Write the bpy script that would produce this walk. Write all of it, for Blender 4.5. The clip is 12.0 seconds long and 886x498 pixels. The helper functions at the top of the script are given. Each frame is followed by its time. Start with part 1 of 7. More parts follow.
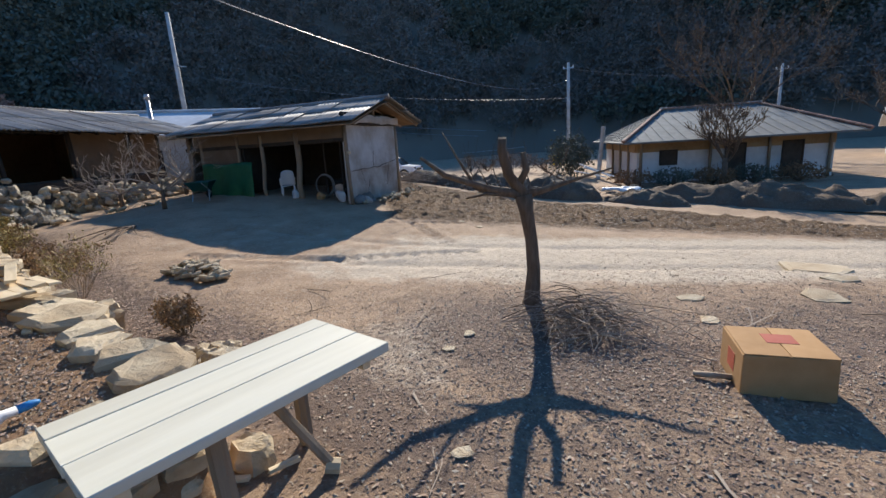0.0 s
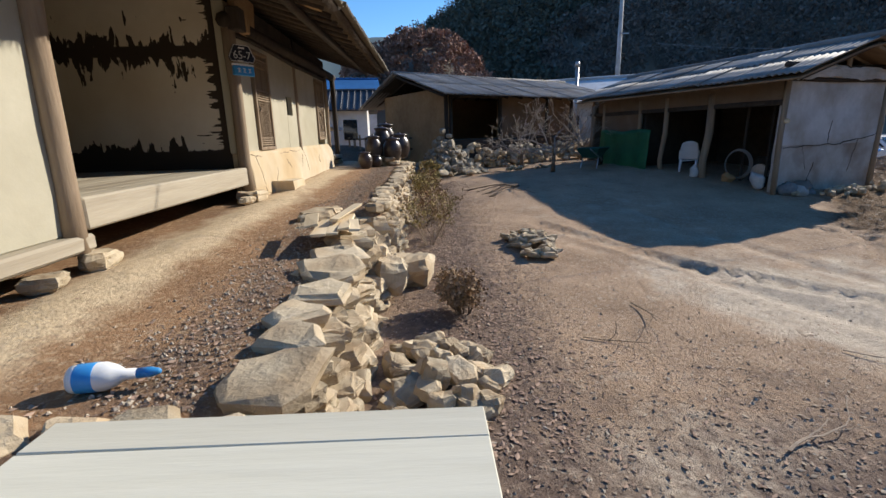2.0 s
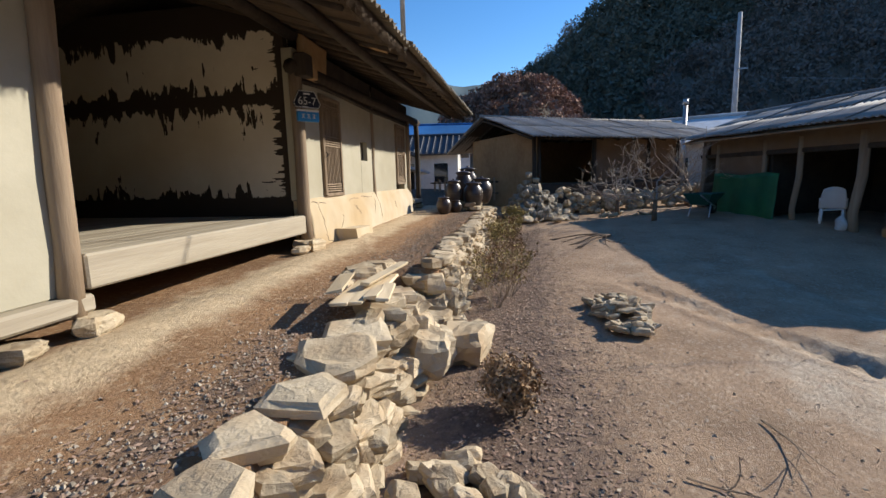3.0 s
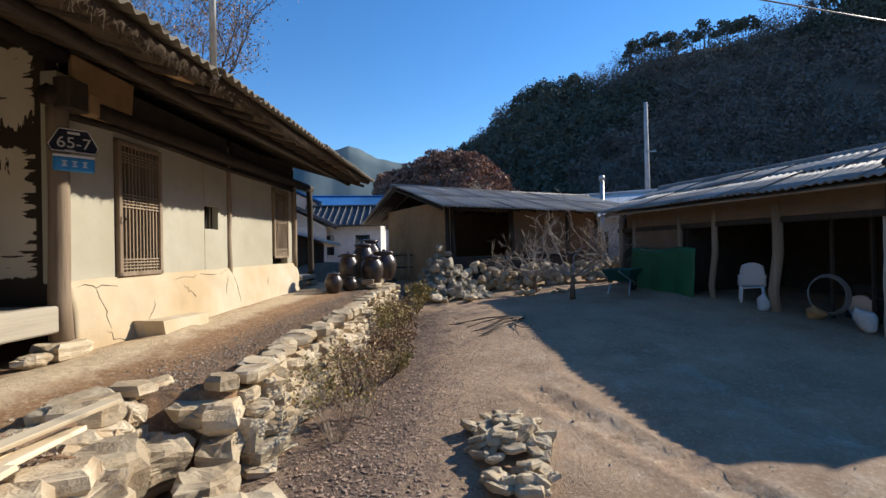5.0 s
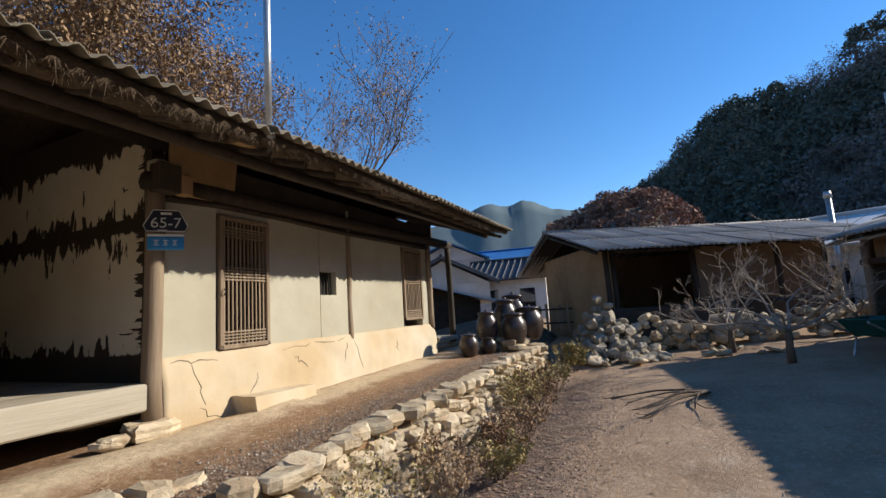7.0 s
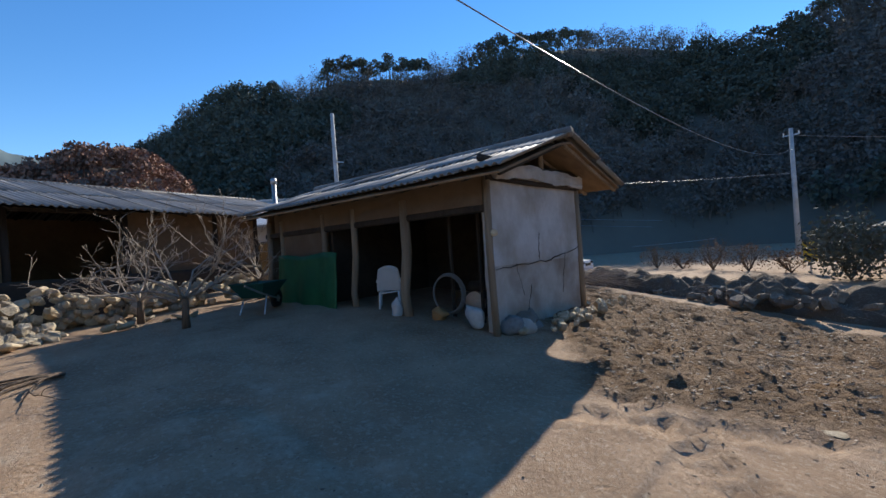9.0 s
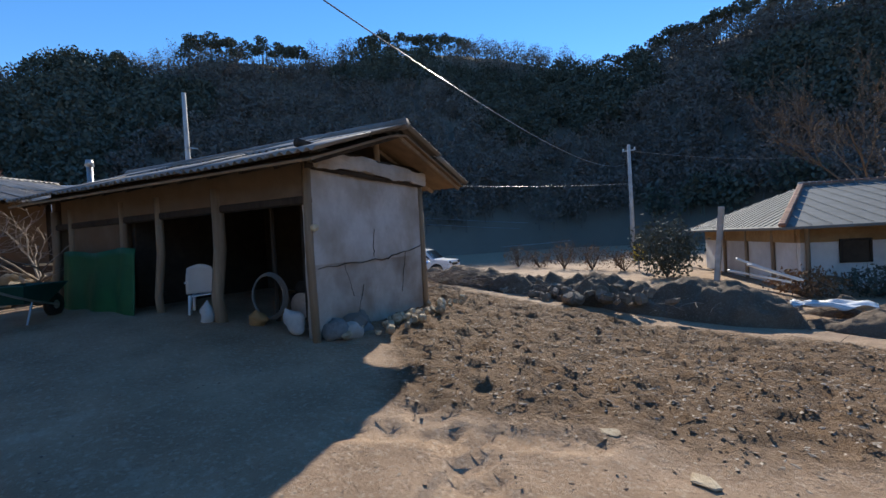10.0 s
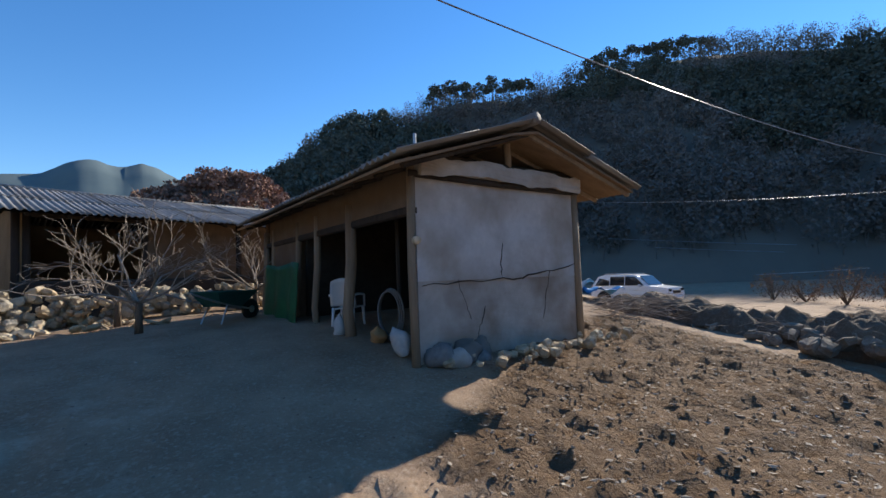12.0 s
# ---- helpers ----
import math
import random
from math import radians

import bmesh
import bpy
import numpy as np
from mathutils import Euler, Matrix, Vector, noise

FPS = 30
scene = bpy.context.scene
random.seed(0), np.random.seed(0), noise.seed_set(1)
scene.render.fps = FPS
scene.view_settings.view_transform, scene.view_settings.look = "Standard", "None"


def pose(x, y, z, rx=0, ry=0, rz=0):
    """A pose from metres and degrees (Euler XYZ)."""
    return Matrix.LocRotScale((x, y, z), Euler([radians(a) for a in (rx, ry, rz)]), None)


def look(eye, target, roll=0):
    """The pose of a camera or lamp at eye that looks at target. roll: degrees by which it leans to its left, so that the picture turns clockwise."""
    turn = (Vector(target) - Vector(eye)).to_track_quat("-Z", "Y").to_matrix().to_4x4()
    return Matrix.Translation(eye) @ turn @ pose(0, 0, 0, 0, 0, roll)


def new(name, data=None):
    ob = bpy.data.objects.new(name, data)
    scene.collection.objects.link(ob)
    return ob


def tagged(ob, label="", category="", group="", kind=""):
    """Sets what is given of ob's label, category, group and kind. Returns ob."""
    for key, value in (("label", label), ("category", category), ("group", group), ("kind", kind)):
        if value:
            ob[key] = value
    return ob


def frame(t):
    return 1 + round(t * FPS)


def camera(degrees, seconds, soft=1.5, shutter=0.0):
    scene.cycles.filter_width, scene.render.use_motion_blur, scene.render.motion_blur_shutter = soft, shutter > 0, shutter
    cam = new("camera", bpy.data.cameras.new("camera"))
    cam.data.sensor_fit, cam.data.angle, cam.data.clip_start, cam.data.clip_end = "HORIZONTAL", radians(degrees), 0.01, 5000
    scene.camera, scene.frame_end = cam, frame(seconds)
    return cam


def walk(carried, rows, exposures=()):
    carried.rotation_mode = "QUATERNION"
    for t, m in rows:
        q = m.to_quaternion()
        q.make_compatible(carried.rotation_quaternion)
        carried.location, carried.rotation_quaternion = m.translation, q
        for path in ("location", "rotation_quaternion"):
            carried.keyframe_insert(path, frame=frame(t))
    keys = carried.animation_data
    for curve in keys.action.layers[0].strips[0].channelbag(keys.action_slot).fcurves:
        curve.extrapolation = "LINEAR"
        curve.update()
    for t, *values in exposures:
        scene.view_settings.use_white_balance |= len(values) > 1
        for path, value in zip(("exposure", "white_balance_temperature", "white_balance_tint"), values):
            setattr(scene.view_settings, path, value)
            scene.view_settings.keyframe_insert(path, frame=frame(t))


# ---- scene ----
cam = camera(88.6, 12.0)
PATH = [
    (0, (0.048, -0.074, 1.676), (-1.184, 1.436, 1.229), -3.6),
    (0.5, (-0.077, 0.373, 1.636), (-1.554, 1.651, 1.205), -2.8),
    (1, (-0.283, 0.736, 1.578), (-1.998, 1.669, 1.145), -2.4),
    (1.5, (-0.65, 1.135, 1.552), (-2.529, 1.627, 1.078), -1.7),
    (2, (-1.048, 1.377, 1.509), (-2.987, 1.436, 1.019), -1.3),
    (2.5, (-1.52, 1.543, 1.569), (-3.467, 1.347, 1.155), -1.3),
    (2.7, (-1.679, 1.609, 1.556), (-3.623, 1.321, 1.183), -1.1),
    (4.3, (-3.098, 2.158, 1.58), (-5.078, 1.888, 1.494), -1.2),
    (4.5, (-3.258, 2.256, 1.613), (-5.245, 2.041, 1.559), -1.1),
    (5, (-3.633, 2.47, 1.56), (-5.631, 2.387, 1.563), -1.0),
    (5.5, (-4.017, 2.701, 1.54), (-6.014, 2.604, 1.577), -1.8),
    (6, (-4.336, 2.892, 1.517), (-6.287, 2.463, 1.615), -3.2),
    (6.5, (-4.622, 2.928, 1.581), (-6.452, 2.151, 1.797), -3.8),
    (6.7, (-4.724, 2.963, 1.611), (-6.493, 2.07, 1.879), -3.8),
    (8.3, (-5.316, 3.93, 1.51), (-7.212, 4.558, 1.611), -3.9),
    (8.5, (-5.338, 4.078, 1.481), (-7.138, 4.948, 1.53), -4.1),
    (9, (-5.236, 4.525, 1.415), (-6.92, 5.605, 1.42), -3.8),
    (9.5, (-5.21, 4.997, 1.358), (-6.723, 6.304, 1.32), -3.8),
    (10, (-5.132, 5.479, 1.341), (-6.486, 6.951, 1.31), -3.1),
    (10.5, (-5.035, 5.972, 1.287), (-6.413, 7.422, 1.299), -2.7),
    (11, (-5.068, 6.499, 1.256), (-6.544, 7.848, 1.275), -2.5),
    (11.5, (-5.103, 6.891, 1.234), (-6.783, 7.974, 1.305), -2.4),
    (12, (-5.169, 7.238, 1.173), (-7.053, 7.898, 1.294), -1.9),
]
walk(cam, [(t, look(eye, target, roll)) for t, eye, target, roll in PATH],
     exposures=[(0, 0.68), (1.0, 0.5), (2.5, 0.48), (4.5, 0.55), (6.5, 0.45), (8.5, 0.5), (10.5, 0.6), (12, 0.6)])

# ---- light ----
SUN_AZ, SUN_EL = 121.5, 29.0          # degrees, from +x towards +y; above the horizon
sun_dir = Vector((math.cos(radians(SUN_AZ)) * math.cos(radians(SUN_EL)), math.sin(radians(SUN_AZ)) * math.cos(radians(SUN_EL)), math.sin(radians(SUN_EL))))
world = bpy.data.worlds.new("world")
scene.world = world
world.use_nodes = True
sky = world.node_tree.nodes.new("ShaderNodeTexSky")
sky.sky_type, sky.sun_disc = "NISHITA", False
sky.sun_elevation, sky.sun_rotation = radians(SUN_EL), radians(90 - SUN_AZ)
sky.air_density, sky.dust_density, sky.ozone_density, sky.altitude = 1.0, 0.0, 3.0, 300
deep = world.node_tree.nodes.new("ShaderNodeHueSaturation")     # a clear winter sky, deep blue
deep.inputs["Saturation"].default_value = 1.26
deep.inputs["Hue"].default_value = 0.504
world.node_tree.links.new(sky.outputs[0], deep.inputs["Color"])
world.node_tree.links.new(deep.outputs[0], world.node_tree.nodes["Background"].inputs[0])
world.node_tree.nodes["Background"].inputs[1].default_value = 0.135
lamp = bpy.data.lights.new("sun", "SUN")
lamp.energy, lamp.angle, lamp.color = 4.8, radians(0.53), (1.0, 0.93, 0.82)
sun = new("sun", lamp)
sun.matrix_world = look(sun_dir * 100, (0, 0, 0))

# ---- materials ----
def mat(name, c1, c2, scale=8.0, rough=0.85, bump=0.3, metal=0.0, c3=None, big=0.12, spread=0.5, rand=0.0, stretch=(1, 1, 1), spec=0.3, bdist=0.02, coord="Object", island=0.0, trans=0.0):
    m = bpy.data.materials.new(name)
    m.use_nodes = True
    n, l = m.node_tree.nodes, m.node_tree.links
    b = n["Principled BSDF"]
    tc = n.new("ShaderNodeTexCoord")
    mp = n.new("ShaderNodeMapping")
    mp.inputs["Scale"].default_value = stretch
    l.new(tc.outputs[coord], mp.inputs[0])
    if coord == "Object":
        oi0 = n.new("ShaderNodeObjectInfo")
        sc = n.new("ShaderNodeMath"); sc.operation = "MULTIPLY"; sc.inputs[1].default_value = 37.0
        l.new(oi0.outputs["Random"], sc.inputs[0])
        l.new(sc.outputs[0], mp.inputs["Location"])
    fine = n.new("ShaderNodeTexNoise"); fine.inputs["Scale"].default_value = scale; fine.inputs["Detail"].default_value = 7; fine.inputs["Roughness"].default_value = 0.65
    wide = n.new("ShaderNodeTexNoise"); wide.inputs["Scale"].default_value = scale * big; wide.inputs["Detail"].default_value = 4
    l.new(mp.outputs[0], fine.inputs["Vector"]); l.new(mp.outputs[0], wide.inputs["Vector"])
    ramp = n.new("ShaderNodeValToRGB")
    ramp.color_ramp.elements[0].position, ramp.color_ramp.elements[1].position = 0.5 - spread * 0.45, 0.5 + spread * 0.45
    ramp.color_ramp.elements[0].color, ramp.color_ramp.elements[1].color = (*c1, 1), (*c2, 1)
    l.new(fine.outputs["Fac"], ramp.inputs[0])
    out = ramp.outputs[0]
    wr = n.new("ShaderNodeMapRange"); wr.inputs[1].default_value, wr.inputs[2].default_value = 0.4, 0.66
    l.new(wide.outputs["Fac"], wr.inputs[0])
    mx = n.new("ShaderNodeMix"); mx.data_type = "RGBA"
    l.new(wr.outputs[0], mx.inputs["Factor"]); l.new(out, mx.inputs["A"])
    if c3:
        mx.inputs["B"].default_value = (*c3, 1)
    else:
        dk = n.new("ShaderNodeMix"); dk.data_type = "RGBA"; dk.blend_type = "MULTIPLY"; dk.inputs["Factor"].default_value = 1
        dk.inputs["B"].default_value = (0.72, 0.7, 0.68, 1); l.new(out, dk.inputs["A"]); l.new(dk.outputs["Result"], mx.inputs["B"])
    out = mx.outputs["Result"]
    if rand or island:
        src = n.new("ShaderNodeObjectInfo").outputs["Random"] if rand else n.new("ShaderNodeNewGeometry").outputs["Random Per Island"]
        k = rand or island
        rr = n.new("ShaderNodeMapRange"); rr.inputs[3].default_value, rr.inputs[4].default_value = 1 - k, 1 + k * 0.6
        l.new(src, rr.inputs[0])
        hs = n.new("ShaderNodeHueSaturation"); l.new(rr.outputs[0], hs.inputs["Value"]); l.new(out, hs.inputs["Color"]); out = hs.outputs[0]
    l.new(out, b.inputs["Base Color"])
    b.inputs["Roughness"].default_value, b.inputs["Metallic"].default_value, b.inputs["Specular IOR Level"].default_value = rough, metal, spec
    if bump:
        bp = n.new("ShaderNodeBump"); bp.inputs["Strength"].default_value = bump; bp.inputs["Distance"].default_value = bdist
        l.new(fine.outputs["Fac"], bp.inputs["Height"]); l.new(bp.outputs[0], b.inputs["Normal"])
    return m


def earth_mat(name, base, dark, pale, attr=True):
    """Dry trodden earth; on the yard three painted masks mix in pale dust, ploughed soil and leaf litter."""
    m = bpy.data.materials.new(name)
    m.use_nodes = True
    n, l = m.node_tree.nodes, m.node_tree.links
    b = n["Principled BSDF"]
    geo = n.new("ShaderNodeNewGeometry")

    def nz(scale, detail=6, rough=0.6):
        t = n.new("ShaderNodeTexNoise"); t.inputs["Scale"].default_value = scale; t.inputs["Detail"].default_value = detail; t.inputs["Roughness"].default_value = rough
        l.new(geo.outputs["Position"], t.inputs["Vector"]); return t.outputs["Fac"]

    def rng(src, a, c, lo=0.0, hi=1.0):
        r = n.new("ShaderNodeMapRange"); r.inputs[1].default_value, r.inputs[2].default_value, r.inputs[3].default_value, r.inputs[4].default_value = a, c, lo, hi
        l.new(src, r.inputs[0]); return r.outputs[0]

    def mixc(f, a, c):
        x = n.new("ShaderNodeMix"); x.data_type = "RGBA"; l.new(f, x.inputs["Factor"])
        for s, k in ((a, "A"), (c, "B")):
            if isinstance(s, tuple): x.inputs[k].default_value = (*s, 1)
            else: l.new(s, x.inputs[k])
        return x.outputs["Result"]

    def mul(a, c):
        x = n.new("ShaderNodeMath"); x.operation = "MULTIPLY"; l.new(a, x.inputs[0])
        if isinstance(c, float): x.inputs[1].default_value = c
        else: l.new(c, x.inputs[1])
        return x.outputs[0]

    col = mixc(rng(nz(1.3), 0.35, 0.68), base, dark)
    col = mixc(mul(rng(nz(22, 8, 0.7), 0.52, 0.72), 0.7), col, pale)
    if attr:
        for key, cc, nn, a, c in (("dust", pale, 2.2, 0.25, 0.6), ("plough", (0.235, 0.145, 0.08), 5.0, 0.15, 0.55), ("litter", (0.195, 0.135, 0.1), 7.0, 0.2, 0.62)):
            at = n.new("ShaderNodeAttribute"); at.attribute_name = key
            jag = n.new("ShaderNodeMath"); jag.operation = "ADD"
            l.new(at.outputs["Fac"], jag.inputs[0]); l.new(rng(nz(nn, 9, 0.7), 0.3, 0.7, -0.35, 0.35), jag.inputs[1])
            var = mixc(rng(nz(14, 8, 0.75), 0.35, 0.7), cc, tuple(v * 0.62 for v in cc))
            col = mixc(rng(jag.outputs[0], a, c + 0.15), col, var)
    col = mixc(mul(rng(nz(60, 3, 0.8), 0.58, 0.75), 0.55), col, (0.42, 0.37, 0.3))
    col = mixc(mul(rng(nz(37, 5, 0.8), 0.56, 0.7), 0.6), col, (0.085, 0.06, 0.042))
    l.new(col, b.inputs["Base Color"])
    b.inputs["Roughness"].default_value, b.inputs["Specular IOR Level"].default_value = 0.93, 0.2
    bp = n.new("ShaderNodeBump"); bp.inputs["Strength"].default_value = 0.7; bp.inputs["Distance"].default_value = 0.035
    hgt = nz(26, 9, 0.75)
    if attr:
        at = n.new("ShaderNodeAttribute"); at.attribute_name = "plough"
        add = n.new("ShaderNodeMath"); add.operation = "ADD"
        l.new(hgt, add.inputs[0]); l.new(mul(mul(at.outputs["Fac"], rng(nz(9, 8, 0.72), 0.3, 0.7)), 5.0), add.inputs[1])
        hgt = add.outputs[0]
    l.new(hgt, bp.inputs["Height"]); l.new(bp.outputs[0], b.inputs["Normal"])
    return m


M_GROUND = earth_mat("yard_earth", (0.41, 0.28, 0.178), (0.27, 0.178, 0.11), (0.59, 0.48, 0.355))
M_TERR = earth_mat("terrace_earth", (0.34, 0.198, 0.104), (0.225, 0.127, 0.066), (0.66, 0.51, 0.33), attr=True)
M_STONE = mat("pale_stone", (0.44, 0.345, 0.22), (0.68, 0.575, 0.41), 7, 0.9, 0.7, rand=0.32, c3=(0.42, 0.31, 0.19), bdist=0.03, big=0.25, spread=0.7)
M_GREYSTONE = mat("grey_stone", (0.36, 0.30, 0.215), (0.56, 0.48, 0.36), 8, 0.9, 0.8, rand=0.35, bdist=0.05)
M_PLASTER = mat("clay_plaster", (0.40, 0.37, 0.285), (0.49, 0.455, 0.355), 5, 0.9, 0.25, c3=(0.36, 0.325, 0.235), big=0.16, spread=0.8)
M_PLINTH = mat("clay_plinth", (0.51, 0.43, 0.305), (0.60, 0.52, 0.39), 4, 0.9, 0.5, c3=(0.47, 0.35, 0.205), big=0.2, spread=0.9)
# brown clay with the shade of the shed and barn fronts painted in
M_SHADEDCLAY = mat("shaded_brown_clay", (0.118, 0.084, 0.055), (0.185, 0.133, 0.09), 4, 0.93, 0.5, c3=(0.15, 0.095, 0.055), big=0.3)
M_LATH = mat("clay_and_lath", (0.22, 0.145, 0.085), (0.33, 0.225, 0.135), 8, 0.92, 0.6, stretch=(1, 0.2, 1))
# near-black clay: soot and eave shade on the house, inside shade in the shed
M_SOOTSHADECLAY = mat("soot_and_shade_clay", (0.034, 0.026, 0.02), (0.07, 0.053, 0.04), 5, 0.95, 0.5)
M_OCHRE = mat("ochre_clay", (0.33, 0.205, 0.10), (0.44, 0.295, 0.155), 6, 0.92, 0.5)
M_WOOD = mat("weathered_wood", (0.22, 0.155, 0.10), (0.38, 0.295, 0.205), 14, 0.8, 0.5, stretch=(1, 1, 0.08))
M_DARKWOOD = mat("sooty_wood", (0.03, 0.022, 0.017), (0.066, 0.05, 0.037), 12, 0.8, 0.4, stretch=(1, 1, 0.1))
M_FLOORWOOD = mat("grey_board", (0.34, 0.29, 0.215), (0.46, 0.405, 0.31), 14, 0.75, 0.4, stretch=(0.07, 1, 1))
M_PLANK = mat("fresh_plank", (0.64, 0.5, 0.31), (0.78, 0.65, 0.45), 12, 0.75, 0.3, stretch=(0.07, 1, 1), rand=0.15)
M_SLATE = mat("slate_sheet", (0.24, 0.235, 0.225), (0.37, 0.36, 0.34), 7, 0.72, 0.3, c3=(0.20, 0.175, 0.15), rand=0.14, stretch=(1, 0.35, 1))
# darker, browner slate for the farmhouse's front slope
M_OLDSLATE = mat("brown_slate", (0.13, 0.115, 0.09), (0.25, 0.215, 0.165), 9, 0.85, 0.4, c3=(0.15, 0.125, 0.085), rand=0.18, stretch=(1, 0.35, 1))
M_HIPSLATE = mat("green_grey_slate", (0.13, 0.145, 0.14), (0.23, 0.24, 0.23), 2.5, 0.85, 0.2, c3=(0.17, 0.165, 0.15), rand=0.15)
M_EARTHROCK = mat("earthy_rock", (0.16, 0.12, 0.085), (0.34, 0.275, 0.205), 6, 0.92, 0.6, rand=0.35)
M_THATCH = mat("old_thatch", (0.045, 0.031, 0.02), (0.115, 0.08, 0.05), 30, 0.95, 0.9, stretch=(1, 0.15, 1))
M_CONC = mat("patched_plaster", (0.43, 0.40, 0.365), (0.66, 0.63, 0.59), 4, 0.88, 0.6, c3=(0.37, 0.315, 0.255), big=0.35, spread=0.75)
M_CONCFOOT = mat("stained_plaster", (0.34, 0.285, 0.23), (0.54, 0.49, 0.43), 4, 0.9, 0.6, c3=(0.27, 0.205, 0.15), big=0.35, spread=0.9)
M_BARK = mat("bark", (0.10, 0.068, 0.045), (0.21, 0.155, 0.11), 22, 0.92, 0.9, stretch=(1, 1, 0.2))
M_PALEBARK = mat("pale_bark", (0.22, 0.175, 0.135), (0.44, 0.36, 0.285), 18, 0.85, 0.5)
M_TWIG = mat("pale_twigs", (0.32, 0.245, 0.175), (0.46, 0.37, 0.28), 20, 0.85, 0.3)
M_BROWNLEAF = mat("dry_leaves", (0.16, 0.085, 0.045), (0.34, 0.205, 0.105), 6, 0.85, 0.0, island=0.45, coord="Generated")
M_BUFF = mat("buff_leaves", (0.30, 0.19, 0.10), (0.45, 0.31, 0.18), 6, 0.85, 0.0, island=0.35, coord="Generated")
M_YGREEN = mat("yellowing_leaves", (0.31, 0.245, 0.085), (0.47, 0.375, 0.155), 6, 0.8, 0.0, island=0.35, coord="Generated")
M_PINE = mat("pine_needles", (0.088, 0.1, 0.075), (0.135, 0.142, 0.108), 4, 0.85, 0.0, island=0.15, coord="Generated")
M_HILL = mat("hill_floor", (0.17, 0.145, 0.115), (0.25, 0.215, 0.17), 0.06, 0.95, 0.0)
M_RED = mat("russet_crowns", (0.30, 0.165, 0.115), (0.44, 0.27, 0.195), 0.4, 0.9, 0.0, island=0.4)
# distance haze is painted into this blue-teal base colour
M_HAZEHILL = mat("haze_blue_hill", (0.085, 0.125, 0.14), (0.12, 0.16, 0.165), 0.02, 0.95, 0.0)
M_BLACK = mat("black_rubber", (0.012, 0.012, 0.013), (0.03, 0.03, 0.03), 10, 0.6, 0.1)
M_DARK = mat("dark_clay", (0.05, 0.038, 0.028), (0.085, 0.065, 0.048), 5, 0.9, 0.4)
M_ONGGI = mat("brown_glaze", (0.035, 0.024, 0.019), (0.075, 0.052, 0.04), 5, 0.32, 0.12, spec=0.5)
M_WHITE = mat("white_plastic", (0.70, 0.70, 0.68), (0.78, 0.78, 0.76), 4, 0.5, 0.05)
M_GALV = mat("galvanised_steel", (0.42, 0.43, 0.44), (0.58, 0.59, 0.60), 18, 0.42, 0.1, metal=0.75)
M_POLE = mat("concrete_pole", (0.46, 0.45, 0.43), (0.58, 0.57, 0.55), 9, 0.85, 0.2)
M_BLUE = mat("blue_roof", (0.03, 0.14, 0.36), (0.05, 0.20, 0.46), 2, 0.5, 0.05)
M_BLUEPL = mat("blue_plastic", (0.03, 0.24, 0.58), (0.06, 0.33, 0.68), 5, 0.45, 0.05)
M_GREEN = mat("green_tarp", (0.008, 0.085, 0.035), (0.02, 0.135, 0.055), 4, 0.55, 0.4)
M_TEAL = mat("green_barrow_paint", (0.012, 0.07, 0.062), (0.02, 0.10, 0.085), 5, 0.45, 0.15)
M_CARTON = mat("cardboard", (0.46, 0.255, 0.105), (0.54, 0.32, 0.145), 8, 0.85, 0.1)
M_TABLE = mat("painted_board", (0.60, 0.57, 0.455), (0.69, 0.66, 0.54), 12, 0.6, 0.2, stretch=(1, 0.08, 1))
M_CARWHITE = mat("white_car_paint", (0.76, 0.77, 0.78), (0.80, 0.80, 0.81), 1, 0.18, 0.0, spec=0.6)
M_GLASS = mat("dark_glass", (0.012, 0.016, 0.02), (0.02, 0.025, 0.03), 1, 0.06, 0.0, spec=0.7)
M_WALLW = mat("lime_wall", (0.60, 0.59, 0.56), (0.72, 0.71, 0.68), 4, 0.85, 0.2)
M_TILE = mat("black_tile", (0.055, 0.062, 0.075), (0.11, 0.12, 0.135), 4, 0.6, 0.2, rand=0.2)
M_RUST = mat("red_sign_paint", (0.45, 0.10, 0.06), (0.55, 0.15, 0.09), 4, 0.6, 0.1)
M_SHEETW = mat("pale_sheet_roof", (0.50, 0.51, 0.51), (0.66, 0.67, 0.67), 3, 0.55, 0.1, c3=(0.42, 0.40, 0.37))
M_WIRE = mat("wire", (0.20, 0.20, 0.20), (0.36, 0.36, 0.36), 3, 0.4, 0.0, metal=0.5)
M_YELLOW = mat("yellow_paint", (0.60, 0.42, 0.03), (0.68, 0.5, 0.06), 4, 0.5, 0.0)


# ---- building helpers ----
FRAME = {}


def thing(name, label, category, m=None, group="", kind=""):
    """A top-level thing: an Empty at its base, whose frame its parts are built in."""
    ob = new(name)
    ob.empty_display_size = 0.1
    ob.matrix_world = m or Matrix()
    FRAME[ob.name] = m.copy() if m else Matrix()
    return tagged(ob, label, category, group, kind)


def finish(name, bm, material, smooth=False):
    me = bpy.data.meshes.new(name)
    bmesh.ops.recalc_face_normals(bm, faces=bm.faces)
    bm.to_mesh(me)
    bm.free()
    me.materials.append(material)
    if smooth:
        me.polygons.foreach_set("use_smooth", [True] * len(me.polygons))
    return me


def part(name, bm, material, parent, label="", at_world=False, smooth=False, kind=""):
    """One mesh under a thing or part; the bmesh is in the thing's frame unless at_world."""
    if at_world:
        bm.transform(FRAME[parent.name].inverted())
    ob = new(name, finish(name, bm, material, smooth))
    ob.parent = parent
    FRAME[ob.name] = FRAME[parent.name]
    return tagged(ob, label, kind=kind)


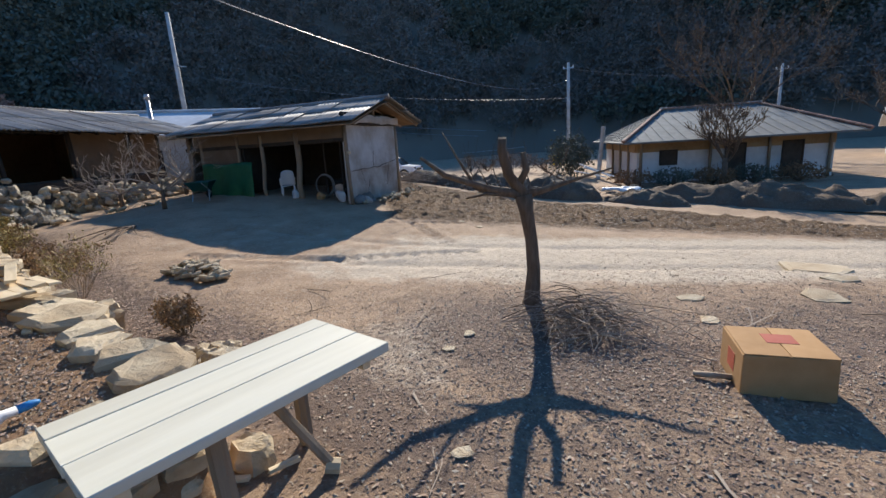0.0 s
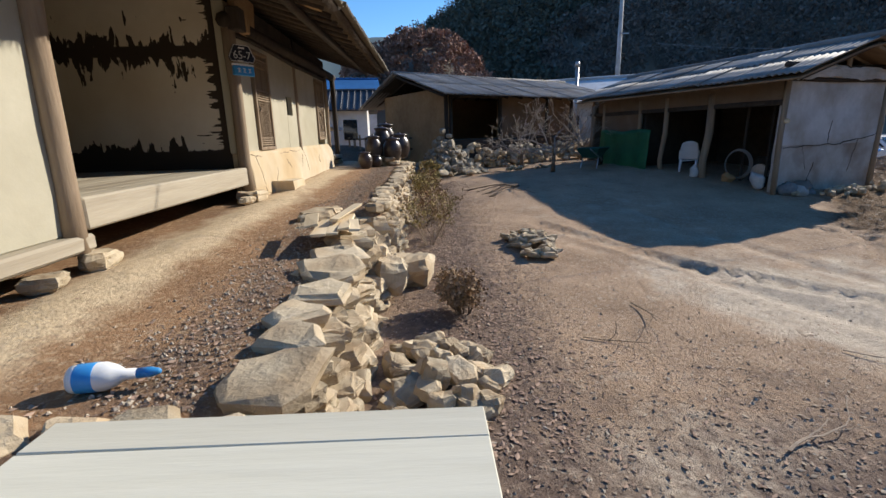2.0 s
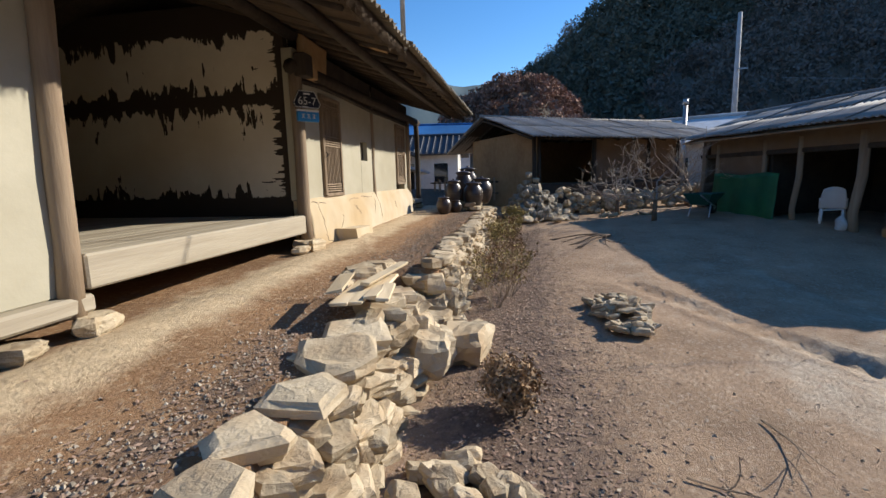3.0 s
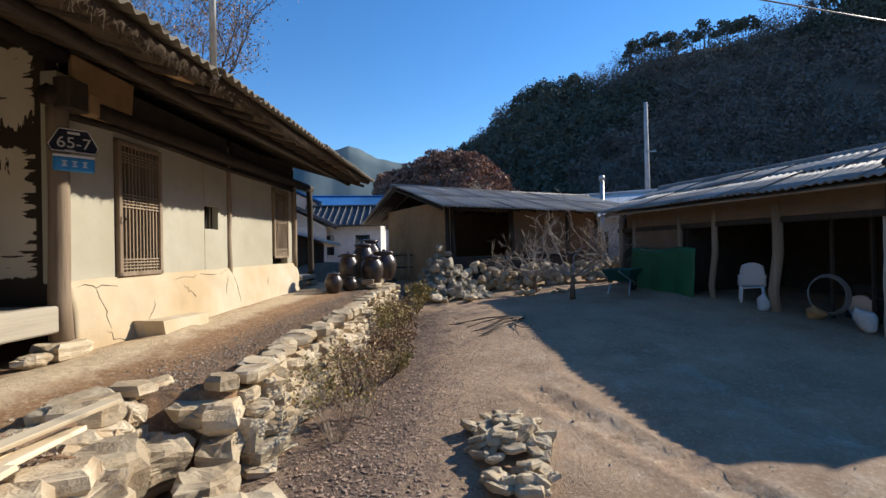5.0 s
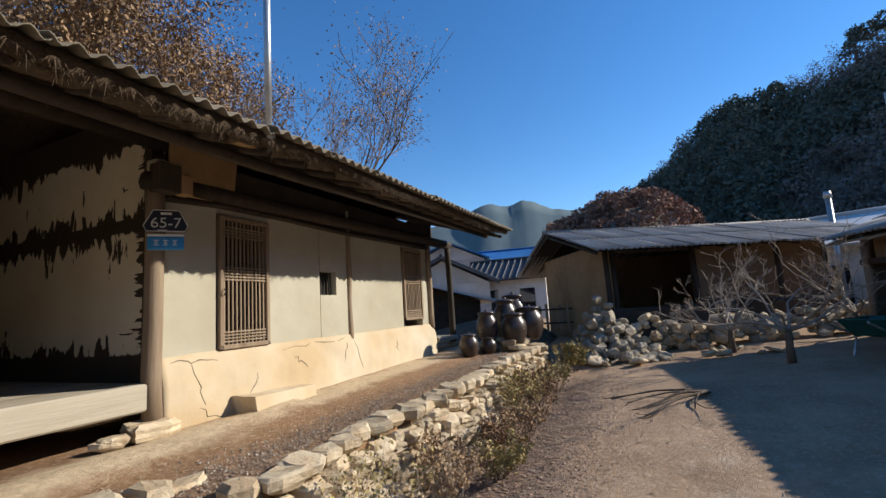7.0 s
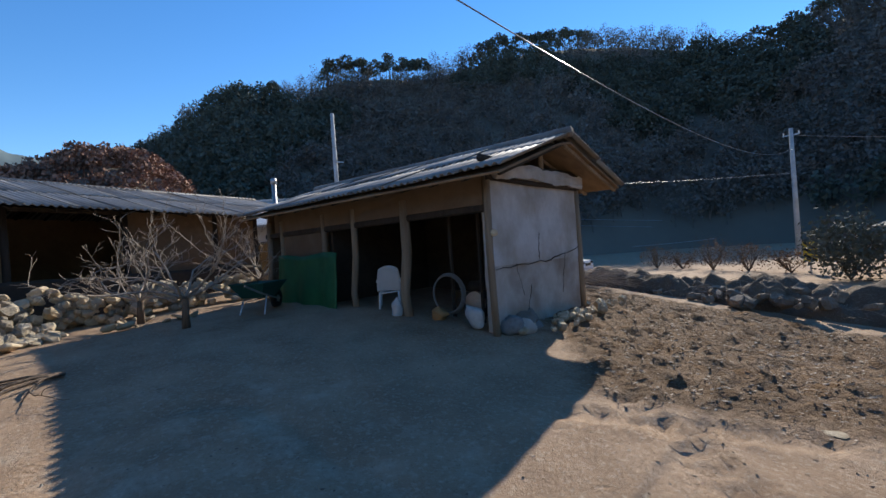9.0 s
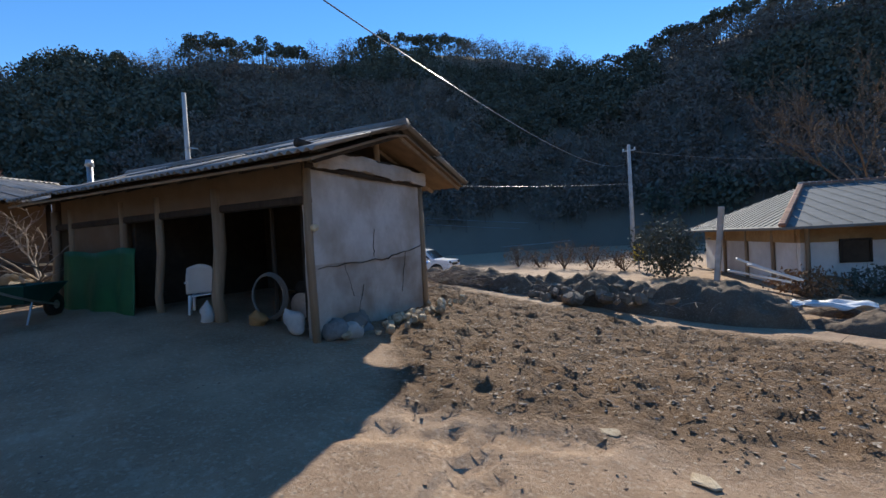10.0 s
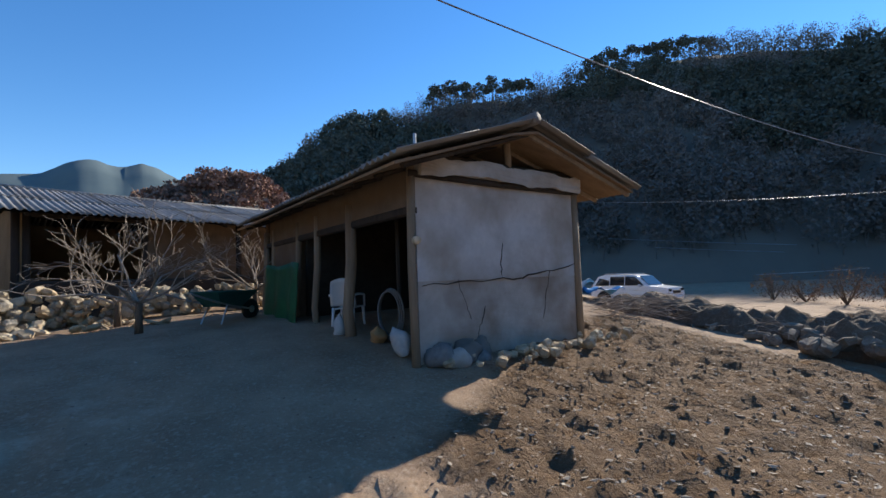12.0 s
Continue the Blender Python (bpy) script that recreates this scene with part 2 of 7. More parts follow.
def solo(name, bm, material, label, category="", kind="", smooth=False, m=None, group=""):
    """A thing that is one mesh."""
    ob = new(name, finish(name, bm, material, smooth))
    if m:
        ob.matrix_world = m
    FRAME[ob.name] = m.copy() if m else Matrix()
    return tagged(ob, label, category, group, kind)


def piece(name, me, parent, m):
    """One of many alike pieces, sharing its mesh."""
    ob = new(name, me)
    ob.parent = parent
    ob.matrix_basis = m
    return ob


def raw(name, verts, faces, material, smooth=False):
    me = bpy.data.meshes.new(name)
    me.from_pydata(verts, [], faces)
    me.materials.append(material)
    if smooth:
        me.polygons.foreach_set("use_smooth", [True] * len(me.polygons))
    return me


def bx(bm, c, s, m=None, bev=0.0, wob=0.0, seed=0):
    """A box with centre c and size s, its edges bevelled, its corners shifted by wob."""
    r = bmesh.ops.create_cube(bm, size=1.0)
    vs = r["verts"]
    rnd = random.Random(seed)
    for v in vs:
        v.co = Vector((v.co.x * s[0] + rnd.uniform(-wob, wob), v.co.y * s[1] + rnd.uniform(-wob, wob), v.co.z * s[2] + rnd.uniform(-wob, wob)))
    if bev:
        es = list({e for v in vs for e in v.link_edges})
        g = bmesh.ops.bevel(bm, geom=es, offset=bev, segments=1, affect="EDGES")
        vs = list({v for f in g["faces"] for v in f.verts} | {v for v in vs if v.is_valid})
    tm = Matrix.Translation(c) @ (m or Matrix())
    for v in vs:
        v.co = tm @ v.co
    return bm


def B(c, s, m=None, bev=0.0, wob=0.0, seed=0):
    return bx(bmesh.new(), c, s, m, bev, wob, seed)


def rz(a):
    return Matrix.Rotation(radians(a), 4, "Z")


def tube(bm, pts, radii, seg=6, cap=True):
    """A round bar along pts."""
    pts = [Vector(p) for p in pts]
    if not isinstance(radii, (list, tuple)):
        radii = [radii] * len(pts)
    rings, side = [], None
    for i, p in enumerate(pts):
        d = (pts[min(i + 1, len(pts) - 1)] - pts[max(i - 1, 0)]).normalized()
        ref = side if side is not None else (Vector((1, 0, 0)) if abs(d.x) < 0.8 else Vector((0, 1, 0)))
        a = (ref - d * ref.dot(d)).normalized()
        b2 = d.cross(a)
        side = a
        rings.append([bm.verts.new(p + (a * math.cos(2 * math.pi * k / seg) + b2 * math.sin(2 * math.pi * k / seg)) * radii[i]) for k in range(seg)])
    for r0, r1 in zip(rings, rings[1:]):
        for k in range(seg):
            bm.faces.new((r0[k], r0[(k + 1) % seg], r1[(k + 1) % seg], r1[k]))
    if cap:
        bm.faces.new(rings[0][::-1]); bm.faces.new(rings[-1])
    return bm


def T(pts, radii, seg=8):
    return tube(bmesh.new(), pts, radii, seg)


def lathe(profile, seg=20):
    bm = bmesh.new()
    rings = [[bm.verts.new((r * math.cos(2 * math.pi * k / seg), r * math.sin(2 * math.pi * k / seg), z)) for k in range(seg)] for r, z in profile]
    for a, b2 in zip(rings, rings[1:]):
        for k in range(seg):
            bm.faces.new((a[k], a[(k + 1) % seg], b2[(k + 1) % seg], b2[k]))
    bm.faces.new(rings[0][::-1]); bm.faces.new(rings[-1])
    return bm


def stone_bm(seed, flat=0.6, sub=1):
    """An angular quarried stone about 1 across: a ragged outline with split faces and broken edges."""
    rnd = random.Random(seed)
    bm = bmesh.new()
    n = rnd.randint(5, 9)
    p = rnd.uniform(1.7, 3.4)
    angs = [2 * math.pi * (k + rnd.uniform(-0.38, 0.38)) / n for k in range(n)]
    rads = [0.5 / (abs(math.cos(a)) ** p + abs(math.sin(a)) ** p) ** (1 / p) * rnd.uniform(0.7, 1.08) for a in angs]
    tx, ty = rnd.uniform(-0.14, 0.14), rnd.uniform(-0.14, 0.14)
    rings = []
    for z, sc in ((-0.5, 0.7), (-0.22, 0.96), (0.26, 1.0), (0.5, 0.78)):
        ring = []
        for a, r in zip(angs, rads):
            q = r * sc * rnd.uniform(0.93, 1.05)
            x, y = q * math.cos(a), q * math.sin(a)
            ring.append(bm.verts.new((x, y, flat * (z + rnd.uniform(-0.1, 0.1) + (tx * x + ty * y if z > 0 else 0)))))
        rings.append(ring)
    for a, b2 in zip(rings, rings[1:]):
        for k in range(n):
            bm.faces.new((a[k], a[(k + 1) % n], b2[(k + 1) % n], b2[k]))
    bm.faces.new(rings[0][::-1]); bm.faces.new(rings[-1])
    bmesh.ops.triangulate(bm, faces=list(bm.faces))
    if sub:
        bmesh.ops.subdivide_edges(bm, edges=list(bm.edges), cuts=sub, use_grid_fill=True)
    off = Vector((seed * 1.7, seed * 0.31, 0))
    for v in bm.verts:
        d = 0.09 * noise.noise(v.co * 4 + off) + 0.04 * noise.noise(v.co * 11 + off)
        v.co += v.co.normalized() * d * min(1.0, 1.3 * flat)
    return bm


def grid_mesh(f, nu, nv):
    bm = bmesh.new()
    g = [[bm.verts.new(f(i / nu, j / nv)) for j in range(nv + 1)] for i in range(nu + 1)]
    for i in range(nu):
        for j in range(nv):
            bm.faces.new((g[i][j], g[i + 1][j], g[i + 1][j + 1], g[i][j + 1]))
    return bm


def solid(bm, t):
    """Gives a sheet the thickness t."""
    bmesh.ops.recalc_face_normals(bm, faces=bm.faces)
    bmesh.ops.solidify(bm, geom=list(bm.faces), thickness=t)
    return bm


def sheet_mesh(name, w, l, waves, amp, material, rows=3, sag=0.0):
    """A corrugated sheet lying in x (across the waves) and y (down the slope), 8 mm thick."""
    n = waves * 6
    bm = grid_mesh(lambda a, b2: Vector(((a - 0.5) * w, (b2 - 0.5) * l, amp * math.cos(a * waves * 2 * math.pi) - sag * math.sin(b2 * math.pi))), n, rows)
    solid(bm, 0.008)
    return finish(name, bm, material, True)


def slope_m(o, along, down):
    """Frame with x along the eave and y down the slope, origin o."""
    x, y = Vector(along).normalized(), Vector(down).normalized()
    z = x.cross(y)
    if z.z < 0:
        x = -x
        z = x.cross(y)
    return Matrix((( x.x, y.x, z.x, o[0]), (x.y, y.y, z.y, o[1]), (x.z, y.z, z.z, o[2]), (0, 0, 0, 1)))


def roof_sheets(parent, ridge_a, ridge_b, eave_a, eave_b, w, material, waves=6, amp=0.022, rows=2, seed=0, name="roof_sheet", loose=0.012):
    """Lays overlapping corrugated sheets from the ridge line down to the eave line."""
    rnd = random.Random(seed)
    ra, rb, ea, eb = map(Vector, (ridge_a, ridge_b, eave_a, eave_b))
    n = max(1, round((rb - ra).length / w))
    ww, ll = (rb - ra).length / n, (ea - ra).length / rows
    me = sheet_mesh(name, ww * 1.06, ll * 1.08, waves, amp, material)
    for i in range(n):
        for j in range(rows):
            s, q = (i + 0.5) / n, (j + 0.5) / rows
            top, bot = ra.lerp(rb, s), ea.lerp(eb, s)
            m = slope_m(top.lerp(bot, q), rb - ra, bot - top)
            lift = 0.016 * (rows - 1 - j) + rnd.uniform(0, loose) + 0.006 * (i % 2)
            piece(name, me, parent, Matrix.Translation((0, 0, lift)) @ m @ pose(0, rnd.uniform(-0.02, 0.02), 0, rnd.uniform(-0.5, 0.5), rnd.uniform(-0.6, 0.6), rnd.uniform(-0.7, 0.7)))

# ---- ground ----
def smooth(a, b, v):
    s = min(1.0, max(0.0, (v - a) / (b - a)))
    return s * s * (3 - 2 * s)


def ground_plain(x, y):
    """The yard's height: nearly level, rising towards the shed and barn, falling away over the field."""
    cx, cy = min(3.0, max(-19.0, x)), min(17.0, max(-2.0, y))
    z = -0.041 + 0.0215 * cx - 0.0255 * cy + 0.00261 * cx * cx - 0.00428 * cx * cy - 0.00227 * cy * cy
    z += 0.2 * math.exp(-((x + 13) ** 2) / 10 - ((y - 8) ** 2) / 26) - 0.15 * math.exp(-((x + 8) ** 2 + (y - 13) ** 2) / 5)
    far = max(smooth(14, 24, y), smooth(-19, -30, x) * smooth(2, 12, y), smooth(4, 12, x))
    return z * (1 - far) - 0.75 * far


ROAD = [(-9.5, 4.6), (-6.0, 5.4), (-3.0, 7.0), (0.5, 9.6), (4.0, 12.5), (14.0, 17.0), (40.0, 26.0)]


def road_dist(x, y):
    best = 1e9
    for (ax, ay), (bx2, by2) in zip(ROAD, ROAD[1:]):
        dx, dy = bx2 - ax, by2 - ay
        k = min(1.0, max(0.0, ((x - ax) * dx + (y - ay) * dy) / (dx * dx + dy * dy)))
        best = min(best, math.hypot(x - ax - k * dx, y - ay - k * dy))
    return best


def plough_mask(x, y):
    """The turned field beyond the track."""
    edge = min(y - (9.3 - 0.75 * (x + 9.8) if x < -8.2 else 8.1 + 0.46 * (x + 8.2)), 15.5 - y + 0.1 * x, x + 13.2)
    return smooth(-0.5, 0.6, edge + 0.5 * noise.noise((x * 0.8, y * 0.8, 3)))


def litter_mask(x, y):
    m = 1.25 * math.exp(-(((x + 1.7) / 1.7) ** 2 + ((y - 3.7) / 1.25) ** 2))
    m = max(m, 0.8 * math.exp(-(((x - 1.2) / 2.4) ** 2 + ((y - 5.0) / 2.4) ** 2)))
    m = max(m, 0.85 * math.exp(-((y - 1.75 - 0.02 * x) / 0.75) ** 2) * smooth(-13.5, -12, x) * smooth(0.0, -2.0, x))
    m = max(m, 0.55 * math.exp(-((x + 0.3) ** 2 + (y - 2.2) ** 2) / 3.5))
    return m


TYRES = [(-8.6, 3.3, -6.3, 4.6), (-6.3, 4.6, -4.6, 6.4), (-8.0, 7.6, -6.7, 8.6), (-7.9, 8.2, -5.6, 6.9)]


def ground_z(x, y):
    z = ground_plain(x, y)
    p = plough_mask(x, y)
    if p > 0.01:
        z += p * (0.065 * noise.fractal((x * 2.1, y * 2.1, 0), 0.8, 2.2, 4) + 0.1 * abs(noise.noise((x * 3.7, y * 3.7, 2))) + 0.06 * noise.noise((x * 7.3, y * 7.3, 6)) + 0.02)
    d = road_dist(x, y)
    if d < 2.2:
        z -= 0.02 * smooth(2.0, 1.2, d)
        for off in (0.75,):
            z -= 0.035 * math.exp(-((d - off) / 0.16) ** 2)
    for ax, ay, bx2, by2 in TYRES:
        dx, dy = bx2 - ax, by2 - ay
        n = math.hypot(dx, dy)
        s, o = ((x - ax) * dx + (y - ay) * dy) / n, ((x - ax) * dy - (y - ay) * dx) / n
        if -0.2 < s < n + 0.2 and abs(o) < 0.3:
            z += 0.034 * math.sin(s * 24 + abs(o) * 16) * smooth(0.24, 0.12, abs(o)) - 0.03 * smooth(0.22, 0.1, abs(o)) + 0.02 * math.exp(-((abs(o) - 0.24) / 0.05) ** 2)
    z += 0.02 * noise.noise((x * 0.9, y * 0.9, 7)) + 0.012 * noise.noise((x * 3.2, y * 3.2, 1)) + 0.006 * noise.noise((x * 9, y * 9, 5))
    return z


def axis(lo, hi, step, far):
    v = list(np.arange(lo, hi + 1e-6, step))
    a, s = hi, step
    while a < far:
        s *= 1.35
        a += s
        v.append(a)
    a, s = lo, step
    while a > -far:
        s *= 1.35
        a -= s
        v.insert(0, a)
    return v


def earth_sheet(name, xs, ys, height, material, label):
    nx, ny = len(xs), len(ys)
    verts = [(x, y, height(x, y)) for x in xs for y in ys]
    faces = [(i * ny + j, (i + 1) * ny + j, (i + 1) * ny + j + 1, i * ny + j + 1) for i in range(nx - 1) for j in range(ny - 1)]
    me = raw(name, verts, faces, material, True)
    for key, fn in (("dust", lambda x, y: max(smooth(2.3, 1.0, road_dist(x, y)) * (0.25 + 0.75 * smooth(-7.5, -4.5, x)), 0.75 * math.exp(-((x + 2.7) / 0.8) ** 2 - ((y - 2.7) / 1.1) ** 2))), ("plough", plough_mask), ("litter", litter_mask)):
        at = me.attributes.new(key, "FLOAT", "POINT")
        at.data.foreach_set("value", [fn(v[0], v[1]) if abs(v[0]) < 60 and abs(v[1]) < 60 else 0.0 for v in verts])
    return tagged(new(name, me), label, kind="structure")


earth_sheet("ground", axis(-15.0, 3.5, 0.085, 2500), axis(0.3, 15.5, 0.085, 2500), ground_z, M_GROUND, "dry trodden earth yard with pale dusty track and dead leaves")


def terrace_z(x, y):
    z = 0.50 - 0.018 * (x + 2.5) + 0.05 * smooth(0.2, -1.2, y)
    if x > -9:
        z += 0.05 * math.exp(-((y + 0.75) / 0.25) ** 2)
    z += 0.018 * noise.noise((x * 1.3, y * 1.3, 4)) + 0.009 * noise.noise((x * 5, y * 5, 9))
    return z


# terrace: a raised earth platform with sloping sides behind its stone facing
def rim_y(x):
    """The terrace's outer edge; a rough stair cuts into it."""
    y = 0.72 + 0.035 * math.sin(x * 1.7) - 0.012 * (x + 7)
    return y - 0.62 * smooth(-6.9, -6.74, x) * smooth(-5.75, -5.92, x)


def terrace_bm():
    bm = bmesh.new()
    xs = np.arange(-15.2, -2.3 + 1e-6, 0.09)
    rows = []
    for x in xs:
        ry = rim_y(x)
        ys = list(np.linspace(-1.6, ry, 26))
        line = [(x, -14.0, 0.62), (x, -3.0, 0.62)] + [(x, y, terrace_z(x, y)) for y in ys]
        line += [(x, ry + 0.03, 0.2), (x, ry + 0.12, -0.4)]
        rows.append([bm.verts.new(p) for p in line])
    for end, dx in ((0, -0.25), (-1, 0.2)):
        src = rows[end]
        ext = [bm.verts.new((v.co.x + dx, v.co.y, -0.4)) for v in src]
        rows.insert(0, ext) if end == 0 else rows.append(ext)
    for a, b2 in zip(rows, rows[1:]):
        for j in range(len(a) - 1):
            bm.faces.new((a[j], b2[j], b2[j + 1], a[j + 1]))
    return bm


me = finish("terrace", terrace_bm(), M_TERR, True)
for key, val in (("dust", 0.0), ("plough", 0.0), ("litter", 0.0)):
    at = me.attributes.new(key, "FLOAT", "POINT")
    co = np.empty(len(me.vertices) * 3)
    me.vertices.foreach_get("co", co)
    co = co.reshape(-1, 3)
    if key == "litter":
        at.data.foreach_set("value", 0.5 * np.exp(-((co[:, 1] - 0.22) / 0.34) ** 2))
    elif key == "dust":
        at.data.foreach_set("value", 1.0 * np.exp(-((co[:, 1] + 0.78) / 0.33) ** 2))
terrace = tagged(new("terrace", me), "raised brown earth terrace with a trodden path along the house", kind="structure")
FRAME["terrace"] = Matrix()

# ---- hills ----
# ridge of the wooded hill: bearing from the yard and height angle
HILL = [(70, 21.0), (86, 21.0), (95, 21.4), (100, 21.2), (104.5, 21.2), (110.5, 19.5), (119, 22.0), (128, 23.8), (136, 24.3), (146, 23.3), (159, 23.0), (166, 19.6), (170.7, 19.8), (174.4, 17.9), (179.3, 14.2), (184, 10.5), (190, 7.5), (200, 6.0)]


def hill_el(az):
    for (a, e), (b2, f) in zip(HILL, HILL[1:]):
        if a <= az <= b2:
            return e + (f - e) * (az - a) / (b2 - a)
    return HILL[0][1] if az < HILL[0][0] else HILL[-1][1]


HILL_O = Vector((-4.8, 4.5, 1.4))


def hill_point(az, s):
    """s runs from the foot (0) to the ridge (1) and down behind (2)."""
    ridge_d = 138 + 10 * math.sin(az * 0.11)
    foot_d = 74 + 5 * math.sin(az * 0.17 + 1)
    el = hill_el(az) - 1.4 - 0.9 * smooth(169, 162, az)
    h = ridge_d * math.tan(radians(el)) + HILL_O.z + 0.75
    if s <= 1:
        d, z = foot_d + (ridge_d - foot_d) * s, -0.75 + h * (s ** 0.92)
    else:
        d, z = ridge_d + 90 * (s - 1), -0.75 + h * (1 - 0.7 * (s - 1))
    a = radians(az)
    p = Vector((HILL_O.x + d * math.cos(a), HILL_O.y + d * math.sin(a), z))
    p.z += 2.5 * noise.noise(p * 0.03) * min(1, s * 3) + 0.8 * noise.noise(p * 0.12) * min(1, s * 3)
    return p


bm = grid_mesh(lambda a, b2: hill_point(60 + 140 * a, 2 * b2), 200, 36)
solo("hill", bm, M_HILL, "steep wooded hillside lying in shadow", kind="structure", smooth=True)


def far_range(name, o_az, pts, dist, material, label):
    def f(a, b2):
        k = a * (len(pts) - 1)
        i = min(int(k), len(pts) - 2)
        w = smooth(0, 1, k - i)
        az, el = pts[i][0] + (pts[i + 1][0] - pts[i][0]) * (k - i), pts[i][1] + (pts[i + 1][1] - pts[i][1]) * w
        s = 2 * b2
        d = dist * (0.75 + 0.25 * s)
        h = dist * math.tan(radians(el)) * (s if s <= 1 else 1 - 0.5 * (s - 1))
        q = Vector((HILL_O.x + d * math.cos(radians(az)), HILL_O.y + d * math.sin(radians(az)), h))
        q.z += dist * 0.006 * noise.fractal(q * (14 / dist), 0.9, 2.1, 4) * min(1, s * 2)
        return q
    solo(name, grid_mesh(f, 90, 16), material, label, kind="structure", smooth=True)


far_range("far_hills", 0, [(178, 11), (187, 11.0), (190, 11.6), (194, 12.8), (196, 12.3), (198.5, 12.9), (203, 11.0), (212, 9.5), (225, 9), (240, 10)], 620, M_HAZEHILL, "distant wooded hills with haze painted into their blue")
far_range("back_hills", 0, [(240, 10), (270, 12), (300, 12), (330, 10), (360, 9), (400, 10), (432, 20)], 420, M_HAZEHILL, "wooded hills closing the valley behind the yard")


def crowns(name, places, material, label, tri=26, seed=1, size=(1, 1), trunk=True, tri_size=0.42, shape=1.3, crown=0.34, high=0.62):
    """Many trees joined: each a thin stem and a loose crown of small leaf clumps."""
    rnd = np.random.default_rng(seed)
    V, F = [], []
    base = 0
    for (x, y, z) in places:
        h = rnd.uniform(*size)
        r = h * crown
        n = tri
        u = rnd.normal(size=(n, 3))
        u /= np.linalg.norm(u, axis=1)[:, None]
        rad = r * (0.45 + 0.6 * rnd.random(n))[:, None]
        lean = rnd.normal(size=2) * 0.06 * h
        c = np.array([x + lean[0], y + lean[1], z + h * high]) + u * rad * np.array([1, 1, shape])
        e1 = rnd.normal(size=(n, 3)); e1 /= np.linalg.norm(e1, axis=1)[:, None]
        e2 = np.cross(e1, rnd.normal(size=(n, 3))); e2 /= np.linalg.norm(e2, axis=1)[:, None]
        k = r * tri_size * (0.6 + 0.8 * rnd.random(n))[:, None]
        V.append(np.stack([c - e1 * k, c + e1 * k, c + e2 * k * 1.5, c - e2 * k * 1.1], 1).reshape(-1, 3))
        F.extend([(base + 4 * q, base + 4 * q + 3, base + 4 * q + 1, base + 4 * q + 2) for q in range(n)])
        base += 4 * n
        if trunk:
            t = h * 0.016
            V.append(np.array([(x - t, y - t, z - 0.5), (x + t, y - t, z - 0.5), (x, y + t, z - 0.5), (x + lean[0], y + lean[1], z + h * 0.8)]))
            F.extend([(base, base + 1, base + 3), (base + 1, base + 2, base + 3), (base + 2, base, base + 3)])
            base += 4
    me = raw(name, np.concatenate(V).tolist(), F, material)
    ob = tagged(new(name, me), label, kind="stuff")
    return ob


rnd = random.Random(4)
slope = []
for _ in range(3600):
    az, s = rnd.uniform(66, 190), rnd.uniform(0.03, 0.97) ** 0.9
    slope.append(hill_point(az, s))
mixed = [p for i, p in enumerate(slope) if noise.noise(p * 0.025) > 0.06]
bare = [p for i, p in enumerate(slope) if noise.noise(p * 0.025) <= 0.06]
M_GREYWOOD = mat("bare_wood_crowns", (0.16, 0.138, 0.118), (0.235, 0.205, 0.178), 0.3, 0.9, 0.0, island=0.15)
crowns("pine_forest", mixed, M_PINE, "dark pine forest covering the shadowed hillside", 120, 2, (4.0, 6.5), tri_size=0.12)
crowns("bare_forest", bare, M_GREYWOOD, "leafless grey-brown woods on the shadowed hillside", 110, 3, (4.0, 6.0), tri_size=0.1)
ridge = [hill_point(az + rnd.uniform(-0.2, 0.2), rnd.uniform(0.94, 1.05)) for az in np.arange(66, 167, 0.27)]
pines = [p for p in ridge if noise.noise(p * 0.05) > -0.12]
crowns("ridge_pines", pines, M_PINE, "tall pines with open crowns along the hill's ridge", 130, 5, (6.0, 9.0), tri_size=0.13, shape=0.62, crown=0.21, high=0.78)
crowns("ridge_pines", [p + Vector((0.6, 0.4, 0)) for p in pines[::2]], M_PINE, "lower boughs of the ridge pines", 60, 15, (4.0, 6.5), tri_size=0.13, shape=0.5, crown=0.2, high=0.8)
crowns("ridge_bare_trees", [p for p in ridge if noise.noise(p * 0.05) <= -0.12], M_GREYWOOD, "tall bare trees along the hill's ridge", 150, 6, (5.5, 8.5), tri_size=0.07, shape=1.9, crown=0.2, high=0.64)


# russet wooded knoll behind the barn
def knoll(a, b2):
    az = 171.5 + 21 * a
    top = 12.6 * math.sin(min(1.0, a * 1.9 + 0.05) * math.pi * 0.5) * (1 - 0.25 * smooth(0.6, 1.0, a)) - 1.2
    d = 46 + 26 * b2
    h = 58 * math.tan(radians(max(0.5, top))) * math.sin(min(1.0, b2 * 2.1) * math.pi / 2)
    return Vector((HILL_O.x + d * math.cos(radians(az)), HILL_O.y + d * math.sin(radians(az)), 0.5 + h))


solo("knoll", grid_mesh(knoll, 40, 12), M_HILL, "low knoll under russet oak woods", kind="structure", smooth=True)
pl = [knoll(rnd.random(), rnd.uniform(0.05, 1.0)) for _ in range(520)]
crowns("oak_wood", pl, M_RED, "russet autumn oak wood on a knoll", 110, 8, (1.8, 3.0), tri_size=0.14, shape=0.95)

# ---- main house ----
HY = -1.2                                  # front wall plane
house = thing("farmhouse", "low clay-walled farmhouse with a thatch and slate roof", "house", pose(-8.5, HY, 0.6))
W = dict(at_world=True)
TH = 0.16
# clay plinth under the rooms, and wall panels between the posts
def slab_wall(x0, x1, z0, z1, y=HY, t=TH, wob=0.008, seed=0):
    return B(((x0 + x1) / 2, y - t / 2, (z0 + z1) / 2), (abs(x1 - x0), t, z1 - z0), bev=0.01)


